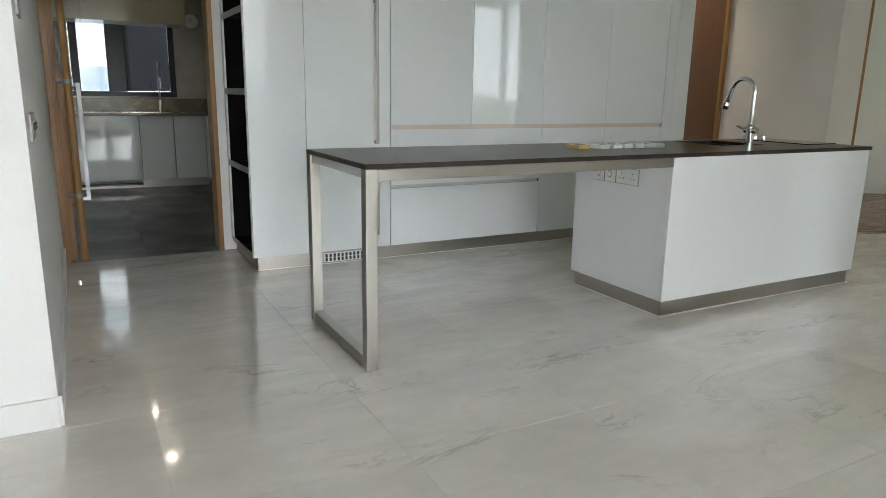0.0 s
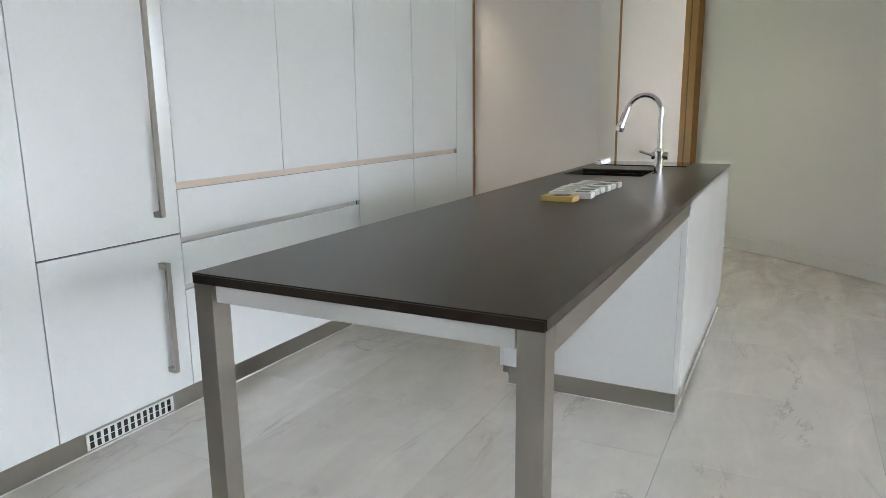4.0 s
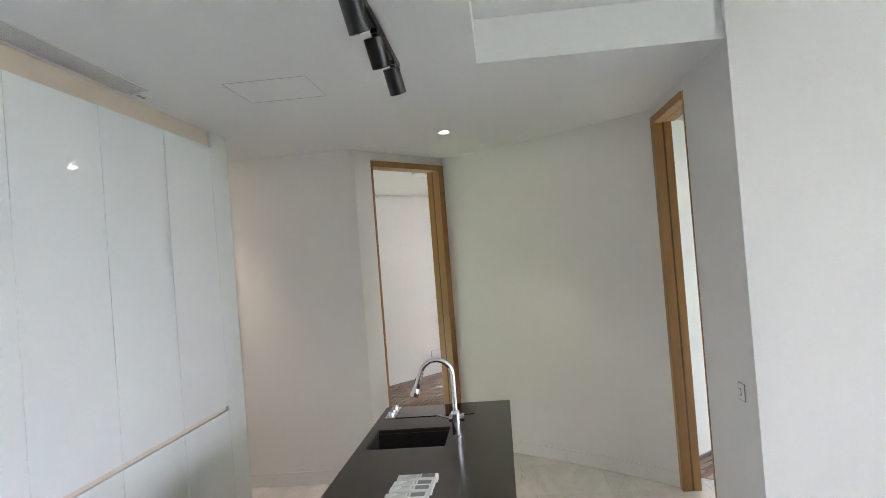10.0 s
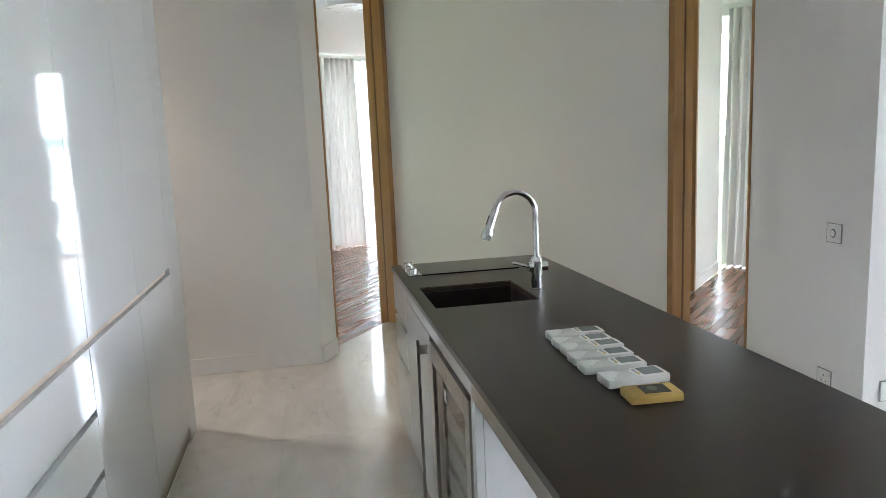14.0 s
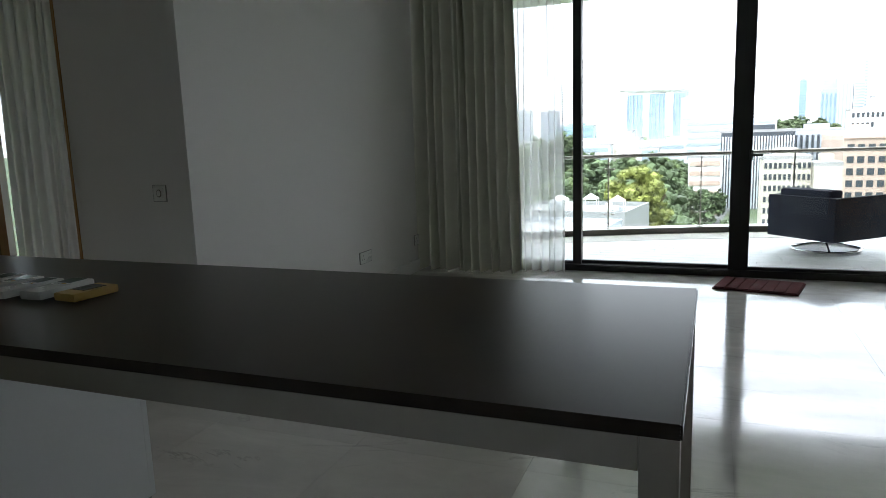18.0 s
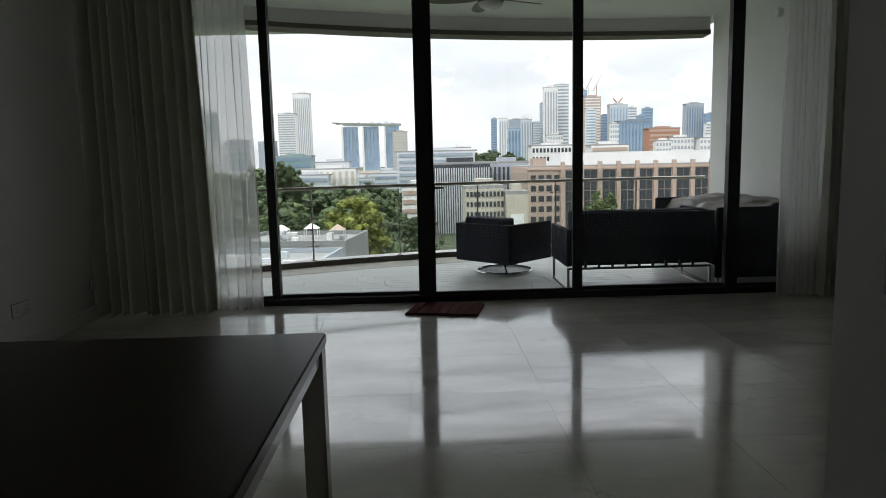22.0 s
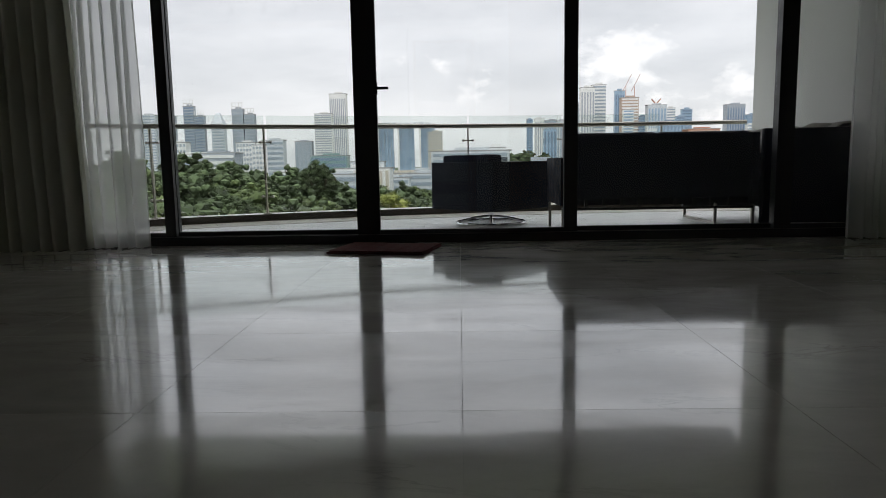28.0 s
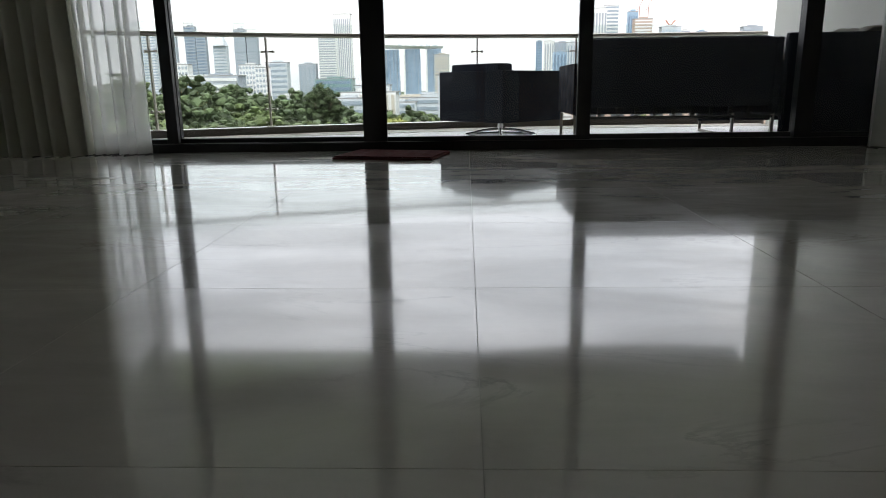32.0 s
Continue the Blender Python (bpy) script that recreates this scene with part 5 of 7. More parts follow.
# ---- pantry beyond the oak doorway ----
PC = 2.45
bm = bmesh.new()
box(bm, -2.2, 2.4, 2.781, 7.2, -0.25, -0.006)
box(bm, WX + 0.036, -0.136, 2.632, 2.7815, -0.25, -0.006)
pf = structure("pantry_floor", bm, M_GROUT, "dark grey tiled pantry floor")
tile_me = {}
for i in range(-2, 4):
    for j in range(0, 5):
        x0, x1 = -0.615 + i * 0.75, -0.615 + (i + 1) * 0.75
        y0, y1 = max(3.9 + (j - 2) * 1.12, 2.785), 3.9 + (j - 1) * 1.12
        if x1 > 2.4:
            continue
        k = (round(y1 - y0, 3))
        if k not in tile_me:
            bm = bmesh.new()
            box(bm, -0.373, 0.373, -(y1 - y0) / 2 + 0.002, (y1 - y0) / 2 - 0.002, -0.012, -0.001)
            tile_me[k] = mesh(bm, "floor_tile", M_TILE)
        ob = new("floor_tile", tile_me[k])
        ob.location = ((x0 + x1) / 2, (y0 + y1) / 2, -0.002)
        ob.parent = pf
bm = bmesh.new()
box(bm, WX + 0.037, -0.137, 2.631, 2.784, -0.012, -0.0015)
structure("threshold_3", bm, M_TILE, "dark grey tile threshold")
bm = bmesh.new()
box(bm, -2.2, 2.4, 2.781, 7.2, PC + 0.2, PC + 0.4)
structure("pantry_ceiling", bm, M_CEIL, "white pantry ceiling")
wall("pantry_wall_west", (-2.2, 2.79), (-2.2, 7.0), 0.15, 0, PC + 0.2)
wall("pantry_wall_east", (2.4, 7.0), (2.4, 2.79), 0.15, 0, PC + 0.2)
wall("pantry_wall_north", (-2.2, 6.95), (2.4, 6.95), 0.2, 0, PC + 0.2, [(0.75, 2.38, 1.08, 2.15)], M_SLAB, "pale veined marble splashback wall")
w2 = tagged(new("window_2"), "dark aluminium casement window above the pantry sink", kind="structure")
w2.location = (-0.6, 7.0, 1.1)
for dims in ((-1.45, 0.18, 6.93, 7.02, 1.08, 1.14), (-1.45, 0.18, 6.93, 7.02, 2.08, 2.15), (-1.45, -1.38, 6.93, 7.02, 1.141, 2.079), (0.11, 0.18, 6.93, 7.02, 1.141, 2.079), (-0.99, -0.90, 6.92, 7.02, 1.141, 2.079), (-0.60, -0.40, 6.92, 7.02, 1.141, 2.079)):
    boxpart("window_frame", dims, M_ALU, w2)
for a, b in ((-1.379, -0.991), (-0.899, -0.601), (-0.399, 0.109)):
    g = boxpart("pane", (a, b, 6.96, 6.968, 1.142, 2.078), M_DARKGLASS if a > -0.5 else (M_DIMGLASS if a < -1 else M_PANE), w2, bevel=0)
    g.visible_shadow = False
for a, b in ((-1.45, -0.335), (-0.333, 0.05), (0.052, 0.42), (0.422, 0.66)):
    t = thing("pantry_unit", ((a + b) / 2, 6.6, 0), "white pantry base cabinet under the counter", "cabinet", "pantry cabinets")
    boxpart("body", (a + 0.002, b - 0.002, 6.425, 6.94, 0.10, 0.86), M_LACQ2, t)
    boxpart("door", (a + 0.0025, b - 0.0025, 6.40, 6.4245, 0.10, 0.86), M_LACQ, t)
bm = bmesh.new()
box(bm, -0.335, 0.44, 6.45, 6.47, 0, 0.098)
box(bm, -1.45, -0.337, 6.45, 6.47, 0, 0.03)
structure("trim_pantry_plinth", bm, M_STEEL, "steel plinth under the pantry cabinets")
M_PTOP = mat("olive_stone", (0.20, 0.18, 0.13), 0.25, var=0.12, scale=8, fine=60, bump=0)
t = thing("pantry_worktop", (0, 6.6, 0.86), "olive brown stone counter in the pantry", "countertop")
boxpart("slab_top", (-2.19, 2.39, 6.38, 6.945, 0.862, 0.895), M_PTOP, t)
boxpart("upstand", (-2.19, 2.39, 6.91, 6.945, 0.8955, 1.06), M_PTOP, t)
t = thing("pantry_worktop", (1.2, 5.5, 0.86), "olive brown stone side counter in the pantry", "countertop")
boxpart("slab_top", (0.62, 2.39, 4.6, 6.379, 0.862, 0.895), M_PTOP, t)
for a, b, nm in ((5.75, 6.378, "dishwasher"), (5.15, 5.748, "pantry_unit"), (4.62, 5.148, "pantry_unit")):
    t = thing(nm, (1.0, (a + b) / 2, 0), "white built-in dishwasher with a steel panel" if nm == "dishwasher" else "white pantry base cabinet under the counter", "dishwasher" if nm == "dishwasher" else "cabinet", "" if nm == "dishwasher" else "pantry cabinets")
    boxpart("body", (0.675, 2.3, a + 0.002, b - 0.002, 0.10, 0.86), M_LACQ2, t)
    if nm == "dishwasher":
        boxpart("control_panel", (0.65, 0.6745, a + 0.003, b - 0.003, 0.70, 0.858), M_LACQ, t)
        boxpart("handle_cup", (0.643, 0.6495, a + 0.2, b - 0.2, 0.72, 0.80), M_STEEL, t)
        boxpart("door", (0.65, 0.6745, a + 0.003, b - 0.003, 0.10, 0.697), M_LACQ, t)
    else:
        boxpart("door", (0.65, 0.6745, a + 0.0025, b - 0.0025, 0.10, 0.858), M_LACQ, t)
bm = bmesh.new()
box(bm, 0.70, 0.72, 4.62, 6.44, 0, 0.098)
structure("trim_pantry_plinth", bm, M_STEEL, "steel plinth under the pantry cabinets")
M_UPPER = mat("olive_lacquer", (0.36, 0.34, 0.25), 0.12, var=0.02, bump=0)
for a, b in ((-1.6, -0.85), (-0.848, -0.098), (-0.096, 0.25)):
    t = thing("pantry_wall_unit", ((a + b) / 2, 6.7, 1.9), "olive glass fronted pantry wall cabinet", "cabinet", "pantry wall cabinets")
    boxpart("body", (a, b - 0.002, 6.30, 6.94, 1.93, 2.64), M_LACQ2, t)
    boxpart("door", (a + 0.001, b - 0.003, 6.275, 6.2995, 1.92, 2.64), M_UPPER, t)
t = thing("wall_clock", (0.28, 6.94, 1.99), "round white wall clock on marble", "clock")
bm = bmesh.new()
cyl(bm, (0.40, 6.949, 2.02), (0.40, 6.925, 2.02), 0.10, 36)
part("rim", bm, M_GREYTRIM, t, round_=True)
bm = bmesh.new()
cyl(bm, (0.40, 6.9248, 2.02), (0.40, 6.922, 2.02), 0.088, 36)
part("face", bm, M_PLASTIC, t)
bm = bmesh.new()
box(bm, 0.398, 0.402, 6.9205, 6.9218, 2.02, 2.075)
box(bm, 0.36, 0.40, 6.9205, 6.9218, 2.018, 2.022)
part("clock_hand", bm, M_BLACK, t)
t = thing("spring_tap", (0.0, 6.6, 0.895), "chrome spring-neck tap beside the pantry sink", "tap")
bm = bmesh.new()
cyl(bm, (-0.06, 6.62, 0.8955), (-0.06, 6.62, 1.05), 0.022, 20)
part("base", bm, M_CHROME, t, round_=True)
bm = bmesh.new()
tube(bm, [(-0.06, 6.62, 1.05), (-0.06, 6.62, 1.42)] + [(-0.06, 6.62 - 0.07 + 0.07 * math.cos(a), 1.42 + 0.07 * math.sin(a)) for a in (math.pi * k / 12 for k in range(1, 13))] + [(-0.06, 6.48, 1.30)], 0.014, 12)
part("spring", bm, M_GREYTRIM, t, round_=True)
bm = bmesh.new()
cyl(bm, (-0.06, 6.48, 1.18), (-0.06, 6.48, 1.31), 0.018, 16)
tube(bm, [(-0.06, 6.62, 1.16), (-0.06, 6.55, 1.17), (-0.06, 6.49, 1.20)], 0.008, 8)
part("spray", bm, M_CHROME, t, round_=True)
downlight(-0.46, 5.75, PC + 0.2, 0.2)
downlight(-0.42, 4.55, PC + 0.2, 0.2)
# sliding door pushed aside, with its pulls
t = thing("sliding_door", (-1.1, 2.7, 0), "oak-edged sliding glass door pushed open", "door")
boxpart("edge_stile", (-1.100, -1.080, 2.650, 2.692, 0.004, 2.56), M_OAK, t)
bm = bmesh.new()
cyl(bm, (-1.035, 2.615, 0.02), (-1.035, 2.615, 2.45), 0.024, 20)
part("pull_pole", bm, M_OAK, t, "round oak pull pole", True)
for z in (0.47, 1.22, 2.0):
    bm = bmesh.new()
    cyl(bm, (-1.092, 2.640, z), (-1.040, 2.618, z), 0.011, 12)
    cyl(bm, (-1.035, 2.615, z - 0.014), (-1.035, 2.615, z + 0.014), 0.027, 20)
    part("pole_bracket", bm, M_GREYTRIM, t, "steel bracket", True)
boxpart("pull_post", (-1.083, -1.042, 2.6925, 2.73, 0.40, 1.25), M_OAK, t)
boxpart("rear_stile", (-1.122, -1.096, 2.745, 2.79, 0.004, 2.56), M_OAK, t)
g = boxpart("glass_leaf", (-1.50, -1.086, 2.785, 2.793, 0.01, 2.55), M_SMOKE, t, bevel=0)
bm = bmesh.new()
box(bm, -0.988, -0.962, 2.687, 2.713, 0.422, 1.213, bevel=0.002)
for z in (0.435, 1.20):
    box(bm, -1.0415, -0.9885, 2.688, 2.712, z - 0.012, z + 0.012, bevel=0.001)
part("pull_handle", bm, M_GREYTRIM, t, "square steel pull handle")
t = thing("door_stop", (-1.074, 2.02, 0), "small chrome door stop on the floor", "door stop")
bm = bmesh.new()
cyl(bm, (-1.074, 2.02, 0.0005), (-1.074, 2.02, 0.03), 0.016, 18, 0.011)
part("stud", bm, M_CHROME, t, round_=True)
# corridor: dark veneer door past the cabinets, entry door on the living side
t = tagged(new("door_4"), "dark brown veneer door in the corridor", kind="structure")
t.location = (4.79, 2.9, 0)
boxpart("leaf", (4.762, 4.7985, 2.345, 3.2, 0.004, 2.6), M_OAK_DARK, t)
boxpart("jamb", (4.75, 4.799, 2.31, 2.343, 0.003, 2.64), M_OAK, t)
fr5 = door_frame("door_5", (-1.54, 0.03), (-2.46, 0.03), -0.1, 2.75, "oak framed closed door on the living side", False)
boxpart("leaf", (-2.40, -1.60, 0.06, 0.10, 0.004, 2.69), M_OAK, fr5)

# ---- bedroom behind the first door ----
U = UD
V = VD
MA = Matrix.Translation((E0.x, E0.y, 0)) @ Matrix.Rotation(math.atan2(U.y, U.x), 4, "Z")


def timber_floor(name, m, x0, x1, y0, y1, label, hide=None):
    bm = bmesh.new()
    box(bm, x0, x1, y0, y1, -0.25, -0.008, m=m)
    f = structure(name, bm, M_CURB, label)
    w, l = 0.12, 1.25
    rr = random.Random(3)
    boards = {}
    yy = y0 + w / 2
    while yy < y1:
        xx = x0 - rr.random() * l
        while xx < x1:
            a, b = max(xx, x0), min(xx + l, x1)
            k = round(b - a, 2)
            if k > 0.05:
                if k not in boards:
                    bmc = bmesh.new()
                    box(bmc, -k / 2 + 0.0008, k / 2 - 0.0008, -w / 2 + 0.0008, w / 2 - 0.0008, -0.012, 0.0)
                    boards[k] = mesh(bmc, "floorboard", M_TIMBER)
                ob = new("floorboard", boards[k])
                ob.matrix_basis = m @ Matrix.Translation(((a + b) / 2, yy, 0.003))
                ob.parent = f
            xx += l
        yy += w
    return f


def pt(m, x, y):
    return tuple((m @ Vector((x, y, 0))).xy)


timber_floor("bedroom_floor_1", MA, -0.1, 6.6, 0.10, 3.1, "reddish timber bedroom floor")
W0, W1 = Vector((10.33, 0.98)), Vector((11.50, -1.34))
wall("bedroom_wall_far", pt(MA, -2.3, 3.0), tuple(W0), 0.15, 0, C1 + 0.1)
skirting("baseboard", pt(MA, -2.3, 3.0), tuple(W0))
wall("bedroom_wall_near", pt(MA, 6.60, 0.14), pt(MA, 0.999, 0.14), 0.1, 0, C1 + 0.1)
wall("bedroom_wall_window", tuple(W0), tuple(W1), 0.15, 0, C1 + 0.1, [(0.01, 2.68, 0.02, 2.78)])
# unseen wall added to keep sun and sky out of a gap
wall("bedroom_light_stop_wall", tuple(W1), pt(MA, 6.60, 0.14), 0.15, 0, C1 + 0.1)
wall("bedroom_wall_back", (4.925, 3.55), (4.925, 4.9), 0.12, 0, C1 + 0.1)
bm = bmesh.new()
box(bm, -2.5, 6.7, 0.15, 3.15, C1 + 0.05, C1 + 0.3, m=MA)
structure("bedroom_ceiling_1", bm, M_CEIL, "white bedroom ceiling")
MW = Matrix.Translation((*W0, 0)) @ Matrix.Rotation(math.atan2(W1.y - W0.y, W1.x - W0.x), 4, "Z")
t = tagged(new("window_3"), "dark framed bedroom window", kind="structure")
t.location = (*pt(MW, 1.3, 0.05), 0)
for a, b in ((1.10, 1.31), (2.62, 2.68)):
    bm = bmesh.new()
    box(bm, a, b, 0.03, 0.11, 0.02, 2.78, m=MW)
    part("mullion", bm, M_ALU, t)
bm = bmesh.new()
box(bm, 0.02, 2.62, 0.031, 0.109, 0.0201, 0.075, m=MW)
part("bottom_rail", bm, M_ALU, t)
bm = bmesh.new()
box(bm, 0.02, 2.62, 0.065, 0.073, 0.076, 2.76, m=MW)
part("pane", bm, M_TINT, t)
MWC = MW @ Matrix.Translation((0, -0.12, 0)) @ Matrix.Diagonal((1, -1, 1, 1))
curtain("curtain", -0.12, 0.58, 0.0, 0.01, 2.80, 8, 0.055, M_CURTAIN2, "grey-green linen bedroom curtain in folds", 0.05, 11, MWC)
curtain("sheer_curtain", 0.58, 1.10, -0.05, 0.01, 2.80, 8, 0.035, M_SHEER2, "white sheer bedroom curtain", 0.05, 12, MWC)
plate("socket_outlet", (MA @ Vector((3.9, 2.9995, 0.35))), (MA.to_3x3() @ Vector((0, -1, 0))), 0.15, 0.09, "white wall socket in the bedroom", "wall sockets", 1)
t = thing("ceiling_lamp", tuple(MA @ Vector((1.6, 0.72, C1))), "round white bedroom ceiling lamp", "ceiling lamp")
bm = bmesh.new()
c = MA @ Vector((1.6, 0.72, 0))
cyl(bm, (c.x, c.y, C1 - 0.03), (c.x, c.y, C1 + 0.049), 0.22, 40, 0.23)
part("diffuser", bm, M_PLASTIC, t, round_=True)

t = thing("door_stop", (10.05, 0.82, 0), "small white round door stop on the timber floor", "door stop")
bm = bmesh.new()
bmesh.ops.create_uvsphere(bm, u_segments=18, v_segments=10, radius=0.045, matrix=Matrix.Translation((10.05, 0.82, 0.05)))
part("stop_ball", bm, M_PLASTIC, t, round_=True)

# ---- bedroom behind the second door ----
MB = Matrix.Translation((4.62, -1.14, 0)) @ Matrix.Rotation(radians(-45), 4, "Z")
timber_floor("bedroom_floor_2", MB, 0.10, 3.5, -2.3, -0.005, "reddish timber bedroom floor")
bm = bmesh.new()
box(bm, 3.40, 4.31, -1.42, -1.221, -0.25, -0.008)
structure("threshold_2", bm, M_MARBLE, "marble threshold")
wall("bedroom_2_wall", pt(MB, 0.0, 0.0), pt(MB, 2.8, 0.0), 0.12, 0, C1 + 0.1, [(0.88, 1.78, 0, 2.765)])
door_frame("door_6", pt(MB, 0.88, 0.0), pt(MB, 1.78, 0.0), 0.12, 2.765, "oak frame of the bathroom doorway", False, 0.05)
skirting("baseboard", pt(MB, 1.79, 0.0), pt(MB, 2.8, 0.0))
wall("bedroom_2_bay", pt(MB, 2.8, 0.121), pt(MB, 3.3, 0.30), 0.12, 0, C1 + 0.1)
wall("bedroom_2_window_wall", pt(MB, 3.3, 0.30), pt(MB, 3.3, -3.6), 0.15, 0, C1 + 0.1, [(0.02, 3.1, 0.02, 2.75)])
wall("bedroom_2_back", pt(MB, 3.3, -3.6), pt(MB, 1.35, -3.6), 0.15, 0, C1 + 0.1)
bm = bmesh.new()
box(bm, 2.74, 9.0, -6.0, -1.345, C1 + 0.05, C1 + 0.3)
structure("bedroom_ceiling_2", bm, M_CEIL, "white bedroom ceiling")
t = tagged(new("window_4"), "dark framed bedroom window", kind="structure")
t.location = (*pt(MB, 3.35, -1.4), 0)
for a, b in ((-1.45, -1.35), (-2.82, -2.75)):
    bm = bmesh.new()
    box(bm, 3.33, 3.42, a, b, 0.02, 2.75, m=MB)
    part("mullion", bm, M_ALU, t)
bm = bmesh.new()
box(bm, 3.375, 3.383, -2.8, 0.28, 0.05, 2.7, m=MB)
part("pane", bm, M_TINT2, t)
MCB = MB @ Matrix.Translation((3.18, 0, 0)) @ Matrix.Rotation(radians(-90), 4, "Z")
curtain("curtain", 0.0, 1.05, 0.0, 0.01, 2.80, 13, -0.08, M_CURTAIN2, "pale grey linen bedroom curtain in folds", 0.05, 14, MCB)
# bathroom beyond with louvred blinds
bm = bmesh.new()
box(bm, 0.0, 2.6, 0.125, 2.2, -0.2, 0.002, m=MB)
structure("bathroom_floor", bm, M_SLAB, "pale marble bathroom floor")
wall("bathroom_wall", pt(MB, 2.4, 2.0), pt(MB, 2.4, 0.13), 0.12, 0, C1 + 0.1)
wall("bathroom_wall_far", pt(MB, 0.3, 1.7), pt(MB, 2.4, 1.7), 0.12, 0, C1 + 0.1, [(0.1, 2.0, 0.3, 2.5)])
t = thing("window_blind", tuple(MB @ Vector((1.2, 1.65, 2.5))), "white slatted window blind", "blind")
for k in range(46):
    bm = bmesh.new()
    box(bm, 0.35, 2.3, -0.022, 0.022, -0.0015, 0.0015, m=MB @ Matrix.Translation((0, 1.64, 0.45 + k * 0.045)) @ Matrix.Rotation(radians(25), 4, "X"))
    part("slat", bm, M_PLASTIC, t)
bm = bmesh.new()
box(bm, 0.33, 2.33, 1.61, 1.67, 2.50, 2.56, m=MB)
part("head_rail", bm, M_PLASTIC, t)
bm = bmesh.new()
box(bm, -0.6, 2.6, 0.125, 2.2, C1 + 0.051, C1 + 0.29, m=MB)
structure("bathroom_ceiling", bm, M_CEIL, "white bathroom ceiling")
# unseen outer shell that closes the flat, added against light leaking in
wall("corridor_light_stop_wall", (3.88, 2.78), (3.88, 3.6), 0.05, 0, C1)

# ---- the city below and beyond ----
GZ = -38.0
M_GRASS = mat("grass_ground", (0.045, 0.065, 0.025), 0.9, var=0.3, scale=0.05, fine=0.8, bump=0)
M_ROAD = mat("asphalt", (0.075, 0.075, 0.075), 0.85, var=0.12, scale=0.1, fine=3, bump=0)
# far-tower greys and blues have distance haze mixed into the colour
M_WHITEB = facade_mat("white_render", (0.66, 0.66, 0.65))
M_GREYB = facade_mat("pale_grey_render", (0.48, 0.51, 0.54))
M_MIDB = facade_mat("mid_grey_render", (0.32, 0.35, 0.39))
M_BEIGEB = facade_mat("beige_stone", (0.40, 0.305, 0.25))
M_REDB = facade_mat("red_brick", (0.36, 0.17, 0.11))
M_BLUEB = facade_mat("blue_curtain_glass", (0.25, 0.35, 0.46), 0.3)
M_BLUED = facade_mat("dark_blue_glass", (0.16, 0.22, 0.30), 0.3)
M_WINB = facade_mat("window_glass_dark", (0.030, 0.038, 0.046), 0.45)
# paler than M_WINB: the haze of distance is painted into this glass
M_WINF = facade_mat("window_glass_haze_tone", (0.29, 0.34, 0.39), 0.2)
M_CONCB = facade_mat("weathered_concrete", (0.22, 0.225, 0.22))
M_SANDB = facade_mat("sand_render", (0.47, 0.43, 0.36))
M_ROOFB = facade_mat("roof_deck_grey", (0.24, 0.24, 0.235), 0.9)
M_TEAL = facade_mat("teal_glass", (0.17, 0.27, 0.26), 0.3)
M_TRUNK = mat("bark", (0.09, 0.065, 0.045), 0.9, var=0.2, scale=4, fine=20, bump=0.3)


def leaf_mat(name, color):
    m = mat(name, color, 0.75, var=0.35, scale=0.25, fine=2.0, bump=0, spec=0.2)
    n, l = m.node_tree.nodes, m.node_tree.links
    b = n["Principled BSDF"]
    src = b.inputs["Base Color"].links[0].from_socket
    geo, hs, mr = n.new("ShaderNodeNewGeometry"), n.new("ShaderNodeHueSaturation"), n.new("ShaderNodeMapRange")
    mr.inputs["To Min"].default_value, mr.inputs["To Max"].default_value = 0.55, 1.5
    l.new(geo.outputs["Random Per Island"], mr.inputs[0])
    l.new(mr.outputs[0], hs.inputs["Value"])
    l.new(src, hs.inputs["Color"])
    l.new(hs.outputs[0], b.inputs["Base Color"])
    return m


M_LEAF = leaf_mat("dark_foliage", (0.058, 0.080, 0.037))
M_LEAF2 = leaf_mat("yellow_green_foliage", (0.15, 0.165, 0.042))
M_LEAF3 = leaf_mat("bright_foliage", (0.082, 0.108, 0.042))


def terrain(x, y):
    h = 21 * math.exp(-((x - 155) / 72) ** 2 - ((y + 370) / 130) ** 2)
    h += 36 * math.exp(-((x + 95) / 70) ** 2 - ((y + 920) / 90) ** 2)
    return GZ + h


bm = bmesh.new()
gx = [-4500, -2500, -1400, -800, -500] + [-420 + 24 * k for k in range(36)] + [460, 560, 800, 1400, 2500, 4500]
gy = [300, 60, -20] + [-60 - 26 * k for k in range(40)] + [-1150, -1400, -1900, -2700, -4000, -4900]
gv = [[bm.verts.new((x, y, terrain(x, y))) for x in gx] for y in gy]
for a, b in zip(gv, gv[1:]):
    for k in range(len(gx) - 1):
        bm.faces.new((a[k], a[k + 1], b[k + 1], b[k]))
g = structure("ground", bm, M_GRASS, "green ground of parks and streets far below")
for p in g.data.polygons:
    p.use_smooth = True
bm = bmesh.new()
pts = [(-6, -60), (-3, -110), (0, -150), (5, -200), (6, -260), (0, -330), (-10, -420)]
for off0, off1 in ((-5.5, -0.8), (0.8, 5.5)):
    rows = [[bm.verts.new((x + o, y, terrain(x, y) + 0.25)) for o in (off0, off1)] for x, y in pts]
    for a, b in zip(rows, rows[1:]):
        bm.faces.new((a[0], a[1], b[1], b[0]))
structure("road", bm, M_ROAD, "two-lane asphalt road between trees")

band_mesh = {}


def band(w, d, h, material):
    k = (round(w, 1), round(d, 1), round(h, 2), material.name)
    if k not in band_mesh:
        bm = bmesh.new()
        box(bm, -w / 2, w / 2, -d / 2, d / 2, -h / 2, h / 2)
        band_mesh[k] = mesh(bm, "window_band", material)
    return band_mesh[k]


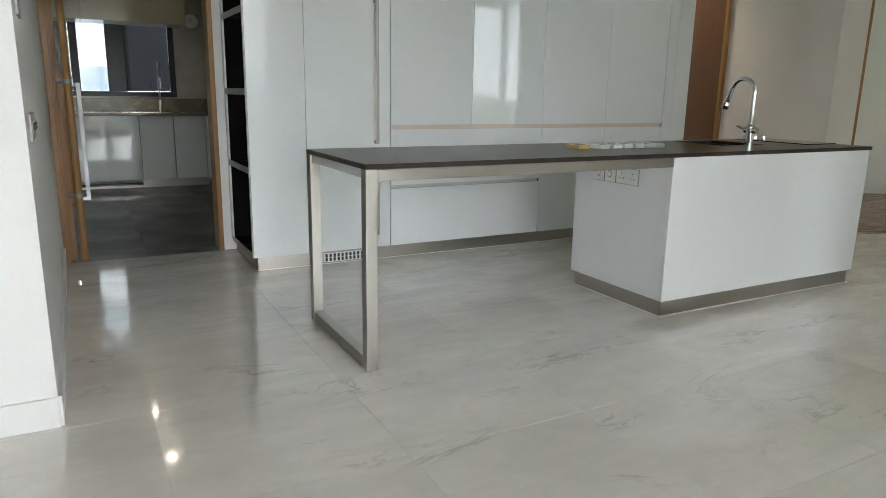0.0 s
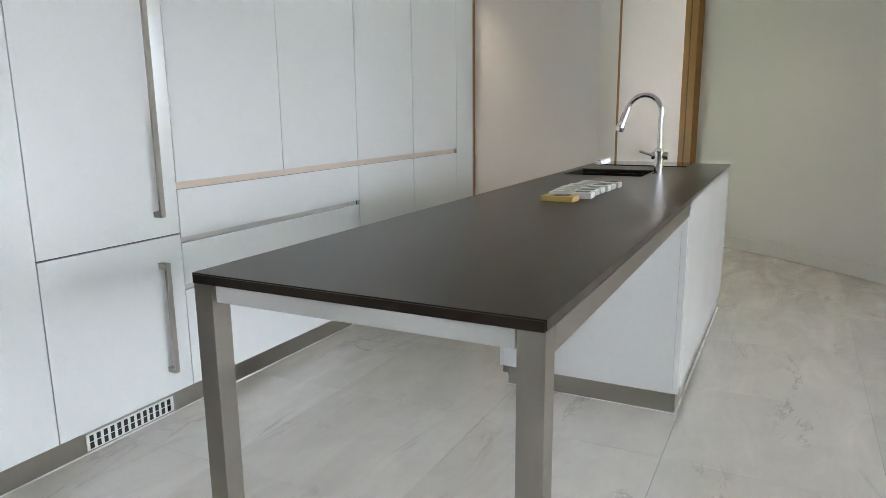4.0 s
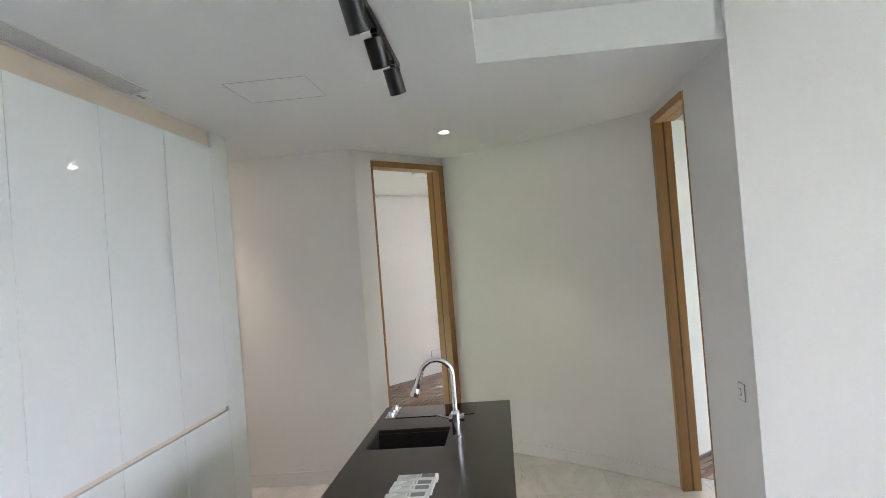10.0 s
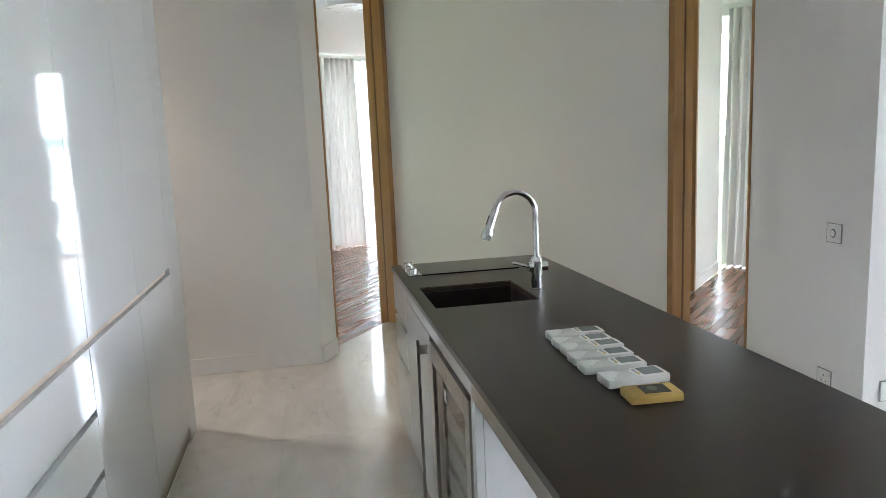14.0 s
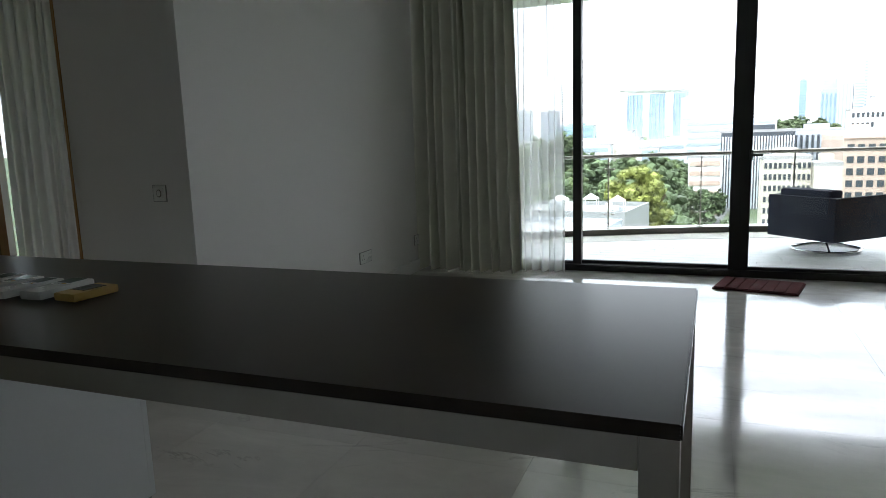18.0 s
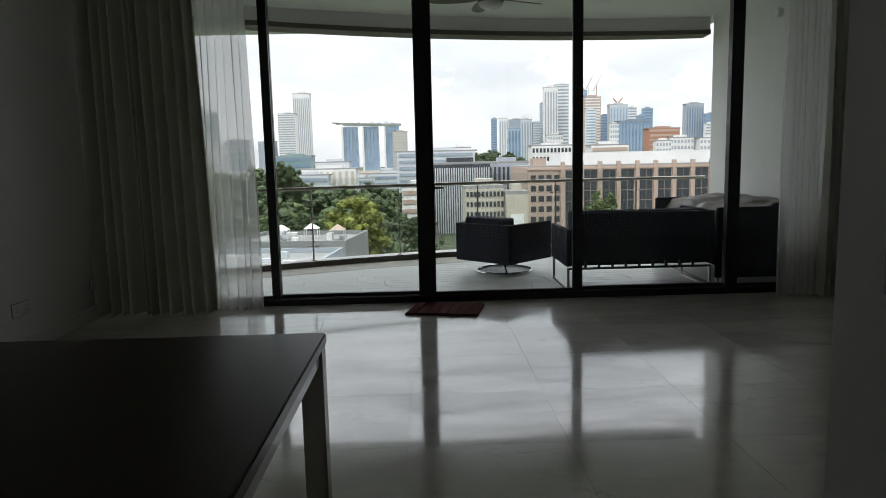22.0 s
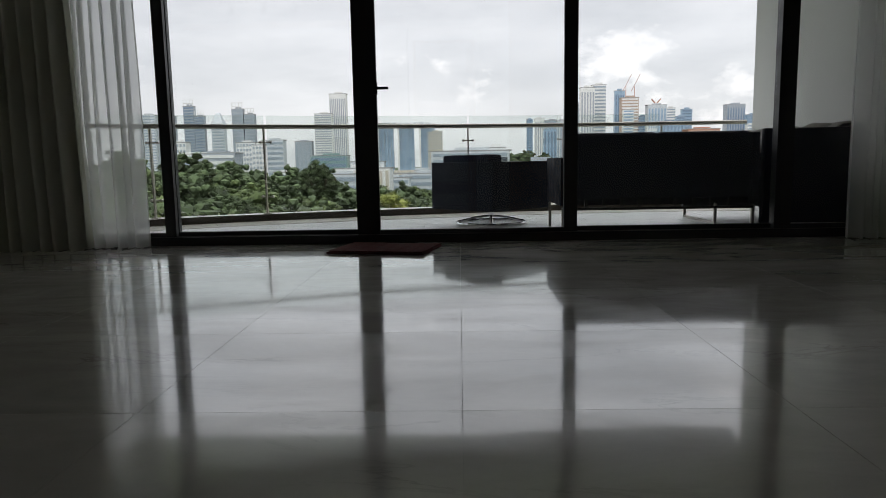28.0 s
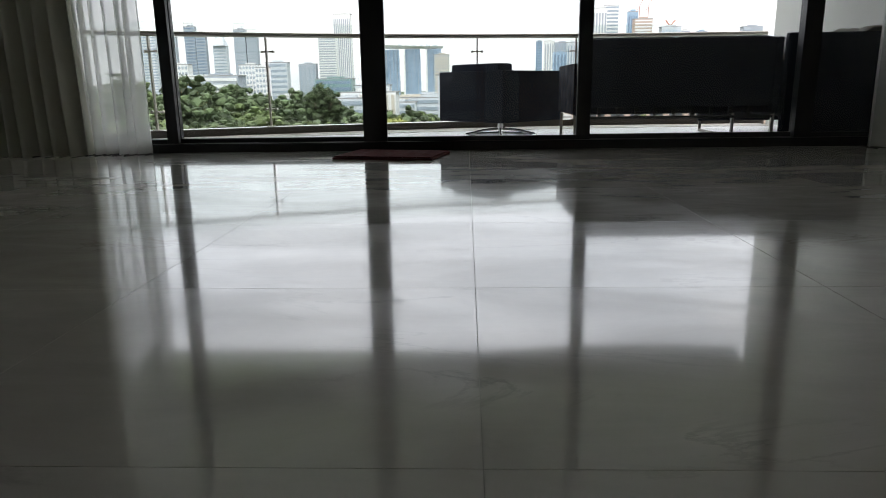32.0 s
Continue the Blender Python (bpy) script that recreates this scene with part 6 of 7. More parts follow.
def tower(label, x0, x1, z1, dist, material, style="bands", glass=None, depth=None, z0=None, n=None, crown=None, category="building"):
    """A far building with its front towards the flat. style: bands, fins, grid."""
    w, d = abs(x1 - x0), depth or abs(x1 - x0) * 0.6
    xc, base = (x0 + x1) / 2, terrain((x0 + x1) / 2, -dist) - 1 if z0 is None else z0
    yc = -dist - d / 2
    t = thing("apartment_tower" if category == "building" else "office_building", (xc, yc, base), label, category)
    boxpart("wall", (x0, x1, yc - d / 2, yc + d / 2, base, z1), material, t, bevel=0)
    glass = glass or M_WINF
    hgt = z1 - base
    if style == "bands":
        n = n or max(4, min(26, int(hgt / 7)))
        for k in range(n):
            ob = new("window_band", band(w * 0.94, d + 0.8, hgt / n * 0.48, glass))
            ob.parent = t
            ob.location = (0, 0, hgt * (k + 0.5) / n)
    elif style == "fins":
        n = n or max(4, int(w / 7))
        for k in range(n):
            ob = new("window_strip", band(w / n * 0.5, d + 0.8, hgt * 0.92, glass))
            ob.parent = t
            ob.location = (w * ((k + 0.5) / n - 0.5), 0, hgt * 0.49)
    elif style == "grid":
        rows_, cols = n
        for r in range(rows_):
            for c in range(cols):
                ob = new("window", band(w / cols * 0.6, d + 0.5, hgt / rows_ * 0.5, glass))
                ob.parent = t
                ob.location = (w * ((c + 0.5) / cols - 0.5), 0, hgt * (r + 0.5) / rows_)
    rb = boxpart("roof", (x0 + w * 0.03, x1 - w * 0.03, yc - d * 0.46, yc + d * 0.46, z1, z1 + max(1.2, hgt * 0.008)), M_ROOFB, t, bevel=0)
    boxpart("plant_room", (xc - w * 0.25, xc + w * 0.2, yc - d * 0.25, yc + d * 0.25, z1 + max(1.2, hgt * 0.008), z1 + max(3.5, hgt * 0.03)), material, t, bevel=0)
    if crown == "frame":
        bm = bmesh.new()
        hh = hgt * 0.09
        for sx in (-0.45, -0.15, 0.15, 0.45):
            box(bm, xc + w * sx - w * 0.02, xc + w * sx + w * 0.02, yc + d * 0.40, yc + d * 0.45, z1 + 1.2, z1 + hh)
        for fz in (0.5, 1.0):
            box(bm, xc - w * 0.47, xc + w * 0.47, yc + d * 0.40, yc + d * 0.45, z1 + hh * fz - 1.2, z1 + hh * fz)
        part("roof_frame", bm, M_WHITEB, t, "open white roof frame")
    if crown == "point":
        bm = bmesh.new()
        bmesh.ops.create_cone(bm, cap_ends=True, segments=4, radius1=w * 0.66, radius2=w * 0.2, depth=hgt * 0.2, matrix=Matrix.Translation((xc, yc, z1 + hgt * 0.1 + 1.5)) @ Matrix.Rotation(radians(45), 4, "Z"))
        part("pyramid_roof", bm, material, t, "tapered roof")
    if crown == "crane":
        bm = bmesh.new()
        for dx in (-0.3, 0.2):
            a = Vector((xc + dx * w, yc, z1 + 2))
            tube(bm, [a, a + Vector((0, 0, hgt * 0.14))], 1.0, 4)
            tube(bm, [a + Vector((8, 0, hgt * 0.08)), a + Vector((-14, 0, hgt * 0.30))], 0.8, 4)
        part("crane", bm, M_REDB, t, "red tower cranes")
    if crown == "red":
        bm = bmesh.new()
        for s_ in (-1, 1):
            tube(bm, [(xc, yc, z1 + 3), (xc + s_ * w * 0.25, yc, z1 + 17)], 2.2, 4)
        part("roof_sign", bm, M_REDB, t, "red roof emblem")
    return t


G, B_ = M_GREYB, M_BLUEB
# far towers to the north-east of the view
tower("pale haze-coloured apartment tower with window bands", 842, 798, 134, 1800, G)
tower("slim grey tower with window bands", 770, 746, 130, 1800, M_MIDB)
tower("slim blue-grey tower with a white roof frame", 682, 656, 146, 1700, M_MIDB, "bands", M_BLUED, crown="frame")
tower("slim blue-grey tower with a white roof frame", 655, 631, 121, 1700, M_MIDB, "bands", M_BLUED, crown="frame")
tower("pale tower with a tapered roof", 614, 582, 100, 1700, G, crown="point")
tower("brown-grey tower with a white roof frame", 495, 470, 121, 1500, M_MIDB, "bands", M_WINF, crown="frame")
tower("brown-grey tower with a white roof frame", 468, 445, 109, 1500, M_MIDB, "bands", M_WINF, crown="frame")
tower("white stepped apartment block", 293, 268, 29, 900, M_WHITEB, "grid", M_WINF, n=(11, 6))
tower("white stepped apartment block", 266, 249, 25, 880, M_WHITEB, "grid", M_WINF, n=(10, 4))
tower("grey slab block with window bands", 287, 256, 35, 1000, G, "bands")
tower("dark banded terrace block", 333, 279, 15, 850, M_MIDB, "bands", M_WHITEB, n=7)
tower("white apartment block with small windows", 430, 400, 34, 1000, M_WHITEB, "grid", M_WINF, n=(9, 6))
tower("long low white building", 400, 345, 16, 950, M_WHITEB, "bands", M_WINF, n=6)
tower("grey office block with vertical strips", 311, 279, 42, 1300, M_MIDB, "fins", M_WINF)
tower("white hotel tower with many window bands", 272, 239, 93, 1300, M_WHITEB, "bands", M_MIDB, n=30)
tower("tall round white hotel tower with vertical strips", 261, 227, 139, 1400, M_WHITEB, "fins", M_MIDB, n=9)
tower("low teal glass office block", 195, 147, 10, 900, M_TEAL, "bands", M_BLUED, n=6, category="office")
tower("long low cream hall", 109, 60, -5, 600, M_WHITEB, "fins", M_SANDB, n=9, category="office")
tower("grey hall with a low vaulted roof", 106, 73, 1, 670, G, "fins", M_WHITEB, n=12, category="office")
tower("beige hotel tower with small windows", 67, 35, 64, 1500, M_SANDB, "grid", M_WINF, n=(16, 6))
# three-legged hotel with its boat-shaped roof deck
t = thing("hotel_tower", (200, -2400, GZ), "blue glass three-legged hotel under a long roof deck", "hotel")
for a, b in ((275, 228), (204, 156), (129, 84)):
    bm = bmesh.new()
    for s0, s1 in ((-10, 0), (10, 22)):
        vs = []
        for z, k in ((GZ, 1.0), (121, 0.35)):
            for yy in (-2400 + s0 * k - 8, -2400 + s0 * k + 8):
                vs += [bm.verts.new((a + 6 * k, yy, z)), bm.verts.new((b - 2 * k, yy, z))]
        for f in ((0, 1, 3, 2), (4, 5, 7, 6), (0, 1, 5, 4), (2, 3, 7, 6), (0, 2, 6, 4), (1, 3, 7, 5)):
            bm.faces.new([vs[i] for i in f])
    lg = part("tower_leg", bm, M_BLUEB, t, "blue glass tower leg")
    bm = bmesh.new()
    box(bm, a + 1, a + 7, -2394, -2380, GZ, 121)
    part("end_wall", bm, M_WHITEB, lg, "white end wall")
    for k in range(4):
        bm = bmesh.new()
        xx = b + (a - b) * (k + 0.5) / 4
        box(bm, xx - 0.8, xx + 0.8, -2392, -2381, GZ, 120)
        part("mullion_strip", bm, M_MIDB, lg)
bm = bmesh.new()
cols = []
for k in range(25):
    u = k / 24
    x = 314 - 238 * u
    wd = 20 * math.sin(math.pi * (0.06 + 0.9 * u)) ** 0.4
    lift = 8 * (1 - u) ** 2
    cols.append([bm.verts.new((x, -2398 + sy * wd, z + lift * (1.6 if z < 125 and u < 0.14 else 0.5 if z < 125 else 1))) for sy, z in ((-0.6, 122), (0.6, 122), (1, 130), (-1, 130))])
for p, q in zip(cols, cols[1:]):
    for k in range(4):
        bm.faces.new((p[k], p[(k + 1) % 4], q[(k + 1) % 4], q[k]))
bm.faces.new(cols[0])
bm.faces.new(cols[-1][::-1])
part("roof_deck", bm, M_WHITEB, t, "long boat-shaped white roof deck")
for k in range(9):
    x = 296 - 24 * k
    boxpart("roof_pavilion", (x - 7, x + 4 + (k % 3) * 3, -2402, -2392, 130, 135 + (k % 4)), M_GREYB, t, bevel=0)
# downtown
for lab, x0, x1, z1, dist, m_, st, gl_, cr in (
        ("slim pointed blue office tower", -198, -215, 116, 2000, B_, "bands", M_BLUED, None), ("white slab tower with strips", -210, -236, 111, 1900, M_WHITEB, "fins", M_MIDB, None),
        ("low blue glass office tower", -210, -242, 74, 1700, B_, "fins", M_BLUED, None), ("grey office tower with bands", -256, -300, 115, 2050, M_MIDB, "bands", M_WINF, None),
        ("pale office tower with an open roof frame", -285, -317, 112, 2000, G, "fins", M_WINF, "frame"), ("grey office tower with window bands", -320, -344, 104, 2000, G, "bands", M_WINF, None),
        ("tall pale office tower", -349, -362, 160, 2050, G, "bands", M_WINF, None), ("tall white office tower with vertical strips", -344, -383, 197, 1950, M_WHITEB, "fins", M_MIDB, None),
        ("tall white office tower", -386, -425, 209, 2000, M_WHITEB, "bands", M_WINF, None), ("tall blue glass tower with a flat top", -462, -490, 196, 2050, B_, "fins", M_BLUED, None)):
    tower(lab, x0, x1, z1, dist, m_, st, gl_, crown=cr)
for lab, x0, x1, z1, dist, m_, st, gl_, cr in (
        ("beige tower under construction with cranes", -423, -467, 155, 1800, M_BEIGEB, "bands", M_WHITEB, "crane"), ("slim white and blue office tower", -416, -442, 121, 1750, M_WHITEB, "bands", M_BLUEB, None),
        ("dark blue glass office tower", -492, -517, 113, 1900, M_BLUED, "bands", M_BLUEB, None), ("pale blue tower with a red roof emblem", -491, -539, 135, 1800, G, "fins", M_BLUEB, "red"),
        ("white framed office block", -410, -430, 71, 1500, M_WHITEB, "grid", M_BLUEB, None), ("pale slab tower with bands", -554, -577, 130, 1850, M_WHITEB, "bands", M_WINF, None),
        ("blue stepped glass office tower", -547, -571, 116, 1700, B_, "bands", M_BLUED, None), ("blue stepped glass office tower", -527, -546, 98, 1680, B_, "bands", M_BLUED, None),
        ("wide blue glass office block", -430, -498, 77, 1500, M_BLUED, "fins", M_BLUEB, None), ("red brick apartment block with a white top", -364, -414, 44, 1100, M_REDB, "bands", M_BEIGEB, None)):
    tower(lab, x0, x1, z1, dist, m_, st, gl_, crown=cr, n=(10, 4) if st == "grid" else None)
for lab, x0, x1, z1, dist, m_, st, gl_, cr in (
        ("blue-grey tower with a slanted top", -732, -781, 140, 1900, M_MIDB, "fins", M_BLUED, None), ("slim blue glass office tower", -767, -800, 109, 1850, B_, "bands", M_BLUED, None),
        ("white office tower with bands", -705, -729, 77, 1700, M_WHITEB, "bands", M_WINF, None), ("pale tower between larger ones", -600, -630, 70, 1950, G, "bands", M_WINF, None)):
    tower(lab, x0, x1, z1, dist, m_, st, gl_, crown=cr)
tower("white apartment block with small windows", -236, -252, 15, 690, M_WHITEB, "grid", M_MIDB, n=(9, 5))
tower("white apartment block with small windows", -254, -279, 18, 700, M_WHITEB, "grid", M_MIDB, n=(9, 7))
tower("white apartment block with small windows", -281, -310, 17, 690, M_WHITEB, "grid", M_MIDB, n=(9, 8))
tower("white apartment block with small windows", -163, -184, 30, 900, M_WHITEB, "grid", M_MIDB, n=(9, 6))
tower("low white and beige block", -138, -169, 10, 560, M_WHITEB, "bands", M_BEIGEB, n=8)
tower("white framed office with dark window bays", -111, -152, 13, 700, M_WHITEB, "grid", M_WINB, n=(6, 11), category="office")
tower("long pale blue-grey office", 22, -42, 8, 560, G, "bands", M_WINF, n=9, depth=30, category="office")
tower("pale office top floor", -24, -41, 11, 595, M_WHITEB, "bands", M_WINF, n=8, depth=20, category="office")
tower("dark office with vertical white fins", -3, -35, -1.2, 360, M_WINB, "fins", M_GREYB, n=26, depth=40, category="office")
tower("grey office with tall window strips", -36.5, -59, -1.5, 385, M_MIDB, "fins", M_WINB, n=9, depth=30, category="office")
tower("cream podium block with ribbon windows", 11, -3, -12, 330, M_WHITEB, "bands", M_BEIGEB, n=6, depth=20, category="office")
tower("small white hotel with a grid of windows", -15, -29, -9.5, 245, M_SANDB, "grid", M_WINB, n=(8, 10), depth=22, category="hotel")
tower("plain cream hotel wing", -29.2, -37, -11.5, 240, M_SANDB, "grid", M_WHITEB, n=(1, 1), depth=16, category="hotel")
# the big beige office with its piers and window pairs
t = thing("office_building", (-100, -300, GZ), "large beige stone office with rows of dark windows", "office")
BX0, BX1, BZ, BD = -165.0, -46.0, -3.0, 300.0
boxpart("wall", (BX0, BX1, -BD - 60, -BD, GZ - 1, BZ), M_BEIGEB, t, bevel=0)
bm = bmesh.new()
box(bm, -0.9, 0.9, -0.5, 0.9, 0, BZ - GZ + 2.2)
pier = mesh(bm, "pier", M_BEIGEB)
bm = bmesh.new()
box(bm, -1.3, -0.05, -0.3, 0.25, 0, 4.25)
box(bm, 0.05, 1.3, -0.3, 0.25, 0, 4.25)
win_me = mesh(bm, "window", M_WINB)
bm = bmesh.new()
box(bm, -1.15, 1.15, -0.3, 0.25, 0, 2.5)
sm_me = mesh(bm, "window", M_WINB)
k = 0
x = BX1 - 15.5
while x > BX0 + 4:
    ob = new("pier", pier)
    ob.parent, ob.location = t, (x + 100, 300 - BD, 0)
    for r in range(7):
        for dx in (-5.6, -2.7):
            ob = new("window", win_me)
            ob.parent, ob.location = t, (x + 100 + dx, 300 - BD, 1.5 + r * 4.6)
    x -= 8.3
for c in range(4):
    for r in range(7):
        ob = new("window", sm_me)
        ob.parent, ob.location = t, (BX1 + 100 - 2.4 - 3.5 * c, 300 - BD, 1.5 + r * 4.6)
boxpart("roof", (BX0 + 1, BX1 - 1, -BD - 59, -BD - 1, BZ, BZ + 0.6), M_ROOFB, t, bevel=0)
boxpart("plant_room", (BX0 + 4, BX1 - 17, -BD - 40, -BD - 12, BZ + 0.61, BZ + 6.2), M_WHITEB, t, "long white rooftop plant room", bevel=0)
boxpart("plant_room", (BX1 - 9, BX1 - 3, -BD - 14, -BD - 5, BZ + 0.61, BZ + 4.0), M_BEIGEB, t, bevel=0)
boxpart("cornice", (BX0, BX1 + 0.5, -BD - 0.2, -BD + 0.6, BZ - 1.2, BZ - 0.2), M_BEIGEB, t, bevel=0)

# flat-roofed houses right below, with roof terraces
def flat_block(label, x0, x1, y0, y1, z1, m_, turn):
    c = Vector(((x0 + x1) / 2, (y0 + y1) / 2, 0))
    w, d = abs(x1 - x0), abs(y1 - y0)
    mm = Matrix.Translation(c) @ Matrix.Rotation(radians(turn), 4, "Z")
    t = thing("terrace_block", (c.x, c.y, GZ), label, "building")

    def bp(nm, dims, material):
        bm = bmesh.new()
        box(bm, *dims, m=mm)
        return part(nm, bm, material, t)
    bp("wall", (-w / 2, w / 2, -d / 2, d / 2, GZ - 1, z1), m_)
    bp("roof", (-w / 2 + 0.5, w / 2 - 0.5, -d / 2 + 0.5, d / 2 - 0.5, z1, z1 + 0.15), M_ROOFB)
    for a, b, e_, f_ in ((-w / 2, w / 2, d / 2 - 0.4, d / 2), (-w / 2, w / 2, -d / 2, -d / 2 + 0.4), (-w / 2, -w / 2 + 0.4, -d / 2 + 0.41, d / 2 - 0.41), (w / 2 - 0.4, w / 2, -d / 2 + 0.41, d / 2 - 0.41)):
        bp("parapet", (a, b, e_, f_, z1, z1 + 1.0), m_)
    for k in range(int(w / 3)):
        bp("window", (-w / 2 + 0.7 + 3 * k, -w / 2 + 2.7 + 3 * k, d / 2 - 0.2, d / 2 + 0.12, z1 - 2.6, z1 - 0.8), M_WINB)
        bp("window", (-w / 2 + 0.7 + 3 * k, -w / 2 + 2.7 + 3 * k, d / 2 - 0.2, d / 2 + 0.12, z1 - 6.0, z1 - 4.2), M_WINB)
    r_ = random.Random(int(w * 10))
    for k in range(int(w / 3.2)):
        xx, yy = r_.uniform(-w / 2 + 2, w / 2 - 3), r_.uniform(-d / 2 + 1.5, d / 2 - 2.5)
        bp("roof_unit", (xx, xx + r_.uniform(0.8, 2.2), yy, yy + r_.uniform(0.8, 1.8), z1 + 0.16, z1 + r_.uniform(0.7, 1.6)), M_WHITEB if k % 2 else M_GREYB)
    return t


flat_block("grey apartment block with a flat roof terrace", 38, 14, -152, -132, -14.9, M_CONCB, -8)
flat_block("white low houses with flat roofs", 44, 16, -124, -104, -15.2, M_MIDB, -6)
flat_block("white low houses with flat roofs", 70, 46, -128, -108, -15.6, M_MIDB, -6)
for x, y, z, m_ in ((30, -141, -14.7, M_WHITEB), (24, -143, -14.7, M_WHITEB), (18, -139, -14.7, M_BEIGEB)):
    t = thing("roof_canopy", (x, y, z), "small pitched canopy tent on a roof terrace", "canopy", "roof canopies")
    bm = bmesh.new()
    bmesh.ops.create_cone(bm, cap_ends=True, segments=4, radius1=2.2, radius2=0.15, depth=1.1, matrix=Matrix.Translation((x, y, z + 2.75)) @ Matrix.Rotation(radians(45), 4, "Z"))
    part("canopy_roof", bm, m_, t)
    for sx in (-1.4, 1.4):
        for sy in (-1.4, 1.4):
            boxpart("pole", (x + sx - 0.06, x + sx + 0.06, y + sy - 0.06, y + sy + 0.06, z, z + 2.2), M_WHITEB, t, bevel=0)

rb_ = random.Random(17)
for k in range(16):
    d_, w_ = rb_.uniform(560, 900), rb_.uniform(22, 48)
    x_ = rb_.uniform(0.02, 0.46) * d_
    tower("low white city block with ribbon windows", x_ + w_ / 2, x_ - w_ / 2, rb_.uniform(-24, -9), d_, (M_WHITEB, M_GREYB, M_SANDB)[k % 3], "bands", M_WINF, n=3 + k % 3, depth=18)

# ---- trees ----
bm = bmesh.new()
bmesh.ops.create_icosphere(bm, subdivisions=1, radius=1.0)
ICO_V = np.array([v.co[:] for v in bm.verts])
bm.verts.index_update()
ICO_F = np.array([[v.index for v in f.verts] for f in bm.faces])
bm.free()
rg = np.random.default_rng(5)


def foliage(spots, clumps, leaves, leaf, small=0.18, large=0.36):
    """Crowns of uneven clumps with loose leaf sprays round them. spots: rows of x, y, crown bottom, radius, crown height."""
    V_, F_ = [], []
    base = 0
    for x, y, z, r, h in spots:
        cc = rg.normal(0, 1, (clumps, 3))
        cc /= np.linalg.norm(cc, axis=1)[:, None]
        cc *= rg.uniform(0.35, 0.85, (clumps, 1))
        cc = cc * (r, r, h / 2) + (x, y, z + h / 2)
        sz = rg.uniform(small, large, clumps) * r
        for c, s_ in zip(cc, sz):
            v = ICO_V * (1 + rg.uniform(-0.35, 0.35, (12, 1))) * (s_, s_, s_ * 0.7) + c
            V_.append(v)
            F_.extend([[base + i for i in f] for f in ICO_F.tolist()])
            base += 12
        if leaves:
            d = rg.normal(0, 1, (leaves, 3))
            d /= np.linalg.norm(d, axis=1)[:, None]
            pick = rg.integers(0, clumps, leaves)
            p = cc[pick] + d * sz[pick][:, None] * rg.uniform(0.8, 1.25, (leaves, 1)) * (1, 1, 0.75)
            a = rg.normal(0, 1, (leaves, 3)) * leaf
            b = rg.normal(0, 1, (leaves, 3)) * leaf
            q = np.stack([p - a, p - b * 0.6, p + a, p + b * 0.6], 1).reshape(-1, 3)
            V_.append(q)
            F_.extend([[base + 4 * i, base + 4 * i + 1, base + 4 * i + 2, base + 4 * i + 3] for i in range(leaves)])
            base += 4 * leaves
    return np.concatenate(V_), F_


def stuff_mesh(name, spots, clumps, leaves, leaf, material, label, category):
    v, f = foliage(spots, clumps, leaves, leaf, 0.11, 0.24)
    me = bpy.data.meshes.new(name)
    me.from_pydata(v.tolist(), [], f)
    me.materials.append(material)
    return tagged(new(name, me), label, category, kind="stuff")


rr = random.Random(21)
spots, spots2 = [], []
for _ in range(620):
    d = rr.uniform(158, 480)
    x = rr.uniform(0.045 * d + 2, 0.62 * d)
    y = -d
    if 10 < x < 42 and d < 172:
        continue
    r = 4.0 + 10.5 * rr.random() ** 1.7
    (spots2 if rr.random() < 0.22 else spots).append((x, y, terrain(x, y) + rr.uniform(3, 5), r, r * rr.uniform(1.3, 1.9)))
for _ in range(150):
    x, d = rr.uniform(-190, -30), rr.uniform(840, 1000)
    r = rr.uniform(7, 12)
    spots.append((x, -d, terrain(x, -d) + 2, r, r * 1.3))
for _ in range(260):
    d = rr.uniform(480, 860)
    x = rr.uniform(0.02 * d, 0.5 * d)
    r = rr.uniform(6, 10)
    spots.append((x, -d, terrain(x, -d) + 3, r, r * 1.3))
for _ in range(90):
    d = rr.uniform(420, 520)
    x = rr.uniform(-0.02 * d, 0.16 * d)
    r = rr.uniform(5, 9)
    spots.append((x, -d, terrain(x, -d) + 4, r, r * 1.5))
for _ in range(16):
    spots.append((rr.uniform(-5, 13), -rr.uniform(285, 312), GZ + 3, rr.uniform(3, 5.5), rr.uniform(11, 14)))
for _ in range(9):
    spots2.append((rr.uniform(8.5, 13), -rr.uniform(205, 250), GZ + 3, rr.uniform(2.5, 4), rr.uniform(10, 13)))
spots.append((1.6, -150, -25, 2.3, 11))
stuff_mesh("woods", spots, 34, 330, 0.50, M_LEAF, "dense dark green park woods below the flat", "woods")
stuff_mesh("woods", spots2, 36, 420, 0.50, M_LEAF3, "lighter green trees among the park woods", "woods")
sp = []
for k in range(60):
    x, y = rr.choice([(-9.5, 0), (9, 0), (0.0, 0)])[0] + rr.uniform(-1, 1), -rr.uniform(90, 300)
    i = next(j for j in range(len(pts) - 1) if pts[j + 1][1] <= y)
    u = (y - pts[i][1]) / (pts[i + 1][1] - pts[i][1])
    r = rr.uniform(1.8, 3.2)
    sp.append((x + pts[i][0] + (pts[i + 1][0] - pts[i][0]) * u, y, GZ + 2, r, r * 1.8))
stuff_mesh("roadside_trees", sp, 12, 90, 0.3, M_LEAF, "small dark green trees lining the road", "trees")


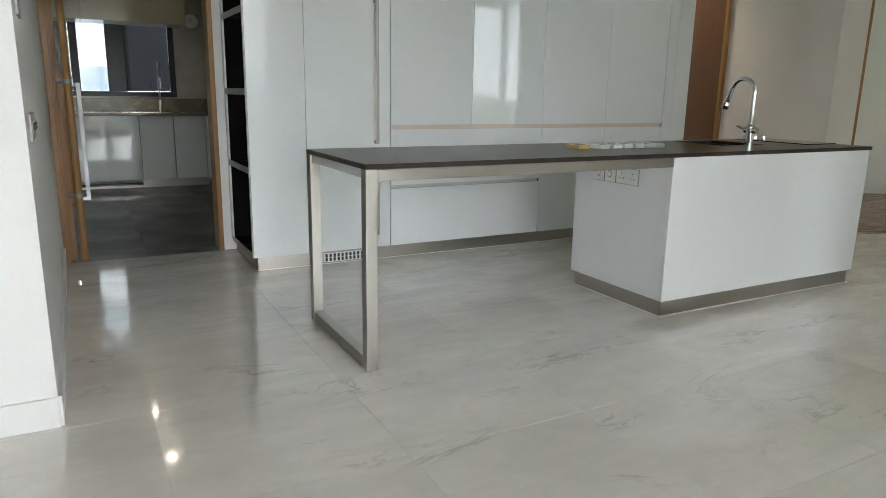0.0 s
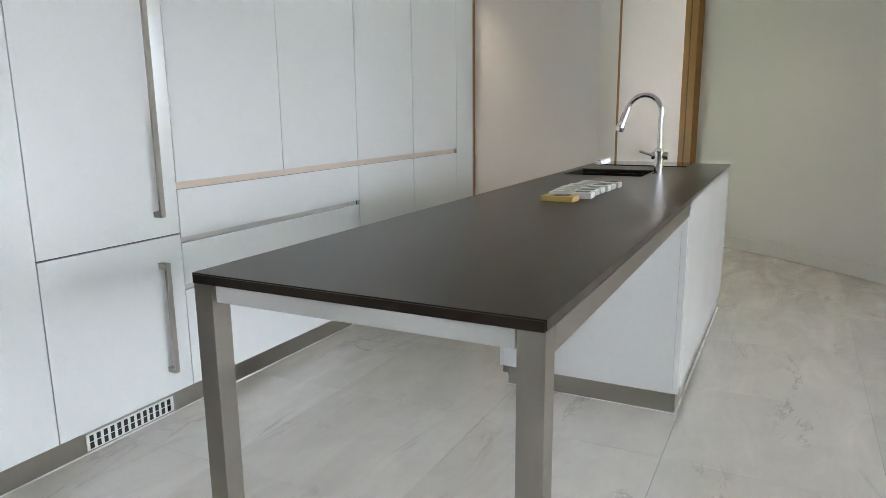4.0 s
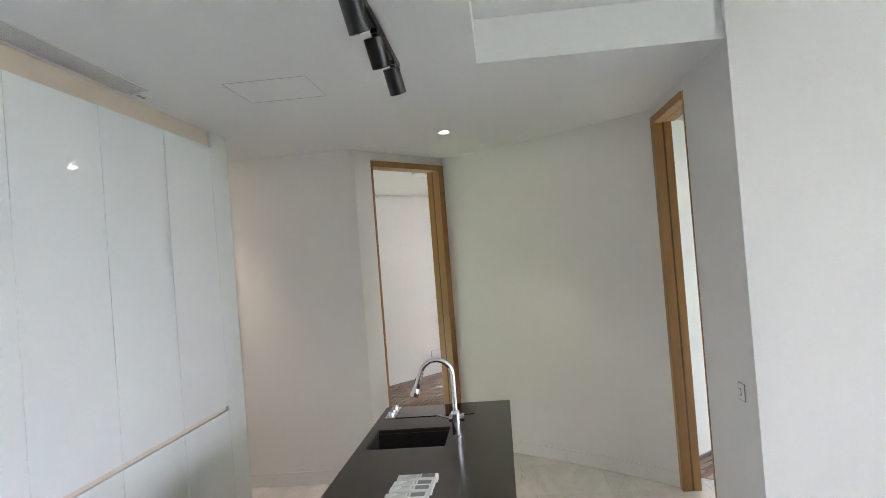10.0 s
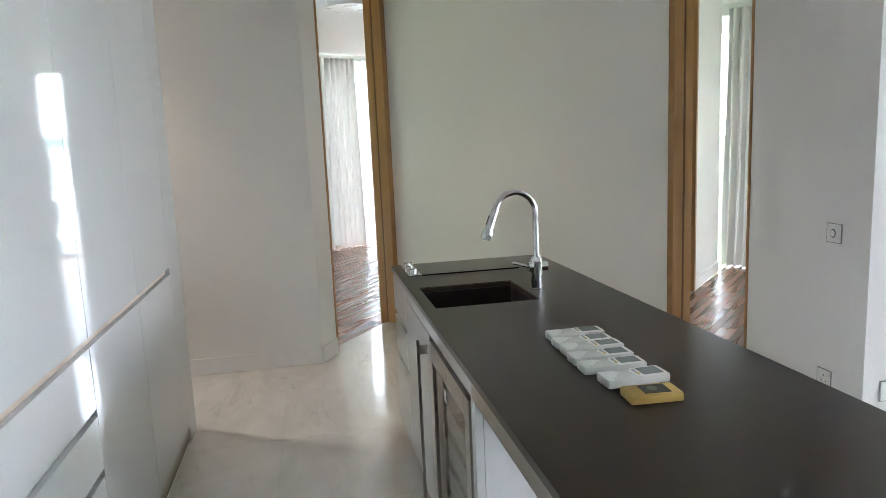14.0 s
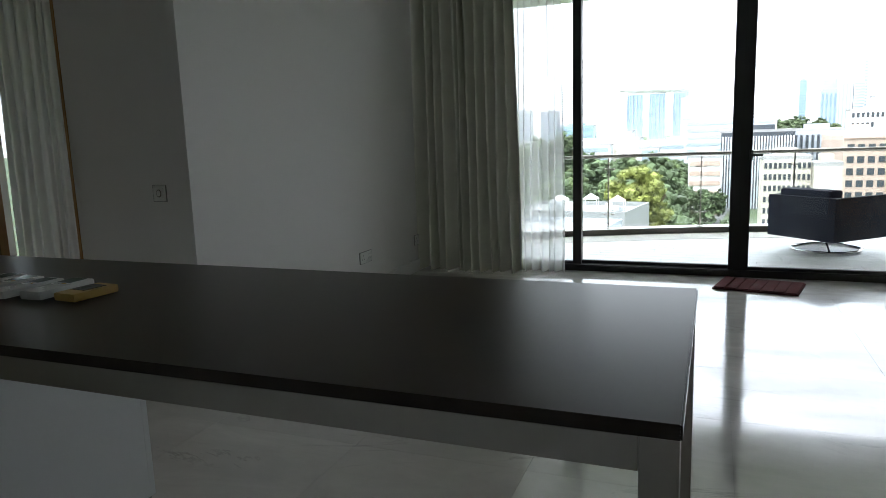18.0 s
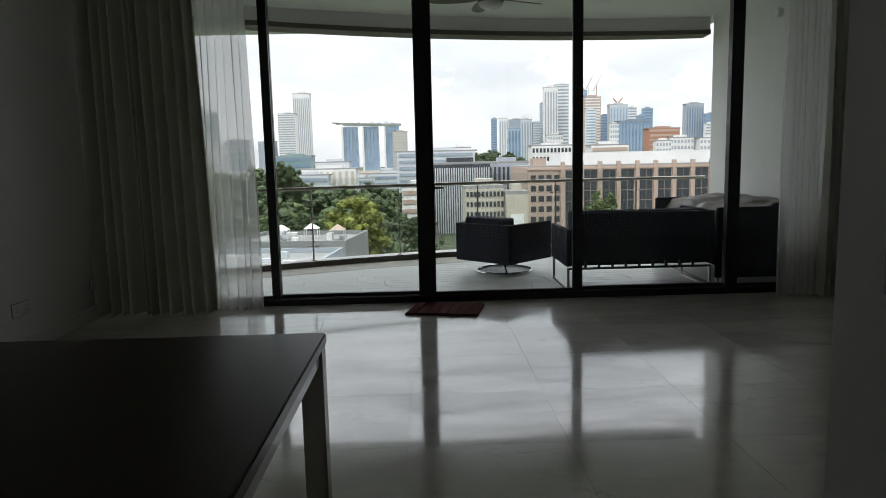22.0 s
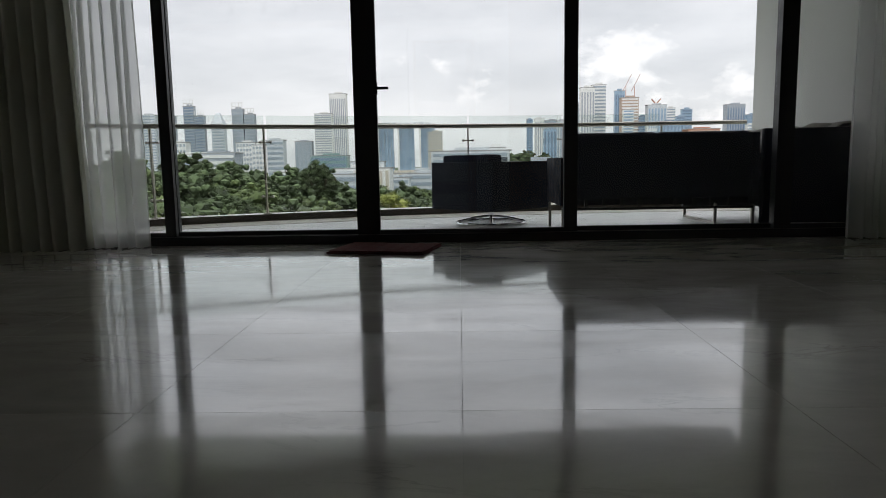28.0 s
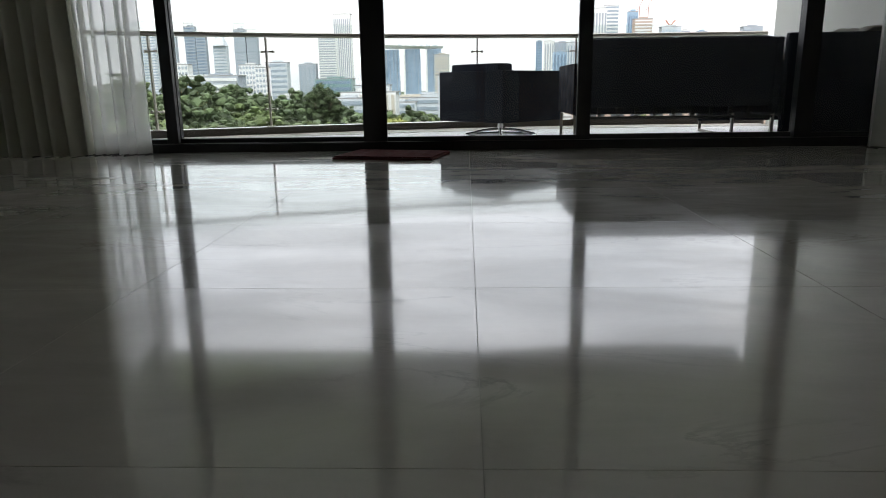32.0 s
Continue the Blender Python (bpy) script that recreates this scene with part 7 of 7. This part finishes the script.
def tree(x, y, z0, r, h, material, label, seed):
    """A near tree: trunk, limbs and a crown of many leaf sprays."""
    rr_ = random.Random(seed)
    t = thing("tree", (x, y, z0), label, "tree")
    bm = bmesh.new()
    cyl(bm, (x, y, z0 - 0.5), (x + 0.3, y, z0 + h * 0.55), r * 0.09, 12, r * 0.05)
    part("trunk", bm, M_TRUNK, t)
    for k in range(6):
        a = k * 1.05 + rr_.uniform(-0.3, 0.3)
        bm = bmesh.new()
        tube(bm, [(x + 0.2, y, z0 + h * 0.35), (x + math.cos(a) * r * 0.35, y + math.sin(a) * r * 0.35, z0 + h * 0.55), (x + math.cos(a) * r * 0.7, y + math.sin(a) * r * 0.7, z0 + h * 0.72)], r * 0.03, 7)
        part("limb", bm, M_TRUNK, t)
    v, f = foliage([(x, y, z0 + h * 0.3, r, h * 0.72)], 170, 15000, r * 0.026, 0.09, 0.19)
    # the clumps of a near crown are smaller than its spread
    me = bpy.data.meshes.new("crown")
    me.from_pydata(v.tolist(), [], f)
    me.materials.append(material)
    ob = new("crown", me)
    ob.parent = t
    ob.matrix_parent_inverse = Matrix.Translation((-x, -y, -z0))
    return t


tree(17, -172, GZ + 3, 9.1, 29, M_LEAF2, "large yellow-green spreading park tree", 1)
tree(-31.5, -118, -21.2, 3.6, 17, M_LEAF3, "bright green rounded street tree", 2)
tree(-21, -130, -30, 3.6, 14, M_LEAF3, "bright green small street tree", 3)
tree(-41, -150, -32, 4.2, 16, M_LEAF3, "green street tree in front of the office", 4)
tree(12.8, -112, -28, 1.8, 12, M_LEAF, "dark conical tree beside the flat roofs", 5)
tree(66, -325, GZ + 6, 11, 35, M_LEAF, "tall dark leafy park tree", 13)
tree(42, -178, GZ + 2, 7.5, 25, M_LEAF3, "tall leafy park tree", 6)
tree(33, -185, GZ + 2, 7, 25, M_LEAF, "dark leafy park tree", 7)
tree(60, -190, GZ + 2, 8, 28, M_LEAF, "dark leafy park tree", 8)
# neighbouring apartment block and trees past the bedroom window
t = thing("apartment_tower", (66, -22, GZ), "white apartment block with rows of square windows", "building")
boxpart("wall", (58, 74, -36, -9, GZ, 2.6), M_WHITEB, t, bevel=0)
boxpart("roof", (57.5, 74.5, -36.5, -8.5, 2.6, 3.3), M_TEAL, t, "pale green roof edge", bevel=0)
for r_ in range(6):
    for c_ in range(8):
        boxpart("window", (57.85, 58.1, -34.6 + 3.3 * c_, -33.0 + 3.3 * c_, 0.0 - 3.1 * r_, 1.5 - 3.1 * r_), M_WINB, t, bevel=0)
    boxpart("sill_band", (57.8, 58.05, -35.8, -9.2, -0.35 - 3.1 * r_, -0.15 - 3.1 * r_), M_GREYB, t, bevel=0)
tree(44, -5.5, -16, 4.2, 18, M_LEAF3, "leafy tree beside the neighbouring block", 11)
tree(50, -2, -16, 4.8, 19, M_LEAF, "dark leafy tree beside the neighbouring block", 12)
# white apartment building seen from the pantry window
t = tower("white apartment block with curved balconies", -9, 1, 14, -34, M_WHITEB, "grid", M_WINF, n=(14, 4), depth=8, z0=GZ)

# ---- floor slabs ----
XJ, YJ = -0.862, -0.705
for i in range(-9, 9):
    for j in range(-6, 5):
        x0, x1 = XJ + i * SX, XJ + (i + 1) * SX
        y0, y1 = max(YJ + j * SY, WIN), min(YJ + (j + 1) * SY, 2.63)
        if y1 - y0 < 0.02:
            continue
        slab(x0, x1, y0, y1)
